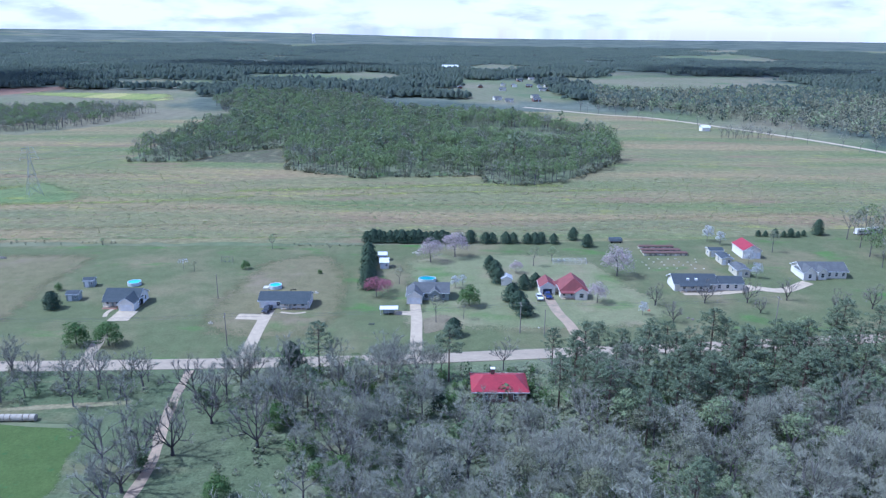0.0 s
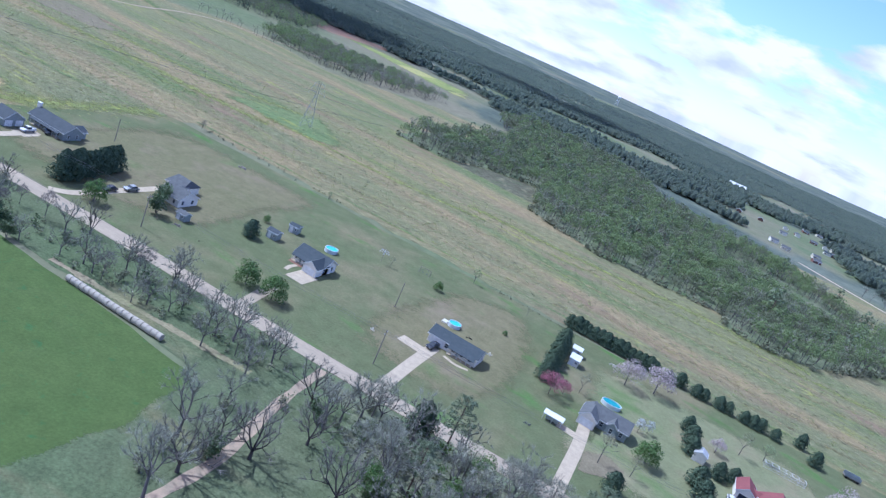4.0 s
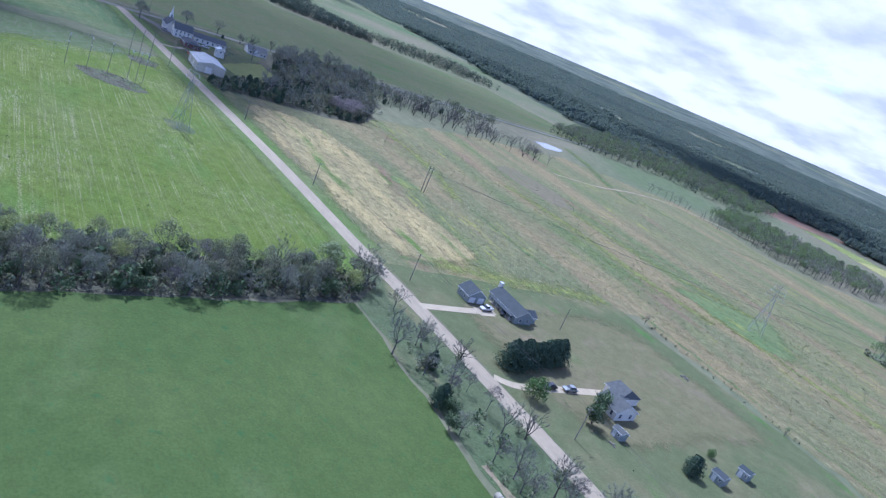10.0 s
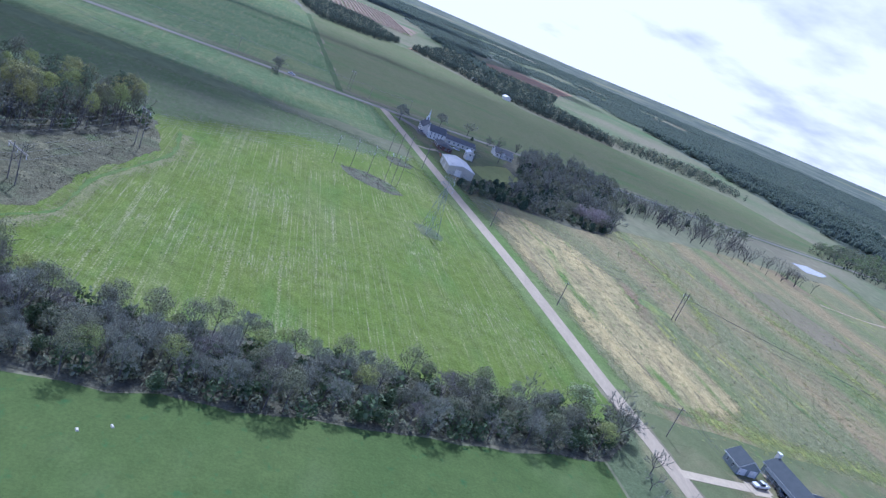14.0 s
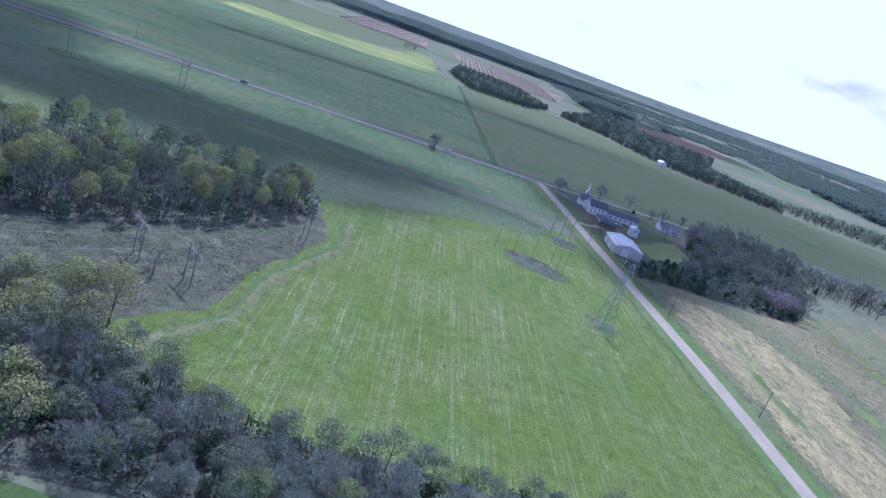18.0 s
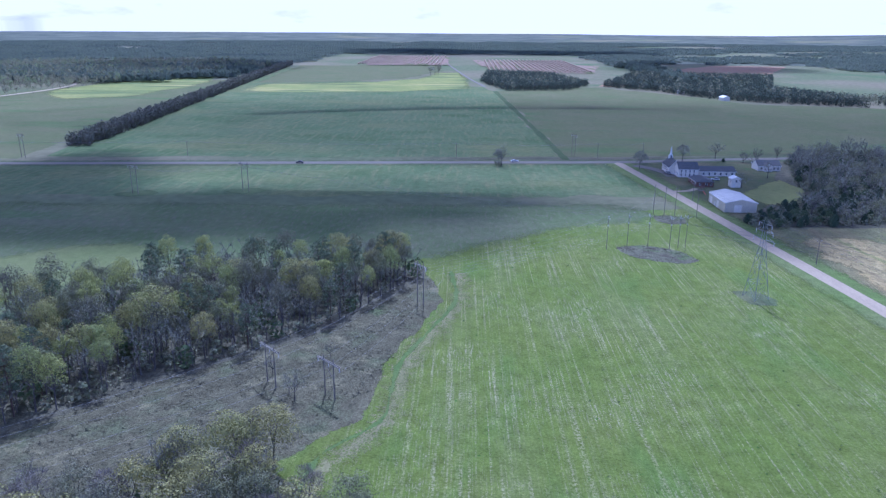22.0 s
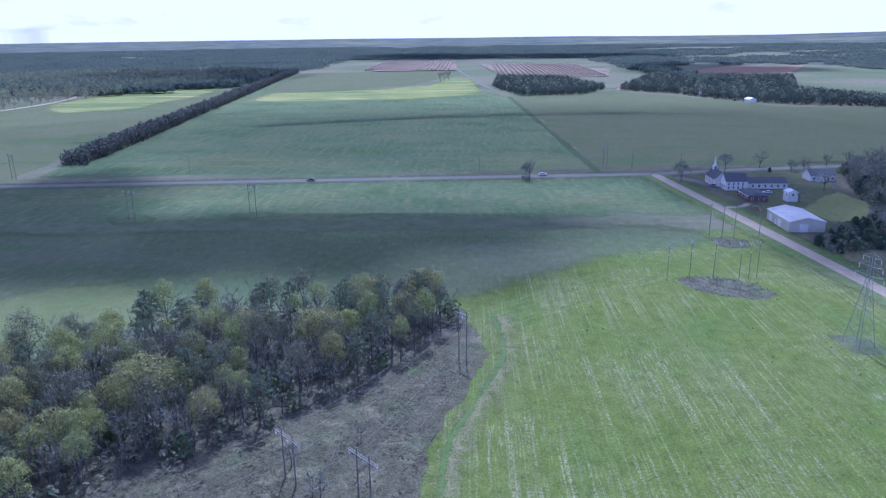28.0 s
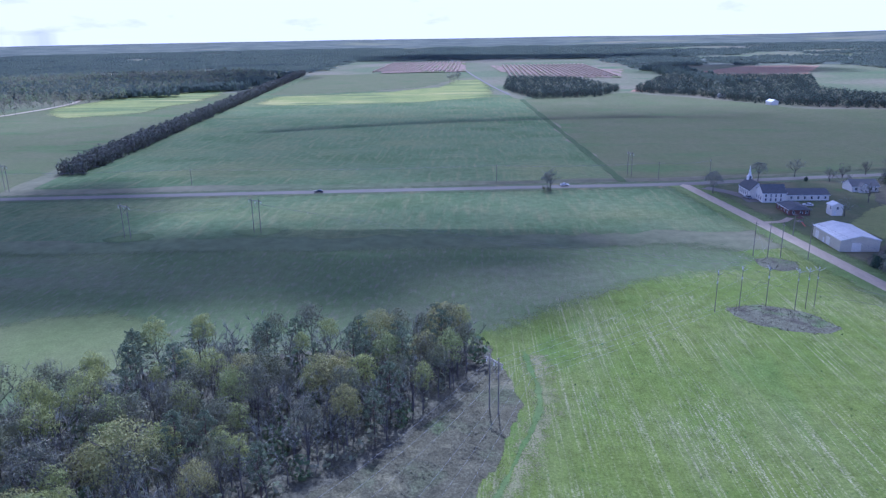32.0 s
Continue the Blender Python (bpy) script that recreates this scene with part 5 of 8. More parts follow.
def scatter(poly, gap, r, jitter=0.42):
    """Uneven grid of places inside an outline."""
    xs, ys = [p[0] for p in poly], [p[1] for p in poly]
    out, y, row = [], min(ys), 0
    while y <= max(ys):
        x = min(xs) + (gap / 2 if row % 2 else 0)
        while x <= max(xs):
            px, py = x + r.uniform(-jitter, jitter) * gap, y + r.uniform(-jitter, jitter) * gap
            if inside(px, py, poly):
                out.append((px, py))
            x += gap
        y += gap * 0.87
        row += 1
    return out


def choose(r, table):
    v = r.random() * sum(w for _, w in table)
    for k, w in table:
        v -= w
        if v <= 0:
            return k
    return table[-1][0]


# low-detail trees for the middle distance
def mid_tree(h, seed, w, start, count=70, size=0.75):
    r = random.Random(seed)
    g, t = Geo(), Geo()
    g.tube((0, 0, -0.3), (0, 0, h * 0.8), h * 0.016, h * 0.006, 4)
    for _ in range(6):
        a, z = r.uniform(0, 6.28), h * r.uniform(0.3, 0.7)
        g.tube((0, 0, z), (math.cos(a) * w * 0.7, math.sin(a) * w * 0.7, z + h * 0.22), h * 0.006, h * 0.003, 3)
    for _ in range(count):
        d = rnd_dir(r)
        c = Vector((d.x * w, d.y * w, h * (start + (1 - start) * (0.5 + 0.5 * d.z)))) * 1.0
        k = r.uniform(0.55, 1.0)
        leaf(t, Vector((c.x * k, c.y * k, c.z)), size * r.uniform(0.6, 1.3), r, d)
    return g, t


def mid_dome(h, seed, w):
    """A broad crown of a few rounded lobes on a straight trunk."""
    r = random.Random(seed)
    g, t = Geo(), Geo()
    g.tube((0, 0, -0.3), (0, 0, h * 0.75), h * 0.016, h * 0.007, 4)
    for _ in range(4):
        a, z = r.uniform(0, 6.28), h * r.uniform(0.3, 0.6)
        g.tube((0, 0, z), (math.cos(a) * w * 0.6, math.sin(a) * w * 0.6, z + h * 0.2), h * 0.006, h * 0.003, 3)
    lobes(t, r, h, w, h * 0.26, 8, 44, 0.36)
    return g, t


def mid_bare(h, seed):
    r = random.Random(seed)
    g, tips = skeleton(h, r, 2, 0.35, 0.9, 2, 0.1, 0.014)
    t = Geo()
    twigs(t, tips, r, 8, h * 0.16, 0.06)
    return g, t


def low_tuft(seed):
    r = random.Random(seed)
    g, t = Geo(), Geo()
    g.tube((0, 0, -0.1), (0.1, 0, 0.9), 0.05, 0.02, 3)
    for _ in range(16):
        a, q = r.uniform(0, 6.28), math.sqrt(r.random()) * 1.2
        leaf(t, Vector((q * math.cos(a), q * math.sin(a), r.uniform(0.1, 1.4) * (1.3 - q))), r.uniform(0.2, 0.42), r)
    return g, t


kind("m_bare", "bare_tree", "grey leafless tree", "tree", M_BARK, M_TWIG, "crown", [mid_bare(12, 200 + i) for i in range(4)])
kind("m_bud", "budding_tree", "budding tree", "tree", M_BARK, M_MIDBUD, "crown", [mid_dome(12.5, 210 + i, 4.4) for i in range(4)])
kind("m_spring", "spring_tree", "pale green tree", "tree", M_BARK, M_MIDSPRING, "crown", [mid_dome(12.5, 220 + i, 4.6) for i in range(4)])
kind("m_pine", "pine_tree", "dark pine", "tree", M_PINEBARK, M_PINE, "crown", [mid_tree(14, 230 + i, 2.6, 0.3, 62, 0.65) for i in range(3)])

kind("m_cedar", "cedar_tree", "dense dark green cedar", "tree", M_PINEBARK, M_CEDAR, "crown", [cedar_tree(5.2, 1.9, 240 + i, 130, 0.5) for i in range(2)])
kind("m_ever", "evergreen_shrub", "broad evergreen shrub", "shrub", M_BARK, M_EVERGREEN, "crown", [mid_tree(4.2, 245 + i, 1.9, 0.05, 60, 0.42) for i in range(2)])
kind("m_brush", "dead_bush", "tangled leafless bush", "shrub", M_BARK, M_BRUSH, "crown", [mid_tree(2.0, 250 + i, 1.2, 0.0, 26, 0.34) for i in range(3)])
kind("leaf_scrub", "green_bush", "low bush in new green leaf", "shrub", M_BARK, M_LEAF, "crown", [bush(2.6, 1.5, 290 + i, 200, 0.2) for i in range(2)])
kind("m_tuft", "dead_bush", "low tangle of dead stems", "shrub", M_BARK, M_DEADBRUSH, "crown", [low_tuft(280 + i) for i in range(4)])
kind("m_hedge", "hedgerow_tree", "dense hedgerow tree", "tree", M_BARK, M_HEDGE, "crown", [mid_tree(8.5, 255 + i, 3.2, 0.0, 60, 0.75) for i in range(2)])
kind("f_pine", "pine_tree", "far dark pine", "tree", M_PINEBARK, M_FPINE, "crown", [mid_tree(10, 260 + i, 3.4, 0.0, 46, 0.8) for i in range(3)])
kind("f_tree", "far_tree", "far budding tree", "tree", M_BARK, M_BUD, "crown", [mid_tree(12, 265 + i, 4.2, 0.25, 36, 0.95) for i in range(2)])
kind("f_green", "far_tree", "far green tree", "tree", M_BARK, M_SPRING, "crown", [mid_tree(12, 270 + i, 4.2, 0.25, 36, 0.95) for i in range(2)])
LIGHT = {"bare": "m_bare", "tall": "m_bare", "pecan": "m_bare", "whaze": "m_bare", "fhaze": "m_bare", "wbud": "m_bud", "wspring": "m_spring", "wgold": "m_spring", "bud": "m_bud", "spring": "m_spring", "gold": "m_spring", "leaf": "m_spring", "pine": "m_pine", "cedar": "m_cedar", "ever": "m_ever", "brush": "m_brush", "white": "m_bare"}

SPILL_GROVE = Grove()
# -- woods beside the first houses
front = [(-50, 152), (-20, 156), (10, 156), (60, 161), (125, 170), (170, 178), (180, 60), (-20, 60), (-45, 100)]
rw = random.Random(5)
GLADE = [(-60, 96), (-56, 126), (-47, 139), (-39, 133), (-29, 121), (-26, 108), (-30, 95)]
grove = Grove()
picked = 0
for x, y in scatter(front, 5.4, rw):
    if 2 < x < 26 and 128 < y < 156 and not (128 < y < 134 and rw.random() < 0.4):
        continue
    if inside(x, y, GLADE):
        continue
    east = x > 6 + rw.uniform(-14, 14)
    if east:
        back = y > 114 + 0.22 * x
        k = choose(rw, [("pine", 5 if back else 0.7), ("fhaze", 0.9 if back else 4.0), ("wbud", 0.7), ("spring", 0.7), ("bare", 0.3 if back else 1.6)])
    else:
        k = choose(rw, [("bare", 2.4), ("fhaze", 2.6), ("bud", 0.5), ("leaf", 0.5), ("cedar", 0.35), ("ever", 0.5), ("pine", 0.25)])
        if rw.random() < 0.18:
            continue
    if -6 < x < 34 and 112 < y < 136 and k in ("pine", "wbud", "spring"):  # low growth before the red-roofed house
        k = "bare"
    s = rw.uniform(0.75, 1.15) * (0.7 if -2 < x < 28 and 116 < y < 136 else 1.0)
    s *= 0.82 if k == "pine" else 0.72 if k[0] == "w" else 0.8 if k == "fhaze" else 0.98
    if picked < 420 and 96 < y and x < 130:
        tree(k, x, y, s, group="front woodland"); picked += 1
    else:
        grove.plant(k, x, y, s)
for x, y in scatter(front, 3.1, rw):
    if y > 75 and not (inside(x, y, GLADE) and rw.random() < 0.85):
        grove.plant(choose(rw, [("brush", 3), ("ever", 0.35), ("leaf_scrub", 0.5)]), x, y, rw.uniform(0.6, 1.2))
# woods right of the houses
right = [(128, 178), (150, 205), (160, 250), (168, 290), (240, 300), (330, 250), (330, 160), (170, 170)]
for x, y in scatter(right, 7.0, rw):
    grove.plant(choose(rw, [("bare", 3), ("bud", 1.4), ("spring", 0.8), ("pine", 0.8), ("tall", 1)]), x, y, rw.uniform(0.7, 1.1))
grove.done("front_wood", "mixed wood of bare hardwoods and pines", "woods")

# -- hedge belt between pasture and crop field
hedge = [(-172, -10), (-170, 20), (-173, 50), (-177, 78), (-182, 105), (-186, 130), (-196, 142), (-202, 130), (-197, 80), (-194, 40), (-192, 20), (-196, 2), (-190, -20)]
grove = Grove()
for x, y in scatter(hedge, 4.4, rw):
    k = choose(rw, [("bare", 1.2), ("whaze", 0.5), ("fhaze", 3.0), ("wbud", 2.6), ("ever", 1.3), ("wspring", 0.5), ("cedar", 0.1)])
    s = rw.uniform(0.62, 0.95) * (1.25 if k == "ever" else 0.74 if k[0] in "wf" else 0.9)
    tree(k, x, y, s, group="hedge belt")
for x, y in scatter(hedge, 2.6, rw):
    grove.plant(choose(rw, [("brush", 4), ("ever", 1.0)]), x, y, rw.uniform(0.7, 1.5))
grove.done("undergrowth", "tangled leafless undergrowth below a hedge belt", "undergrowth")
tree("spring", -199, 126, 1.0, "large olive-green tree at the end of the hedge belt", 0, wide=1.35)
tree("bare", -201, 140, 1.0); tree("bare", -194, 137, 0.95)

# -- corner wood south of the crop field
corner = [(-216, -26), (-205, -12), (-198, -4), (-190, 6), (-172, -12), (-160, -40), (-150, -80), (-185, -80), (-200, -45)]
grove = Grove()
for x, y in scatter(corner, 6.0, rw):
    k = choose(rw, [("bare", 1.5), ("whaze", 1.3), ("gold", 2.6), ("wbud", 2.2), ("ever", 0.7)])
    tree(k, x, y, rw.uniform(0.85, 1.1) * (0.8 if k[0] == "w" else 1.0), group="corner wood")
for x, y in scatter(corner, 3.4, rw):
    grove.plant(choose(rw, [("brush", 4), ("ever", 0.8)]), x, y, rw.uniform(0.8, 1.6))
grove.done("undergrowth", "leafless undergrowth of a small wood", "undergrowth")
for x, y, s in ((-214, -20, 1.15), (-210, -26, 1.2), (-203, -20, 1.0), (-206, -34, 1.1), (-198, -28, 1.1)):
    tree("wgold", x, y, s * 0.82, group="corner wood")

# -- wood under cloud beside the power line
west = [(-332, 1), (-322, 0), (-287, -19), (-264, -40), (-247, -60), (-225, -80), (-192, -106), (-180, -135), (-215, -150), (-255, -130), (-280, -112), (-300, -96), (-318, -78), (-326, -55), (-326, -30), (-333, -10)]
grove, picked = Grove(), 0
for x, y in scatter(west, 5.3, rw):
    k = choose(rw, [("whaze", 5.0), ("wbud", 2.2), ("wspring", 1.2), ("pine", 0.7), ("wgold", 0.3)])
    tree(k, x, y, rw.uniform(0.78, 1.14) * (0.9 if k == "pine" else 1.0), group="power-line wood", wide=rw.uniform(0.66, 0.88))
for x, y in scatter(west, 3.4, rw):
    k = choose(rw, [("brush", 4), ("m_bare", 2.2), ("ever", 0.5)])
    grove.plant(k, x, y, rw.uniform(0.55, 0.8) if k == "m_bare" else rw.uniform(0.9, 1.8))
grove.done("power_line_wood", "mixed spring wood of bare and budding trees", "woods")
for x, y, s in ((-325, -9, 1.05), (-316, -14, 0.8), (-297, -34, 1.0), (-262, -62, 1.25), (-280, -74, 0.95), (-250, -74, 0.9), (-300, -52, 0.9)):
    tree("wgold" if s != 0.95 else "wspring", x, y, s, group="power-line wood")

for x, y, s in ((-313, -83, 0.72), (-322, -72, 0.66)):
    tree("pine", x, y, s, group="power-line wood", wide=1.3)

# scrub cover
brushland = [(-330, 0), (-312, 7), (-279, 1), (-244, -6), (-220, -19), (-203, -40), (-172, -76), (-190, -112), (-222, -84), (-250, -58), (-268, -38), (-290, -17)]
grove = Grove()
for x, y in scatter(brushland, 1.5, rw, 0.9):
    v = noise.noise((x * .12, y * .12, 2)) + rw.uniform(-.3, .3)
    if v > -0.25:
        grove.plant("m_tuft", x, y, rw.uniform(0.12, 0.28) + 0.2 * max(0, v), 2.2)
for isl in ([(-362, 72), (-365, 84), (-358, 98), (-346, 101), (-341, 95), (-344, 84), (-350, 74)], [(-409, 98), (-411, 106), (-406, 114), (-397, 111), (-395, 103), (-400, 98)]):
    for x, y in scatter(isl, 1.9, rw):
        grove.plant("m_tuft", x, y, rw.uniform(0.15, 0.4), 1.5)
grove.done("scrub_brush", "low dead brush and briars", "brush")

# -- wood in the meadow
centre = [(-201, 446), (-165, 446), (-143, 486), (-112, 506), (-96, 442), (-92, 421), (-46, 398), (0, 404), (22, 406), (26, 384), (46, 380), (66, 389), (90, 420), (113, 456), (131, 545), (100, 620), (60, 700), (-40, 720), (-120, 900), (-260, 940), (-250, 800), (-190, 660), (-205, 520)]
grove = Grove()
CLEARING = [(14, 570), (60, 535), (98, 516), (108, 540), (88, 584), (44, 622), (14, 622)]
for x, y in scatter(centre, 6.6, rw):
    if inside(x, y, CLEARING):  # a sunny glade behind the front lobe
        continue
    drift = noise.noise((x / 45, y / 45, 3))
    edge = not all(inside(x + dx, y + dy, centre) for dx, dy in ((0, -14), (14, -6), (-14, -6)))
    k = choose(rw, [("m_bare", (3.4 if edge else 0.9) + 1.6 * max(0, -drift)), ("m_bud", 2.0), ("m_spring", (4.0 if x > -60 else 3.0) + 5 * max(0, drift)), ("m_pine", 0.45)])
    grove.plant(k, x, y, rw.uniform(0.66, 1.12) * (1 + 0.34 * noise.noise((x / 28, y / 28, 8))) * (1.15 if k == "m_pine" else 1.0))
for i in range(len(centre) - 8):
    (x0, y0), (x1, y1) = centre[i], centre[i + 1]
    for _ in range(int(math.hypot(x1 - x0, y1 - y0) / 2.2)):
        t = rw.random()
        grove.plant("brush", x0 + (x1 - x0) * t + rw.uniform(-2, 2), y0 + (y1 - y0) * t + rw.uniform(-2, 2), rw.uniform(1.0, 2.0))
grove.done("meadow_wood", "spring wood standing in the hay meadow", "woods")

# -- dark wood behind the church and the orchard beyond
dark = [(-388, 138), (-395, 161), (-397, 185), (-402, 222), (-418, 236), (-470, 262), (-560, 300), (-575, 262), (-545, 214), (-519, 206), (-480, 192), (-453, 188), (-440, 178), (-427, 162), (-415, 150), (-402, 136)]
grove = Grove()
for x, y in scatter(dark, 5.5, rw):
    near = y < 178
    k = choose(rw, [("bare", 0.6), ("cedar", 2.6), ("ever", 2.2)] if near else [("whaze", 2.4), ("cedar", 2.2), ("wbud", 1.2), ("ever", 1.0), ("bare", 0.8)])
    tree(k, x, y, rw.uniform(0.7, 1.0) * (0.95 if near else 0.72 if k[0] == "w" else 1.1), group="church thicket", wide=1.15)
for x, y in scatter(dark, 3.6, rw):
    grove.plant("brush", x, y, rw.uniform(1.0, 1.8))
grove.done("church_wood", "dark thicket behind the church", "woods")
for x, y in scatter([(-412, 232), (-404, 215), (-418, 206), (-426, 226)], 6.0, rw):
    tree("bloom", x, y, rw.uniform(0.7, 0.9), "large grey-mauve tree just coming into bloom at the thicket's edge")
for k in range(13):
    for j in range(5):
        x, y = -484 + k * 3.0 - j * 11 + rw.uniform(-2, 2), 280 + k * 10.4 + j * 3 + rw.uniform(-2, 2)
        if rw.random() < 0.4:
            tree("pecan", x, y, rw.uniform(1.0, 1.25), group="pecan orchard", wide=1.15)
        else:
            tree("fhaze", x, y, rw.uniform(0.66, 0.85), "leafless pecan tree with a soft grey crown of twigs", group="pecan orchard")
# belt of bare trees along the highway behind the orchard
grove = Grove()
for x, y in scatter([(-478, 262), (-500, 300), (-512, 340), (-522, 400), (-545, 410), (-545, 380), (-535, 330), (-520, 280)], 6.0, rw):
    grove.plant(choose(rw, [("m_bare", 3), ("m_bud", 1.2), ("m_cedar", 0.5), ("brush", 2)]), x, y, rw.uniform(0.7, 1.05))
grove.done("highway_belt", "belt of bare trees along the highway", "woods")

# -- tree rows left of the meadow, far side
grove = Grove()
for x, y in scatter([(-430, 592), (-355, 580), (-316, 590), (-300, 640), (-285, 720), (-330, 740), (-400, 725), (-478, 690)], 7.0, rw):
    grove.plant(choose(rw, [("m_bare", 3), ("m_spring", 1.0), ("m_bud", 0.5)] if x > -345 else [("m_bare", 1), ("m_spring", 3), ("m_bud", 1.5)]), x, y, rw.uniform(0.75, 1.0))
for x, y in scatter([(-640, 560), (-600, 575), (-584, 602), (-578, 680), (-534, 711), (-505, 762), (-560, 900), (-700, 960), (-780, 880), (-720, 680)], 9.0, rw):
    grove.plant(choose(rw, [("m_bud", 2), ("m_spring", 1.2), ("f_pine", 1.2), ("m_bare", 1)]), x, y, rw.uniform(0.8, 1.1))
for k in range(34):  # a row of pecans along the far side of the meadow
    t = k / 33
    grove.plant("m_bare", -472 + 186 * t + rw.uniform(-5, 5), 556 + 30 * t + 78 * max(0, t - 0.7) / 0.3 + rw.uniform(-5, 5), rw.uniform(0.6, 0.8))
for k in range(26):
    t = k / 25
    grove.plant("m_bare", 140 + 200 * t + rw.uniform(-10, 10), 765 - 330 * t + rw.uniform(-6, 20), rw.uniform(0.7, 1.0))
for x, y in scatter([(220, 560), (260, 556), (262, 580), (225, 586)], 6, rw):
    grove.plant("m_bare", x, y, rw.uniform(0.6, 0.8))
for x, y in scatter([(165, 790), (230, 730), (330, 590), (345, 470), (420, 470), (700, 700), (500, 1000), (200, 1000)], 10.0, rw):
    grove.plant(choose(rw, [("f_tree", 3.2), ("f_pine", 1.2), ("f_green", 0.8)]), x, y, rw.uniform(0.8, 1.1))
# hedgerow and pine blocks beyond the highway
for k in range(1500):
    t = rw.random()
    x, y = -580 - 1040 * t, -247 - 101 * t
    grove.plant("m_hedge", x + rw.uniform(-6, 6), y + rw.uniform(-8, 8), rw.uniform(0.8, 1.15))
for poly in ([(-1036, 70), (-1170, 38), (-1380, 52), (-1333, 156), (-1140, 190), (-1060, 150)], [(-1120, 205), (-1050, 262), (-960, 300), (-920, 340), (-880, 440), (-960, 470), (-1080, 420), (-1330, 520), (-1370, 300)]):
    for x, y in scatter(poly, 6.2, rw):
        grove.plant(choose(rw, [("f_pine", 6), ("f_tree", 0.5)]), x, y, rw.uniform(0.72, 0.9), 1.3)
for x, y in scatter([(-860, 640), (-900, 420), (-960, 480), (-1000, 640)], 9, rw):
    grove.plant(choose(rw, [("f_pine", 3), ("f_tree", 2)]), x, y, rw.uniform(0.8, 1.0))
for x, y in scatter([(-960, -560), (-1010, -478), (-1150, -440), (-1300, -400), (-1480, -345), (-1700, -500), (-1500, -900), (-1100, -800)], 13.5, rw):
    grove.plant(choose(rw, [("f_tree", 2), ("f_tree", 1.4), ("f_green", 1)]), x, y, rw.uniform(0.85, 1.15))
for x, y, s in ((-1300, -42, 1.0), (-1322, -36, 0.9), (-1345, -30, 1.0)):
    tree("tall", x, y, s, "large bare tree at a far field's end", wide=1.5)
for x, y in ((-905, -500), (-918, -496), (-940, -490)):
    grove.plant("f_tree", x, y, 1.0)
grove.done("far_tree_belts", "tree belts, pine blocks and orchards across the fields", "woods")


# -- the woods out to the skyline
def crown_blob(seed):
    r = random.Random(seed)
    bm = bmesh.new()
    bmesh.ops.create_icosphere(bm, subdivisions=1, radius=1.0)
    off = r.uniform(0, 90)
    for v in bm.verts:
        k = 1 + 0.45 * noise.noise(v.co * 1.6 + Vector((off, 0, 0))) + r.uniform(-0.14, 0.14)
        v.co = Vector((v.co.x * k, v.co.y * k, max(-0.35, v.co.z) * k))
    g = Geo()
    g.v = [tuple(v.co) for v in bm.verts]
    g.f = [tuple(w.index for w in f.verts) for f in bm.faces if f.calc_center_median().z > -0.3]
    g.m = [0] * len(g.f)
    bm.free()
    return g


blobs = [crown_blob(i) for i in range(6)]


def canopy_patch(seed, span, count, sides, rad, h):
    """A patch of small tree crowns, each a blunt cone with an uneven rim."""
    r = random.Random(seed)
    g = Geo()
    for _ in range(count):
        x, y = r.uniform(-span, span), r.uniform(-span, span)
        s, top = rad * r.uniform(0.6, 1.4), h * r.uniform(0.55, 1.25)
        i = len(g.v)
        if sides == 6:  # a rounded crown
            for q, z in ((1.0, 0.3), (0.82, 0.68)):
                for k in range(sides):
                    a = 2 * math.pi * (k + r.uniform(-0.25, 0.25)) / sides
                    f = s * q * r.uniform(0.82, 1.15)
                    g.v.append((x + f * math.cos(a), y + f * math.sin(a), top * z * r.uniform(0.85, 1.12)))
            g.v.append((x, y, top))
            for k in range(sides):
                j = (k + 1) % sides
                g.f.append((i + k, i + j, i + sides + j, i + sides + k)); g.m.append(0)
                g.f.append((i + sides + k, i + sides + j, i + 2 * sides)); g.m.append(0)
            continue
        for k in range(sides):
            a = 2 * math.pi * (k + r.uniform(-0.25, 0.25)) / sides
            g.v.append((x + s * math.cos(a), y + s * math.sin(a), top * r.uniform(0.25, 0.5)))
        g.v.append((x + s * r.uniform(-.2, .2), y + s * r.uniform(-.2, .2), top))
        for k in range(sides):
            g.f.append((i + k, i + (k + 1) % sides, i + sides)); g.m.append(0)
    return g


grove = Grove()
rf = random.Random(77)
for r0, r1, gap, count, sides, rad in ((760, 1500, 24.0, 17, 6, 3.5), (1500, 3300, 38.0, 13, 5, 6.0)):
    patches = [canopy_patch(900 + i, gap * 0.62, count, sides, rad, 10.0 if r0 < 1000 else 6.5) for i in range(8)]
    n = int(math.pi * (r1 * r1 - r0 * r0) * 0.50 / (gap * gap) * 1.15)
    for _ in range(n):
        rr, a = math.sqrt(rf.uniform(r0 * r0, r1 * r1)), rf.uniform(radians(48), radians(228))
        x, y = -150 + rr * math.cos(a), 150 + rr * math.sin(a)
        if wooded(x, y) < 0.5:
            continue
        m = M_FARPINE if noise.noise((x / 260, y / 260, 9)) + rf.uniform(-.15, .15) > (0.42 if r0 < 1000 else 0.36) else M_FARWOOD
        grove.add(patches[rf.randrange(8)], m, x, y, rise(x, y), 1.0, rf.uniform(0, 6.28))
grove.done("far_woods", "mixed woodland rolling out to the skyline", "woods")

# blossoming orchards far off, in rows
grove = Grove()
for x0, x1, y0, y1 in ((-2060, -1640, -210, -30), (-1860, -1420, 60, 250)):
    for i in range(int((x1 - x0) / 11)):
        for j in range(int((y1 - y0) / 9)):
            grove.add(blobs[rf.randrange(6)], M_PEACH, x0 + i * 11, y0 + j * 9, rise(x0 + i * 11, y0) + 1.5, 2.4, rf.uniform(0, 6))
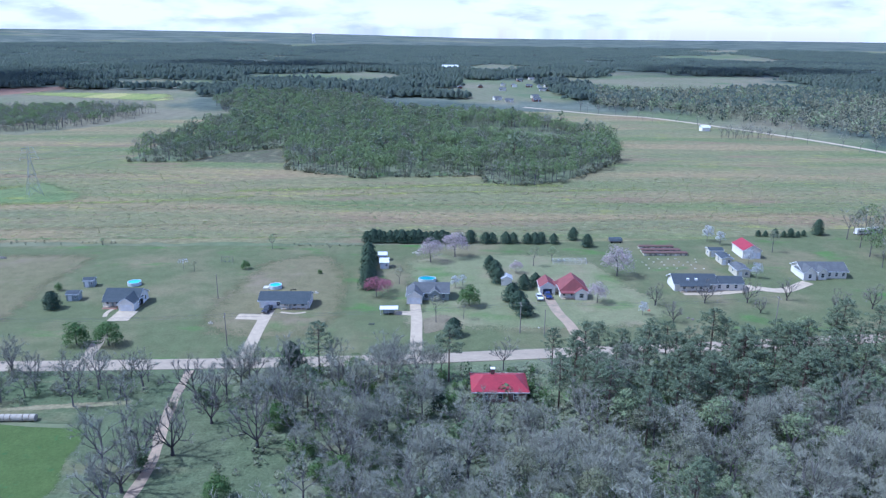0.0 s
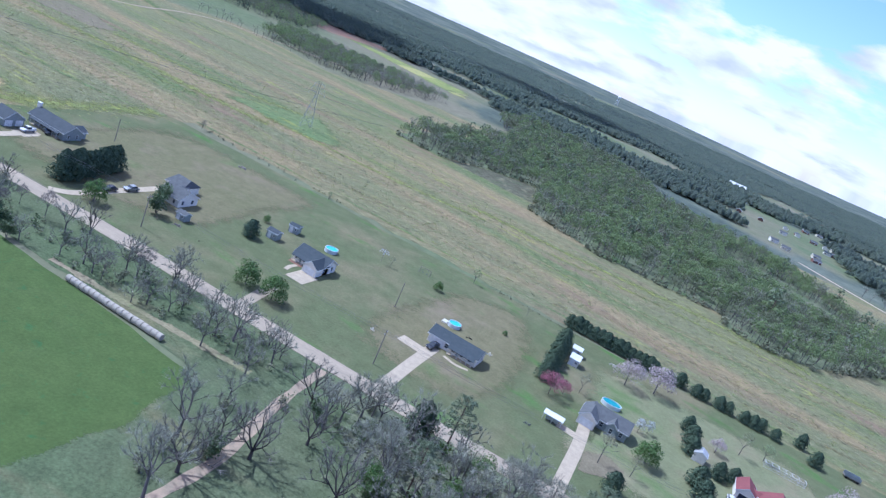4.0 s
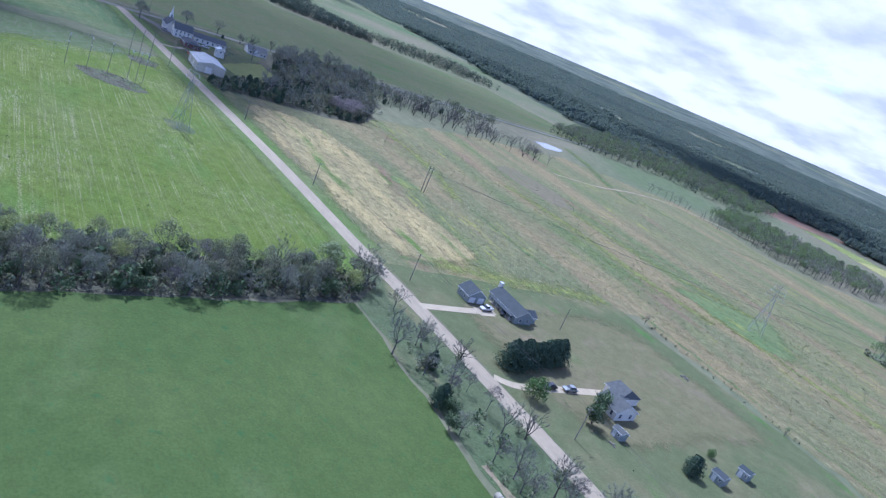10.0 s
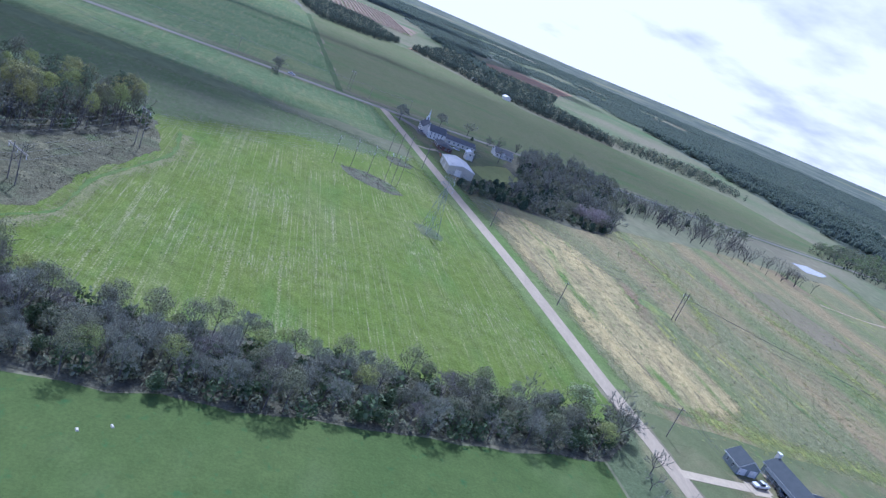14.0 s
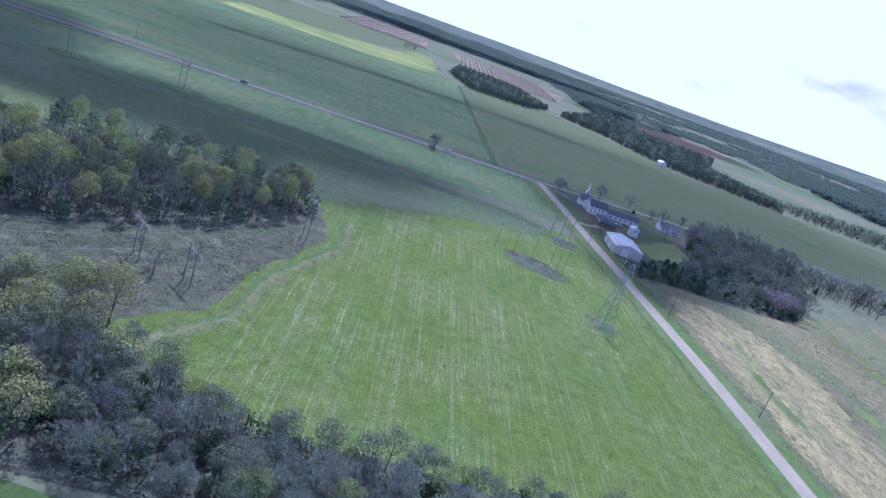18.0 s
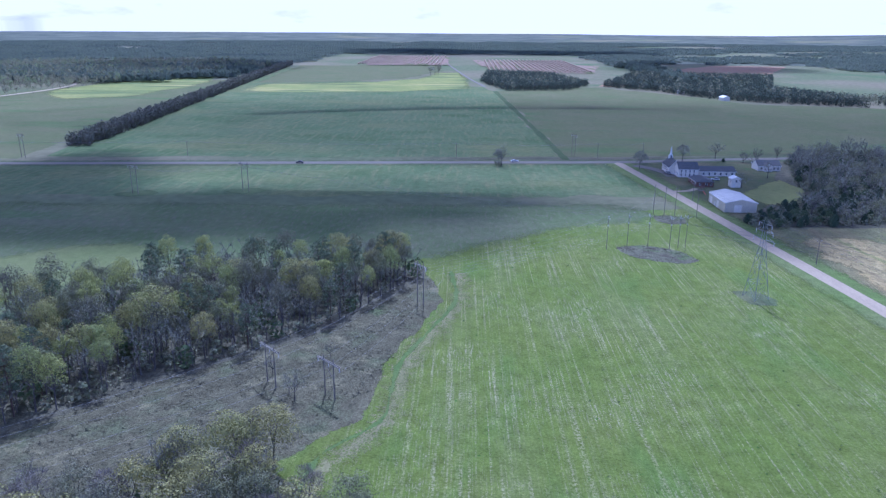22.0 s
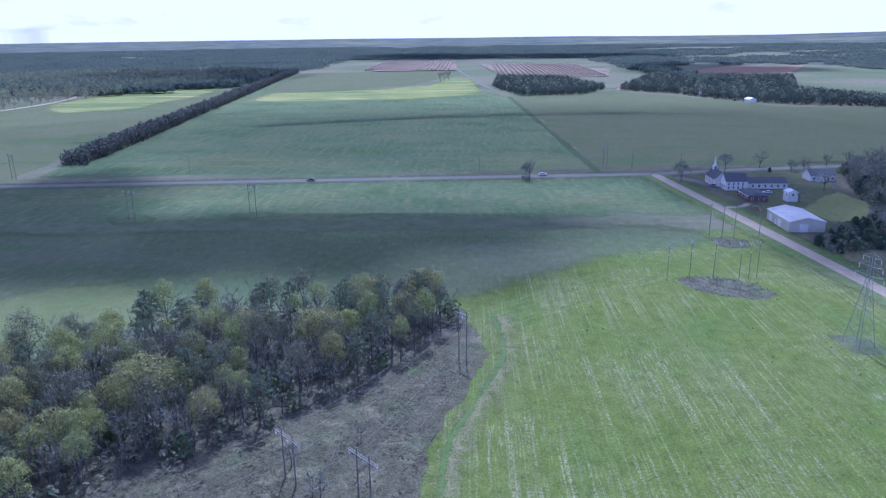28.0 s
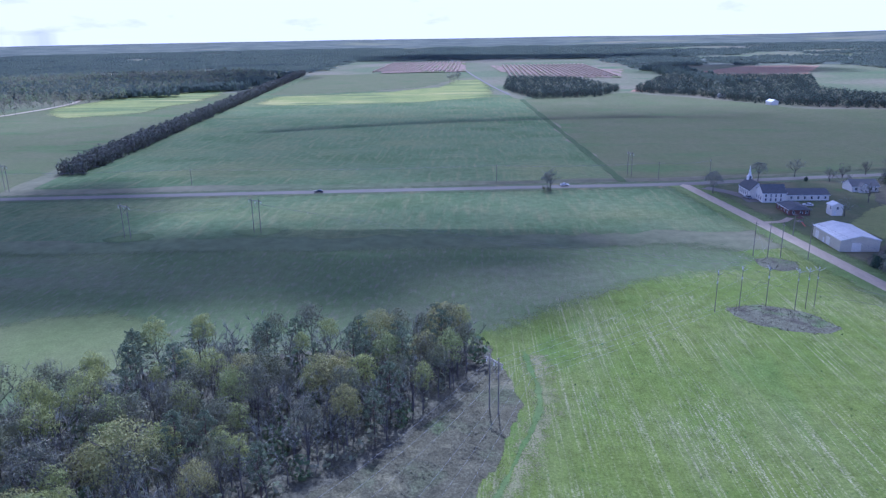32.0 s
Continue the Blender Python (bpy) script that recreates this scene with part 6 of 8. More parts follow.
grove.done("peach_orchard", "rows of peach trees in pink blossom", "orchard")

if SPILL_GROVE.v:
    SPILL_GROVE.done("more_bare_trees", "further leafless trees of the belts and woods", "woods")

# ---------------------------------------------------------------- houses


def wall_window(parent, w, h, m):
    """A sash window in the plane y = 0 of m: frame, two panes, sill."""
    g = Geo()
    for x0, z0, x1, z1 in ((-w / 2 - .08, -.08, -w / 2, h + .08), (w / 2, -.08, w / 2 + .08, h + .08), (-w / 2, h, w / 2, h + .08), (-w / 2, -.08, w / 2, 0), (-w / 2, h / 2 - .03, w / 2, h / 2 + .03)):
        g.box(x0, -.06, z0, x1, .02, z1)
    win = part("window", g, M_TRIM, parent)
    win.matrix_local = m
    for z0 in (0.0, h / 2 + 0.03):
        p = Geo(); p.box(-w / 2, -.02, z0, w / 2, .015, z0 + h / 2 - 0.03)
        part("pane", p, M_GLASS, win)
    return win


def panel_door(parent, w, h, m, material, name="door"):
    g = Geo()
    g.box(-w / 2, -.05, 0, w / 2, .02, h)
    d = part(name, g, material, parent)
    d.matrix_local = m
    n = 4 if w > 2 else 2
    for k in range(n):
        p = Geo(); p.box(-w / 2 + .1, -.075, .12 + k * (h - .1) / n, w / 2 - .1, -.05, (k + 1) * (h - .1) / n, 0, .02)
        part("panel", p, material, d)
    return d


def gable_mass(e, x0, y0, x1, y1, wall, pitch, axis, wall_m, roof_m, over=0.45, z0=0.0, hip=0.0):
    """Walls with gables, and two roof slabs, on a rectangle."""
    g = Geo()
    t = math.tan(radians(pitch))
    if axis == "x":
        ym, half = (y0 + y1) / 2, (y1 - y0) / 2
        ridge = wall + half * t
        for a, b in (((x0, y0), (x1, y0)), ((x1, y1), (x0, y1))):
            g.quad((*a, z0 - .2), (*b, z0 - .2), (*b, wall), (*a, wall))
        for x, s in ((x0, 1), (x1, -1)):
            pts = [(x, y1, z0 - .2), (x, y0, z0 - .2), (x, y0, wall), (x, ym, wall if hip else ridge), (x, y1, wall)]
            g.v += pts if s > 0 else pts[::-1]
            i = len(g.v) - 5
            g.f.append((i, i + 1, i + 2, i + 3, i + 4)); g.m.append(0)
    else:
        xm, half = (x0 + x1) / 2, (x1 - x0) / 2
        ridge = wall + half * t
        for a, b in (((x0, y1), (x0, y0)), ((x1, y0), (x1, y1))):
            g.quad((*a, z0 - .2), (*b, z0 - .2), (*b, wall), (*a, wall))
        for y, s in ((y0, 1), (y1, -1)):
            pts = [(x0, y, z0 - .2), (x1, y, z0 - .2), (x1, y, wall), (xm, y, wall if hip else ridge), (x0, y, wall)]
            g.v += pts if s > 0 else pts[::-1]
            i = len(g.v) - 5
            g.f.append((i, i + 1, i + 2, i + 3, i + 4)); g.m.append(0)
    part("wall", g, wall_m, e)
    # roof slabs
    th = 0.16
    for sgn in (-1, 1):
        r = Geo()
        if axis == "x":
            yo = ym + sgn * (half + over)
            zo = wall - over * t + 0.06
            xa, xb = x0 - over, x1 + over
            ha, hb = xa + hip, xb - hip
            a, b, c, d = (xa, yo, zo), (xb, yo, zo), (hb, ym, ridge + .06), (ha, ym, ridge + .06)
        else:
            xo = xm + sgn * (half + over)
            zo = wall - over * t + 0.06
            ya, yb = y0 - over, y1 + over
            a, b, c, d = (xo, ya, zo), (xo, yb, zo), (xm, yb - hip, ridge + .06), (xm, ya + hip, ridge + .06)
        up = [(*p[:2], p[2] + th) for p in (a, b, c, d)]
        r.quad(*up); r.quad(d, c, b, a)
        for p, q in ((0, 1), (1, 2), (2, 3), (3, 0)):
            lo = (a, b, c, d)
            r.quad(lo[p], lo[q], up[q], up[p])
        ro = part("roof", r, roof_m, e)
        f = Geo()
        if axis == "x":
            f.box(xa, min(yo, yo + sgn * .05), zo - .1, xb, max(yo, yo + sgn * .05), zo + th)
        else:
            f.box(min(xo, xo + sgn * .05), ya, zo - .1, max(xo, xo + sgn * .05), yb, zo + th)
        part("gutter", f, M_TRIM, ro)
    if hip:
        for sgn in (-1, 1):
            r = Geo()
            if axis == "x":
                xe = (x0 - over) if sgn < 0 else (x1 + over)
                tri = ((xe, ym - half - over, zo), (xe, ym + half + over, zo), (xe - sgn * hip, ym, ridge + .06))
            else:
                ye = (y0 - over) if sgn < 0 else (y1 + over)
                tri = ((xm - half - over, ye, zo), (xm + half + over, ye, zo), (xm, ye - sgn * hip, ridge + .06))
            r.tri(*[(*p[:2], p[2] + th) for p in tri]); r.tri(*tri[::-1])
            part("hip_roof", r, roof_m, e)
    else:  # barge boards
        for sgn in (-1, 1):
            b = Geo()
            if axis == "x":
                xe = (x0 - over) if sgn < 0 else (x1 + over)
                for s2 in (-1, 1):
                    b.quad((xe + sgn * .03, ym + s2 * (half + over), zo - .12), (xe + sgn * .03, ym, ridge - .12), (xe + sgn * .03, ym, ridge + .2), (xe + sgn * .03, ym + s2 * (half + over), zo + .2))
            else:
                ye = (y0 - over) if sgn < 0 else (y1 + over)
                for s2 in (-1, 1):
                    b.quad((xm + s2 * (half + over), ye + sgn * .03, zo - .12), (xm, ye + sgn * .03, ridge - .12), (xm, ye + sgn * .03, ridge + .2), (xm + s2 * (half + over), ye + sgn * .03, zo + .2))
            part("barge_board", b, M_TRIM, e)
    return ridge


def side(x, y, z, face):
    """Pose on a wall that faces south, north, west or east."""
    return pose(x, y, z, 0, 0, {"s": 0, "n": 180, "w": -90, "e": 90}[face])


def porch(e, x0, x1, y0, y1, wall, roof_m, posts=5):
    g = Geo(); g.box(x0, y0, 0, x1, y1, 0.25)
    part("porch_floor", g, M_CONCRETE, e)
    r = Geo()
    r.quad((x0 - .3, y0 - .35, wall - .45), (x1 + .3, y0 - .35, wall - .45), (x1 + .3, y1, wall + .25), (x0 - .3, y1, wall + .25))
    r.quad((x0 - .3, y1, wall + .12), (x1 + .3, y1, wall + .12), (x1 + .3, y0 - .35, wall - .58), (x0 - .3, y0 - .35, wall - .58))
    r.quad((x0 - .3, y0 - .35, wall - .58), (x1 + .3, y0 - .35, wall - .58), (x1 + .3, y0 - .35, wall - .45), (x0 - .3, y0 - .35, wall - .45))
    part("porch_roof", r, roof_m, e)
    for k in range(posts):
        x = x0 + .1 + (x1 - x0 - .2) * k / max(1, posts - 1)
        p = Geo(); p.box(x - .07, y0, 0.25, x + .07, y0 + .14, wall - .5)
        part("porch_post", p, M_TRIM, e)
    rail = Geo()
    rail.box(x0, y0 + .05, 1.0, x1, y0 + .1, 1.07)
    part("porch_rail", rail, M_TRIM, e)


def chimney(e, x, y, top, material, w=0.8):
    g = Geo(); g.box(x - w / 2, y - w / 2, 0, x + w / 2, y + w / 2, top, 0, .04)
    c = part("chimney", g, material, e)
    k = Geo(); k.box(x - w / 2 - .08, y - w / 2 - .08, top, x + w / 2 + .08, y + w / 2 + .08, top + .15)
    part("chimney_cap", k, M_TRIM, c)


def settle(e, src, dst, tall):
    """Bring a house from its drawn outline to its place on the lot."""
    (x0, y0, x1, y1), (u0, v0, u1, v1) = src, dst
    sx, sy = (u1 - u0) / (x1 - x0), (v1 - v0) / (y1 - y0)
    e.matrix_world = Matrix(((sx, 0, 0, u0 - sx * x0), (0, sy, 0, v0 - sy * y0), (0, 0, tall, 0), (0, 0, 0, 1)))


# white house with a projecting garage
e = thing("house", "white-sided house with charcoal roof, front porch and garage", "house")
gable_mass(e, -104.5, 199.5, -90.3, 208.5, 2.7, 27, "x", M_WHITE, M_SLATE)
gable_mass(e, -96.5, 194.8, -90.3, 203.0, 2.7, 30, "y", M_WHITE, M_SLATE, 0.35)
panel_door(e, 4.6, 2.2, side(-93.4, 194.79, 0.1, "s"), M_TRIM, "garage_door")
porch(e, -104.3, -96.8, 198.0, 199.5, 2.7, M_SLATE, 4)
for x in (-103, -99.2):
    wall_window(e, 1.1, 1.4, side(x, 199.48, 0.95, "s"))
panel_door(e, 0.95, 2.05, side(-101, 199.48, 0.25, "s"), M_GREYWALL)
for y in (200, 205.5):
    wall_window(e, 1.0, 1.3, side(-90.28, y, 1.0, "e"))
for x in (-102, -98, -94):
    wall_window(e, 1.0, 1.3, side(x, 208.52, 1.0, "n"))
settle(e, (-104.5, 194.8, -90.3, 208.5), (-102.2, 194.6, -91.6, 205.6), 0.92)
# ranch house with a low white garage
e = thing("house", "long white ranch house with charcoal roof and railed porch", "house")
gable_mass(e, -55.5, 198.6, -40.0, 206.4, 2.7, 24, "x", M_WHITE, M_SLATE)
porch(e, -48.5, -40.6, 197.0, 198.6, 2.7, M_SLATE, 6)
panel_door(e, 4.4, 2.1, side(-52.6, 198.58, 0.1, "s"), M_TRIM, "garage_door")
for x in (-49.6, -47.2, -44.4, -42):
    wall_window(e, 1.0, 1.35, side(x, 198.58, 0.95, "s"))
panel_door(e, 0.95, 2.05, side(-45.8, 198.58, 0.25, "s"), M_GREYWALL)
for y in (200.5, 204):
    wall_window(e, 1.0, 1.3, side(-39.98, y, 1.0, "e"))
for x in (-53, -49, -45, -42):
    wall_window(e, 1.0, 1.2, side(x, 206.42, 1.0, "n"))
settle(e, (-55.5, 198.6, -40, 206.4), (-55, 197.8, -40, 204.6), 0.93)
# grey-roofed house with a front gable
e = thing("house", "pale grey house with weathered grey roof and front garage", "house")
gable_mass(e, -8.5, 207.0, 4.0, 215.0, 2.8, 28, "x", M_GREYWALL, M_GREYROOF)
gable_mass(e, -11.2, 203.2, -5.6, 212.5, 2.8, 32, "y", M_WHITE, M_GREYROOF, 0.35)
gable_mass(e, -2.6, 205.6, 0.6, 210, 3.1, 38, "y", M_GREYWALL, M_GREYROOF, 0.3)
panel_door(e, 4.2, 2.2, side(-8.4, 203.19, 0.1, "s"), M_TRIM, "garage_door")
wall_window(e, 1.0, 1.5, side(-1.0, 205.58, 1.0, "s"))
for x in (-4.2, 2.2):
    wall_window(e, 1.0, 1.3, side(x, 206.98, 1.0, "s"))
for x in (-6, -1, 2.5):
    wall_window(e, 1.0, 1.2, side(x, 215.02, 1.0, "n"))
settle(e, (-11.2, 203.2, 4, 215), (-10.7, 201.8, 2.3, 212.3), 0.95)
# red-roofed cottage
e = thing("house", "white cottage with dusty red roof, porch and carport wing", "house")
gable_mass(e, 37.6, 207.5, 47.0, 217.5, 3.0, 36, "y", M_WHITE, M_MAROON, 0.5, 0, 2.2)
gable_mass(e, 30.8, 211.0, 36.2, 219.0, 2.8, 33, "y", M_WHITE, M_MAROON, 0.4)
gable_mass(e, 35.8, 214.0, 39.0, 217.5, 2.7, 22, "x", M_WHITE, M_MAROON, 0.3)
gable_mass(e, 42.6, 205.6, 46.8, 209.5, 2.6, 32, "y", M_WHITE, M_MAROON, 0.3)
panel_door(e, 3.2, 2.1, side(33.4, 210.98, 0.05, "s"), M_CARDARK, "garage_door")
porch(e, 37.8, 42.4, 206.0, 207.5, 2.8, M_MAROON, 4)
for x in (38.8, 41.4):
    wall_window(e, 0.9, 1.4, side(x, 207.48, 1.0, "s"))
wall_window(e, 1.4, 1.4, side(44.7, 205.58, 0.9, "s"))
for y in (210, 214):
    wall_window(e, 0.9, 1.4, side(47.02, y, 1.0, "e"))
settle(e, (30.8, 205.6, 47, 219), (31.6, 206.2, 46, 217.6), 0.95)
# long blue-roofed house
e = thing("house", "long low white house with blue-grey roof and dormer vents", "house")
gable_mass(e, 74.5, 217.0, 89.5, 226.5, 2.9, 24, "x", M_WHITE, M_BLUEROOF, 0.6)
gable_mass(e, 89.5, 218.0, 99.5, 225.5, 2.7, 22, "x", M_WHITE, M_BLUEROOF, 0.5)
porch(e, 76.2, 86.5, 215.4, 217.0, 2.9, M_BLUEROOF, 6)
for x in (78, 81, 84, 87.5):
    wall_window(e, 1.0, 1.4, side(x, 216.98, 0.95, "s"))
for x in (91, 94, 97):
    wall_window(e, 1.0, 1.3, side(x, 217.98, 0.95, "s"))
for x in (79.5, 82.5):
    g = Geo(); g.box(x - .5, 218.2, 3.3, x + .5, 219.6, 4.2, 0, .1)
    part("roof_vent", g, M_TRIM, e)
settle(e, (74.5, 217, 99.5, 226.5), (75.9, 214.8, 98.4, 222.6), 0.93)
# white barn with red roof
e = thing("barn", "white metal barn with bright red roof", "barn")
gable_mass(e, 110.5, 253.5, 121.5, 265.5, 4.2, 24, "y", M_WHITE, M_REDROOF, 0.5)
for x in (113.4, 117, 120):
    panel_door(e, 2.4, 3.0, side(x, 253.48, 0.05, "s"), M_TRIM, "garage_door")
settle(e, (110.5, 253.5, 121.5, 265.5), (112.2, 250.3, 118.9, 260.5), 0.78)
# three outbuildings in a row
for i, (x, y, w, d, rm) in enumerate(((103.0, 254.2, 5.0, 4.0, M_SLATE), (103.4, 245.6, 3.8, 6.2, M_BLUEROOF), (104.0, 232.6, 4.6, 7.4, M_GREYROOF))):
    e = thing("outbuilding", "low white outbuilding with a dark roof behind the long house", "outbuilding", group="outbuildings")
    gable_mass(e, x - w / 2, y - d / 2, x + w / 2, y + d / 2, 2.5, 18, "x" if i == 0 else "y", M_CREAM, rm, 0.3)
    panel_door(e, 1.2, 2.0, side(x - w / 4, y - d / 2 - .02, 0.05, "s"), M_TRIM)
    wall_window(e, 0.9, 0.9, side(x + w / 5, y - d / 2 - .02, 1.0, "s"))
    wall_window(e, 0.9, 0.9, side(x - w / 2 - .02, y, 1.0, "w"))
# gabled house at the far end of the row
e = thing("house", "cream house with grey roof and two white-trimmed gables", "house")
gable_mass(e, 123.0, 230.5, 142.5, 240.0, 2.9, 24, "x", M_WHITE, M_GREYROOF, 0.6)
gable_mass(e, 122.5, 228.0, 128.0, 236.0, 2.9, 36, "y", M_WHITE, M_GREYROOF, 0.4)
gable_mass(e, 129.5, 229.0, 133.0, 236.0, 3.0, 38, "y", M_WHITE, M_GREYROOF, 0.4)
for x in (125.2, 131.2):
    wall_window(e, 1.2, 1.5, side(x, 227.98 if x < 128 else 228.98, 0.9, "s"))
for x in (135, 138, 141):
    wall_window(e, 1.0, 1.3, side(x, 230.48, 0.95, "s"))
settle(e, (122.5, 228, 142.5, 240), (123.4, 226.2, 139.2, 236.4), 0.93)
# two-part house with weathered roofs
e = thing("house", "white house in two wings with weathered grey roofs", "house")
gable_mass(e, -144.0, 187.5, -132.5, 196.5, 2.8, 28, "x", M_WHITE, M_GREYROOF, 0.5)
gable_mass(e, -152.5, 197.0, -142.5, 205.5, 2.7, 26, "x", M_WHITE, M_GREYROOF, 0.4, 0, 1.5)
gable_mass(e, -145.5, 195.5, -141.5, 199.5, 2.6, 20, "y", M_WHITE, M_GREYROOF, 0.2)
for x in (-142, -139, -135):
    wall_window(e, 1.0, 1.4, side(x, 187.48, 0.95, "s"))
for y in (189.5, 194):
    wall_window(e, 1.0, 1.3, side(-132.48, y, 0.95, "e"))
panel_door(e, 2.6, 2.1, side(-148.6, 196.98, 0.05, "s"), M_TRIM, "garage_door")
settle(e, (-152.5, 187.5, -132.5, 205.5), (-151.0, 187.6, -137.4, 203.6), 0.9)
# long dark-roofed house with a chimney
e = thing("house", "long grey-blue house with dark roof and white chimney", "house")
gable_mass(e, -200.5, 186.5, -183.5, 195.5, 3.0, 30, "x", M_GREYWALL, M_BLUEROOF, 0.5)
gable_mass(e, -190.0, 193.0, -185.0, 199.0, 2.8, 30, "y", M_GREYWALL, M_BLUEROOF, 0.4)
porch(e, -198.0, -185.0, 184.8, 186.5, 2.8, M_BLUEROOF, 7)
chimney(e, -201.1, 191.0, 7.0, M_WHITE, 1.3)
for x in (-197, -194, -188.5, -186):
    wall_window(e, 1.0, 1.5, side(x, 186.48, 0.9, "s"))
panel_door(e, 1.0, 2.1, side(-191.3, 186.48, 0.25, "s"), M_TRIM)
for y in (189, 193):
    wall_window(e, 1.0, 1.3, side(-183.48, y, 0.95, "e"))
settle(e, (-201.5, 184.8, -183.5, 199.0), (-200.8, 184.8, -184.2, 195.6), 0.84)
e = thing("garage", "detached grey garage with two white doors and dark roof", "garage")
gable_mass(e, -202.0, 173.5, -194.5, 182.0, 2.9, 32, "x", M_GREYWALL, M_BLUEROOF, 0.4)
for y in (175.6, 179.9):
    panel_door(e, 3.0, 2.3, side(-194.48, y, 0.05, "e"), M_TRIM, "garage_door")
for x in (-200, -197):
    wall_window(e, 0.9, 1.2, side(x, 173.48, 1.0, "s"))
settle(e, (-202.0, 173.5, -194.5, 182.0), (-200.8, 173.8, -194.5, 180.6), 0.84)
# red roof in the front wood
e = thing("house", "small brick house with bright red metal roof among trees", "house")
gable_mass(e, 7.5, 141.0, 19.5, 149.5, 2.9, 22, "x", M_BRICK, M_REDROOF, 0.6, 0, 3.0)
chimney(e, 12.0, 146.2, 5.9, M_BRICK, 0.9)
for x in (10, 13.5, 17):
    wall_window(e, 1.0, 1.3, side(x, 140.98, 0.95, "s"))


def shed(x, y, w, d, h, rz, wall_m, roof_m, label, pitch=26):
    e = thing("shed", label, "shed", at(x, y, rz))
    gable_mass(e, -w / 2, -d / 2, w / 2, d / 2, h, pitch, "x", wall_m, roof_m, 0.2)
    panel_door(e, 1.1, 1.8, side(-w / 5, -d / 2 - .02, 0.05, "s"), M_TRIM)
    wall_window(e, 0.6, 0.6, side(w / 4, -d / 2 - .02, 1.1, "s"))
    return e


shed(-114.1, 204.2, 3.6, 3.0, 2.2, 4, M_GREYWALL, M_BLUEROOF, "grey garden shed with a blue-grey roof beside a cedar")
shed(-115.0, 216.6, 3.2, 2.8, 2.2, 10, M_GREYWALL, M_SLATE, "small blue-grey garden shed in the grass")
shed(-130.8, 183.0, 3.2, 2.6, 2.0, 0, M_GREYWALL, M_GREYROOF, "small blue shed beside the two-wing house")
shed(-20.3, 238.0, 3.1, 4.2, 2.3, 2, M_WHITE, M_WHITEROOF, "white garden shed with a pale roof")
shed(-21.6, 246.5, 3.1, 3.0, 2.2, 2, M_CREAM, M_WHITEROOF, "cream garden shed with a white roof")
shed(21.6, 220.8, 3.4, 3.4, 2.4, 88, M_WHITE, M_TIN, "white shed half hidden between cedars")


# carport with a trailer under a white roof
e = thing("carport", "open carport with a flat cream metal roof", "carport", at(-15.6, 194.2, 2, 0, 0.72))
for x in (-3.4, 0, 3.4):
    for y in (-1.7, 1.7):
        g = Geo(); g.box(x - .06, y - .06, 0, x + .06, y + .06, 2.5); part("post", g, M_TRIM, e)
g = Geo(); g.box(-3.8, -2.1, 2.5, 3.8, 2.1, 2.68, 0, .05); part("roof", g, M_WHITEROOF, e)
e = thing("trailer", "small covered utility trailer under a carport", "trailer", at(-15.6, 194.2, 2, 0, 0.72))
g = Geo(); g.box(-2.4, -1.0, .5, 2.2, 1.0, 2.0, 0, .06); part("body", g, M_CARGREY, e)
for x in (-.6, .6):
    for y in (-1.05, 1.05):
        g = Geo(); g.tube((x, y - .1, .35), (x, y + .1, .35), .35, .35, 12, 0, True); part("wheel", g, M_RUBBER, e)


def pool(x, y, r, water, label, squash=1.0):
    e = thing("swimming_pool", label, "pool", at(x, y))
    g = Geo()
    n = 28
    for k in range(n):
        a, b = 2 * math.pi * k / n, 2 * math.pi * (k + 1) / n
        p = [(q * math.cos(t), q * math.sin(t) * squash) for q, t in ((r, a), (r, b), (r + .18, b), (r + .18, a))]
        g.quad((*p[3], 0), (*p[2], 0), (*p[2], 1.25), (*p[3], 1.25)); g.quad((*p[0], 1.25), (*p[3], 1.25), (*p[2], 1.25), (*p[1], 1.25)); g.quad((*p[1], .4), (*p[0], .4), (*p[0], 1.25), (*p[1], 1.25))
    part("pool_wall", g, M_POOLWALL, e)
    g = Geo()
    pts = [(r * math.cos(2 * math.pi * k / n), r * math.sin(2 * math.pi * k / n) * squash, 1.08) for k in range(n)]
    g.v, g.f, g.m = pts, [tuple(range(n))], [0]
    part("water", g, water, e)
    l = Geo()
    for s in (-.25, .25):
        l.tube((r + .3, s, 0), (r + .2, s, 1.9), .03, .03, 4)
    for k in range(4):
        l.tube((r + .27, -.25, .35 + k * .35), (r + .27, .25, .35 + k * .35), .025, .025, 4)
    part("ladder", l, M_STEEL, e)


pool(-101.0, 217.8, 2.0, M_POOLWATER, "round above-ground pool with turquoise water behind a white house")
pool(-54.1, 215.6, 1.85, M_POOLWATER, "round above-ground pool with green-blue water behind a ranch house")
pool(-4.8, 223.0, 2.8, M_POOLDARK, "oval pool under a dark blue cover", 0.7)
g = Geo(); g.box(-57.9, 214.0, 0.1, -56.2, 216.4, .55, 0, .04)
tagged(new("pool_deck", g.mesh("pool_deck", [M_CREAM])), "pale timber deck beside a round pool", "deck")


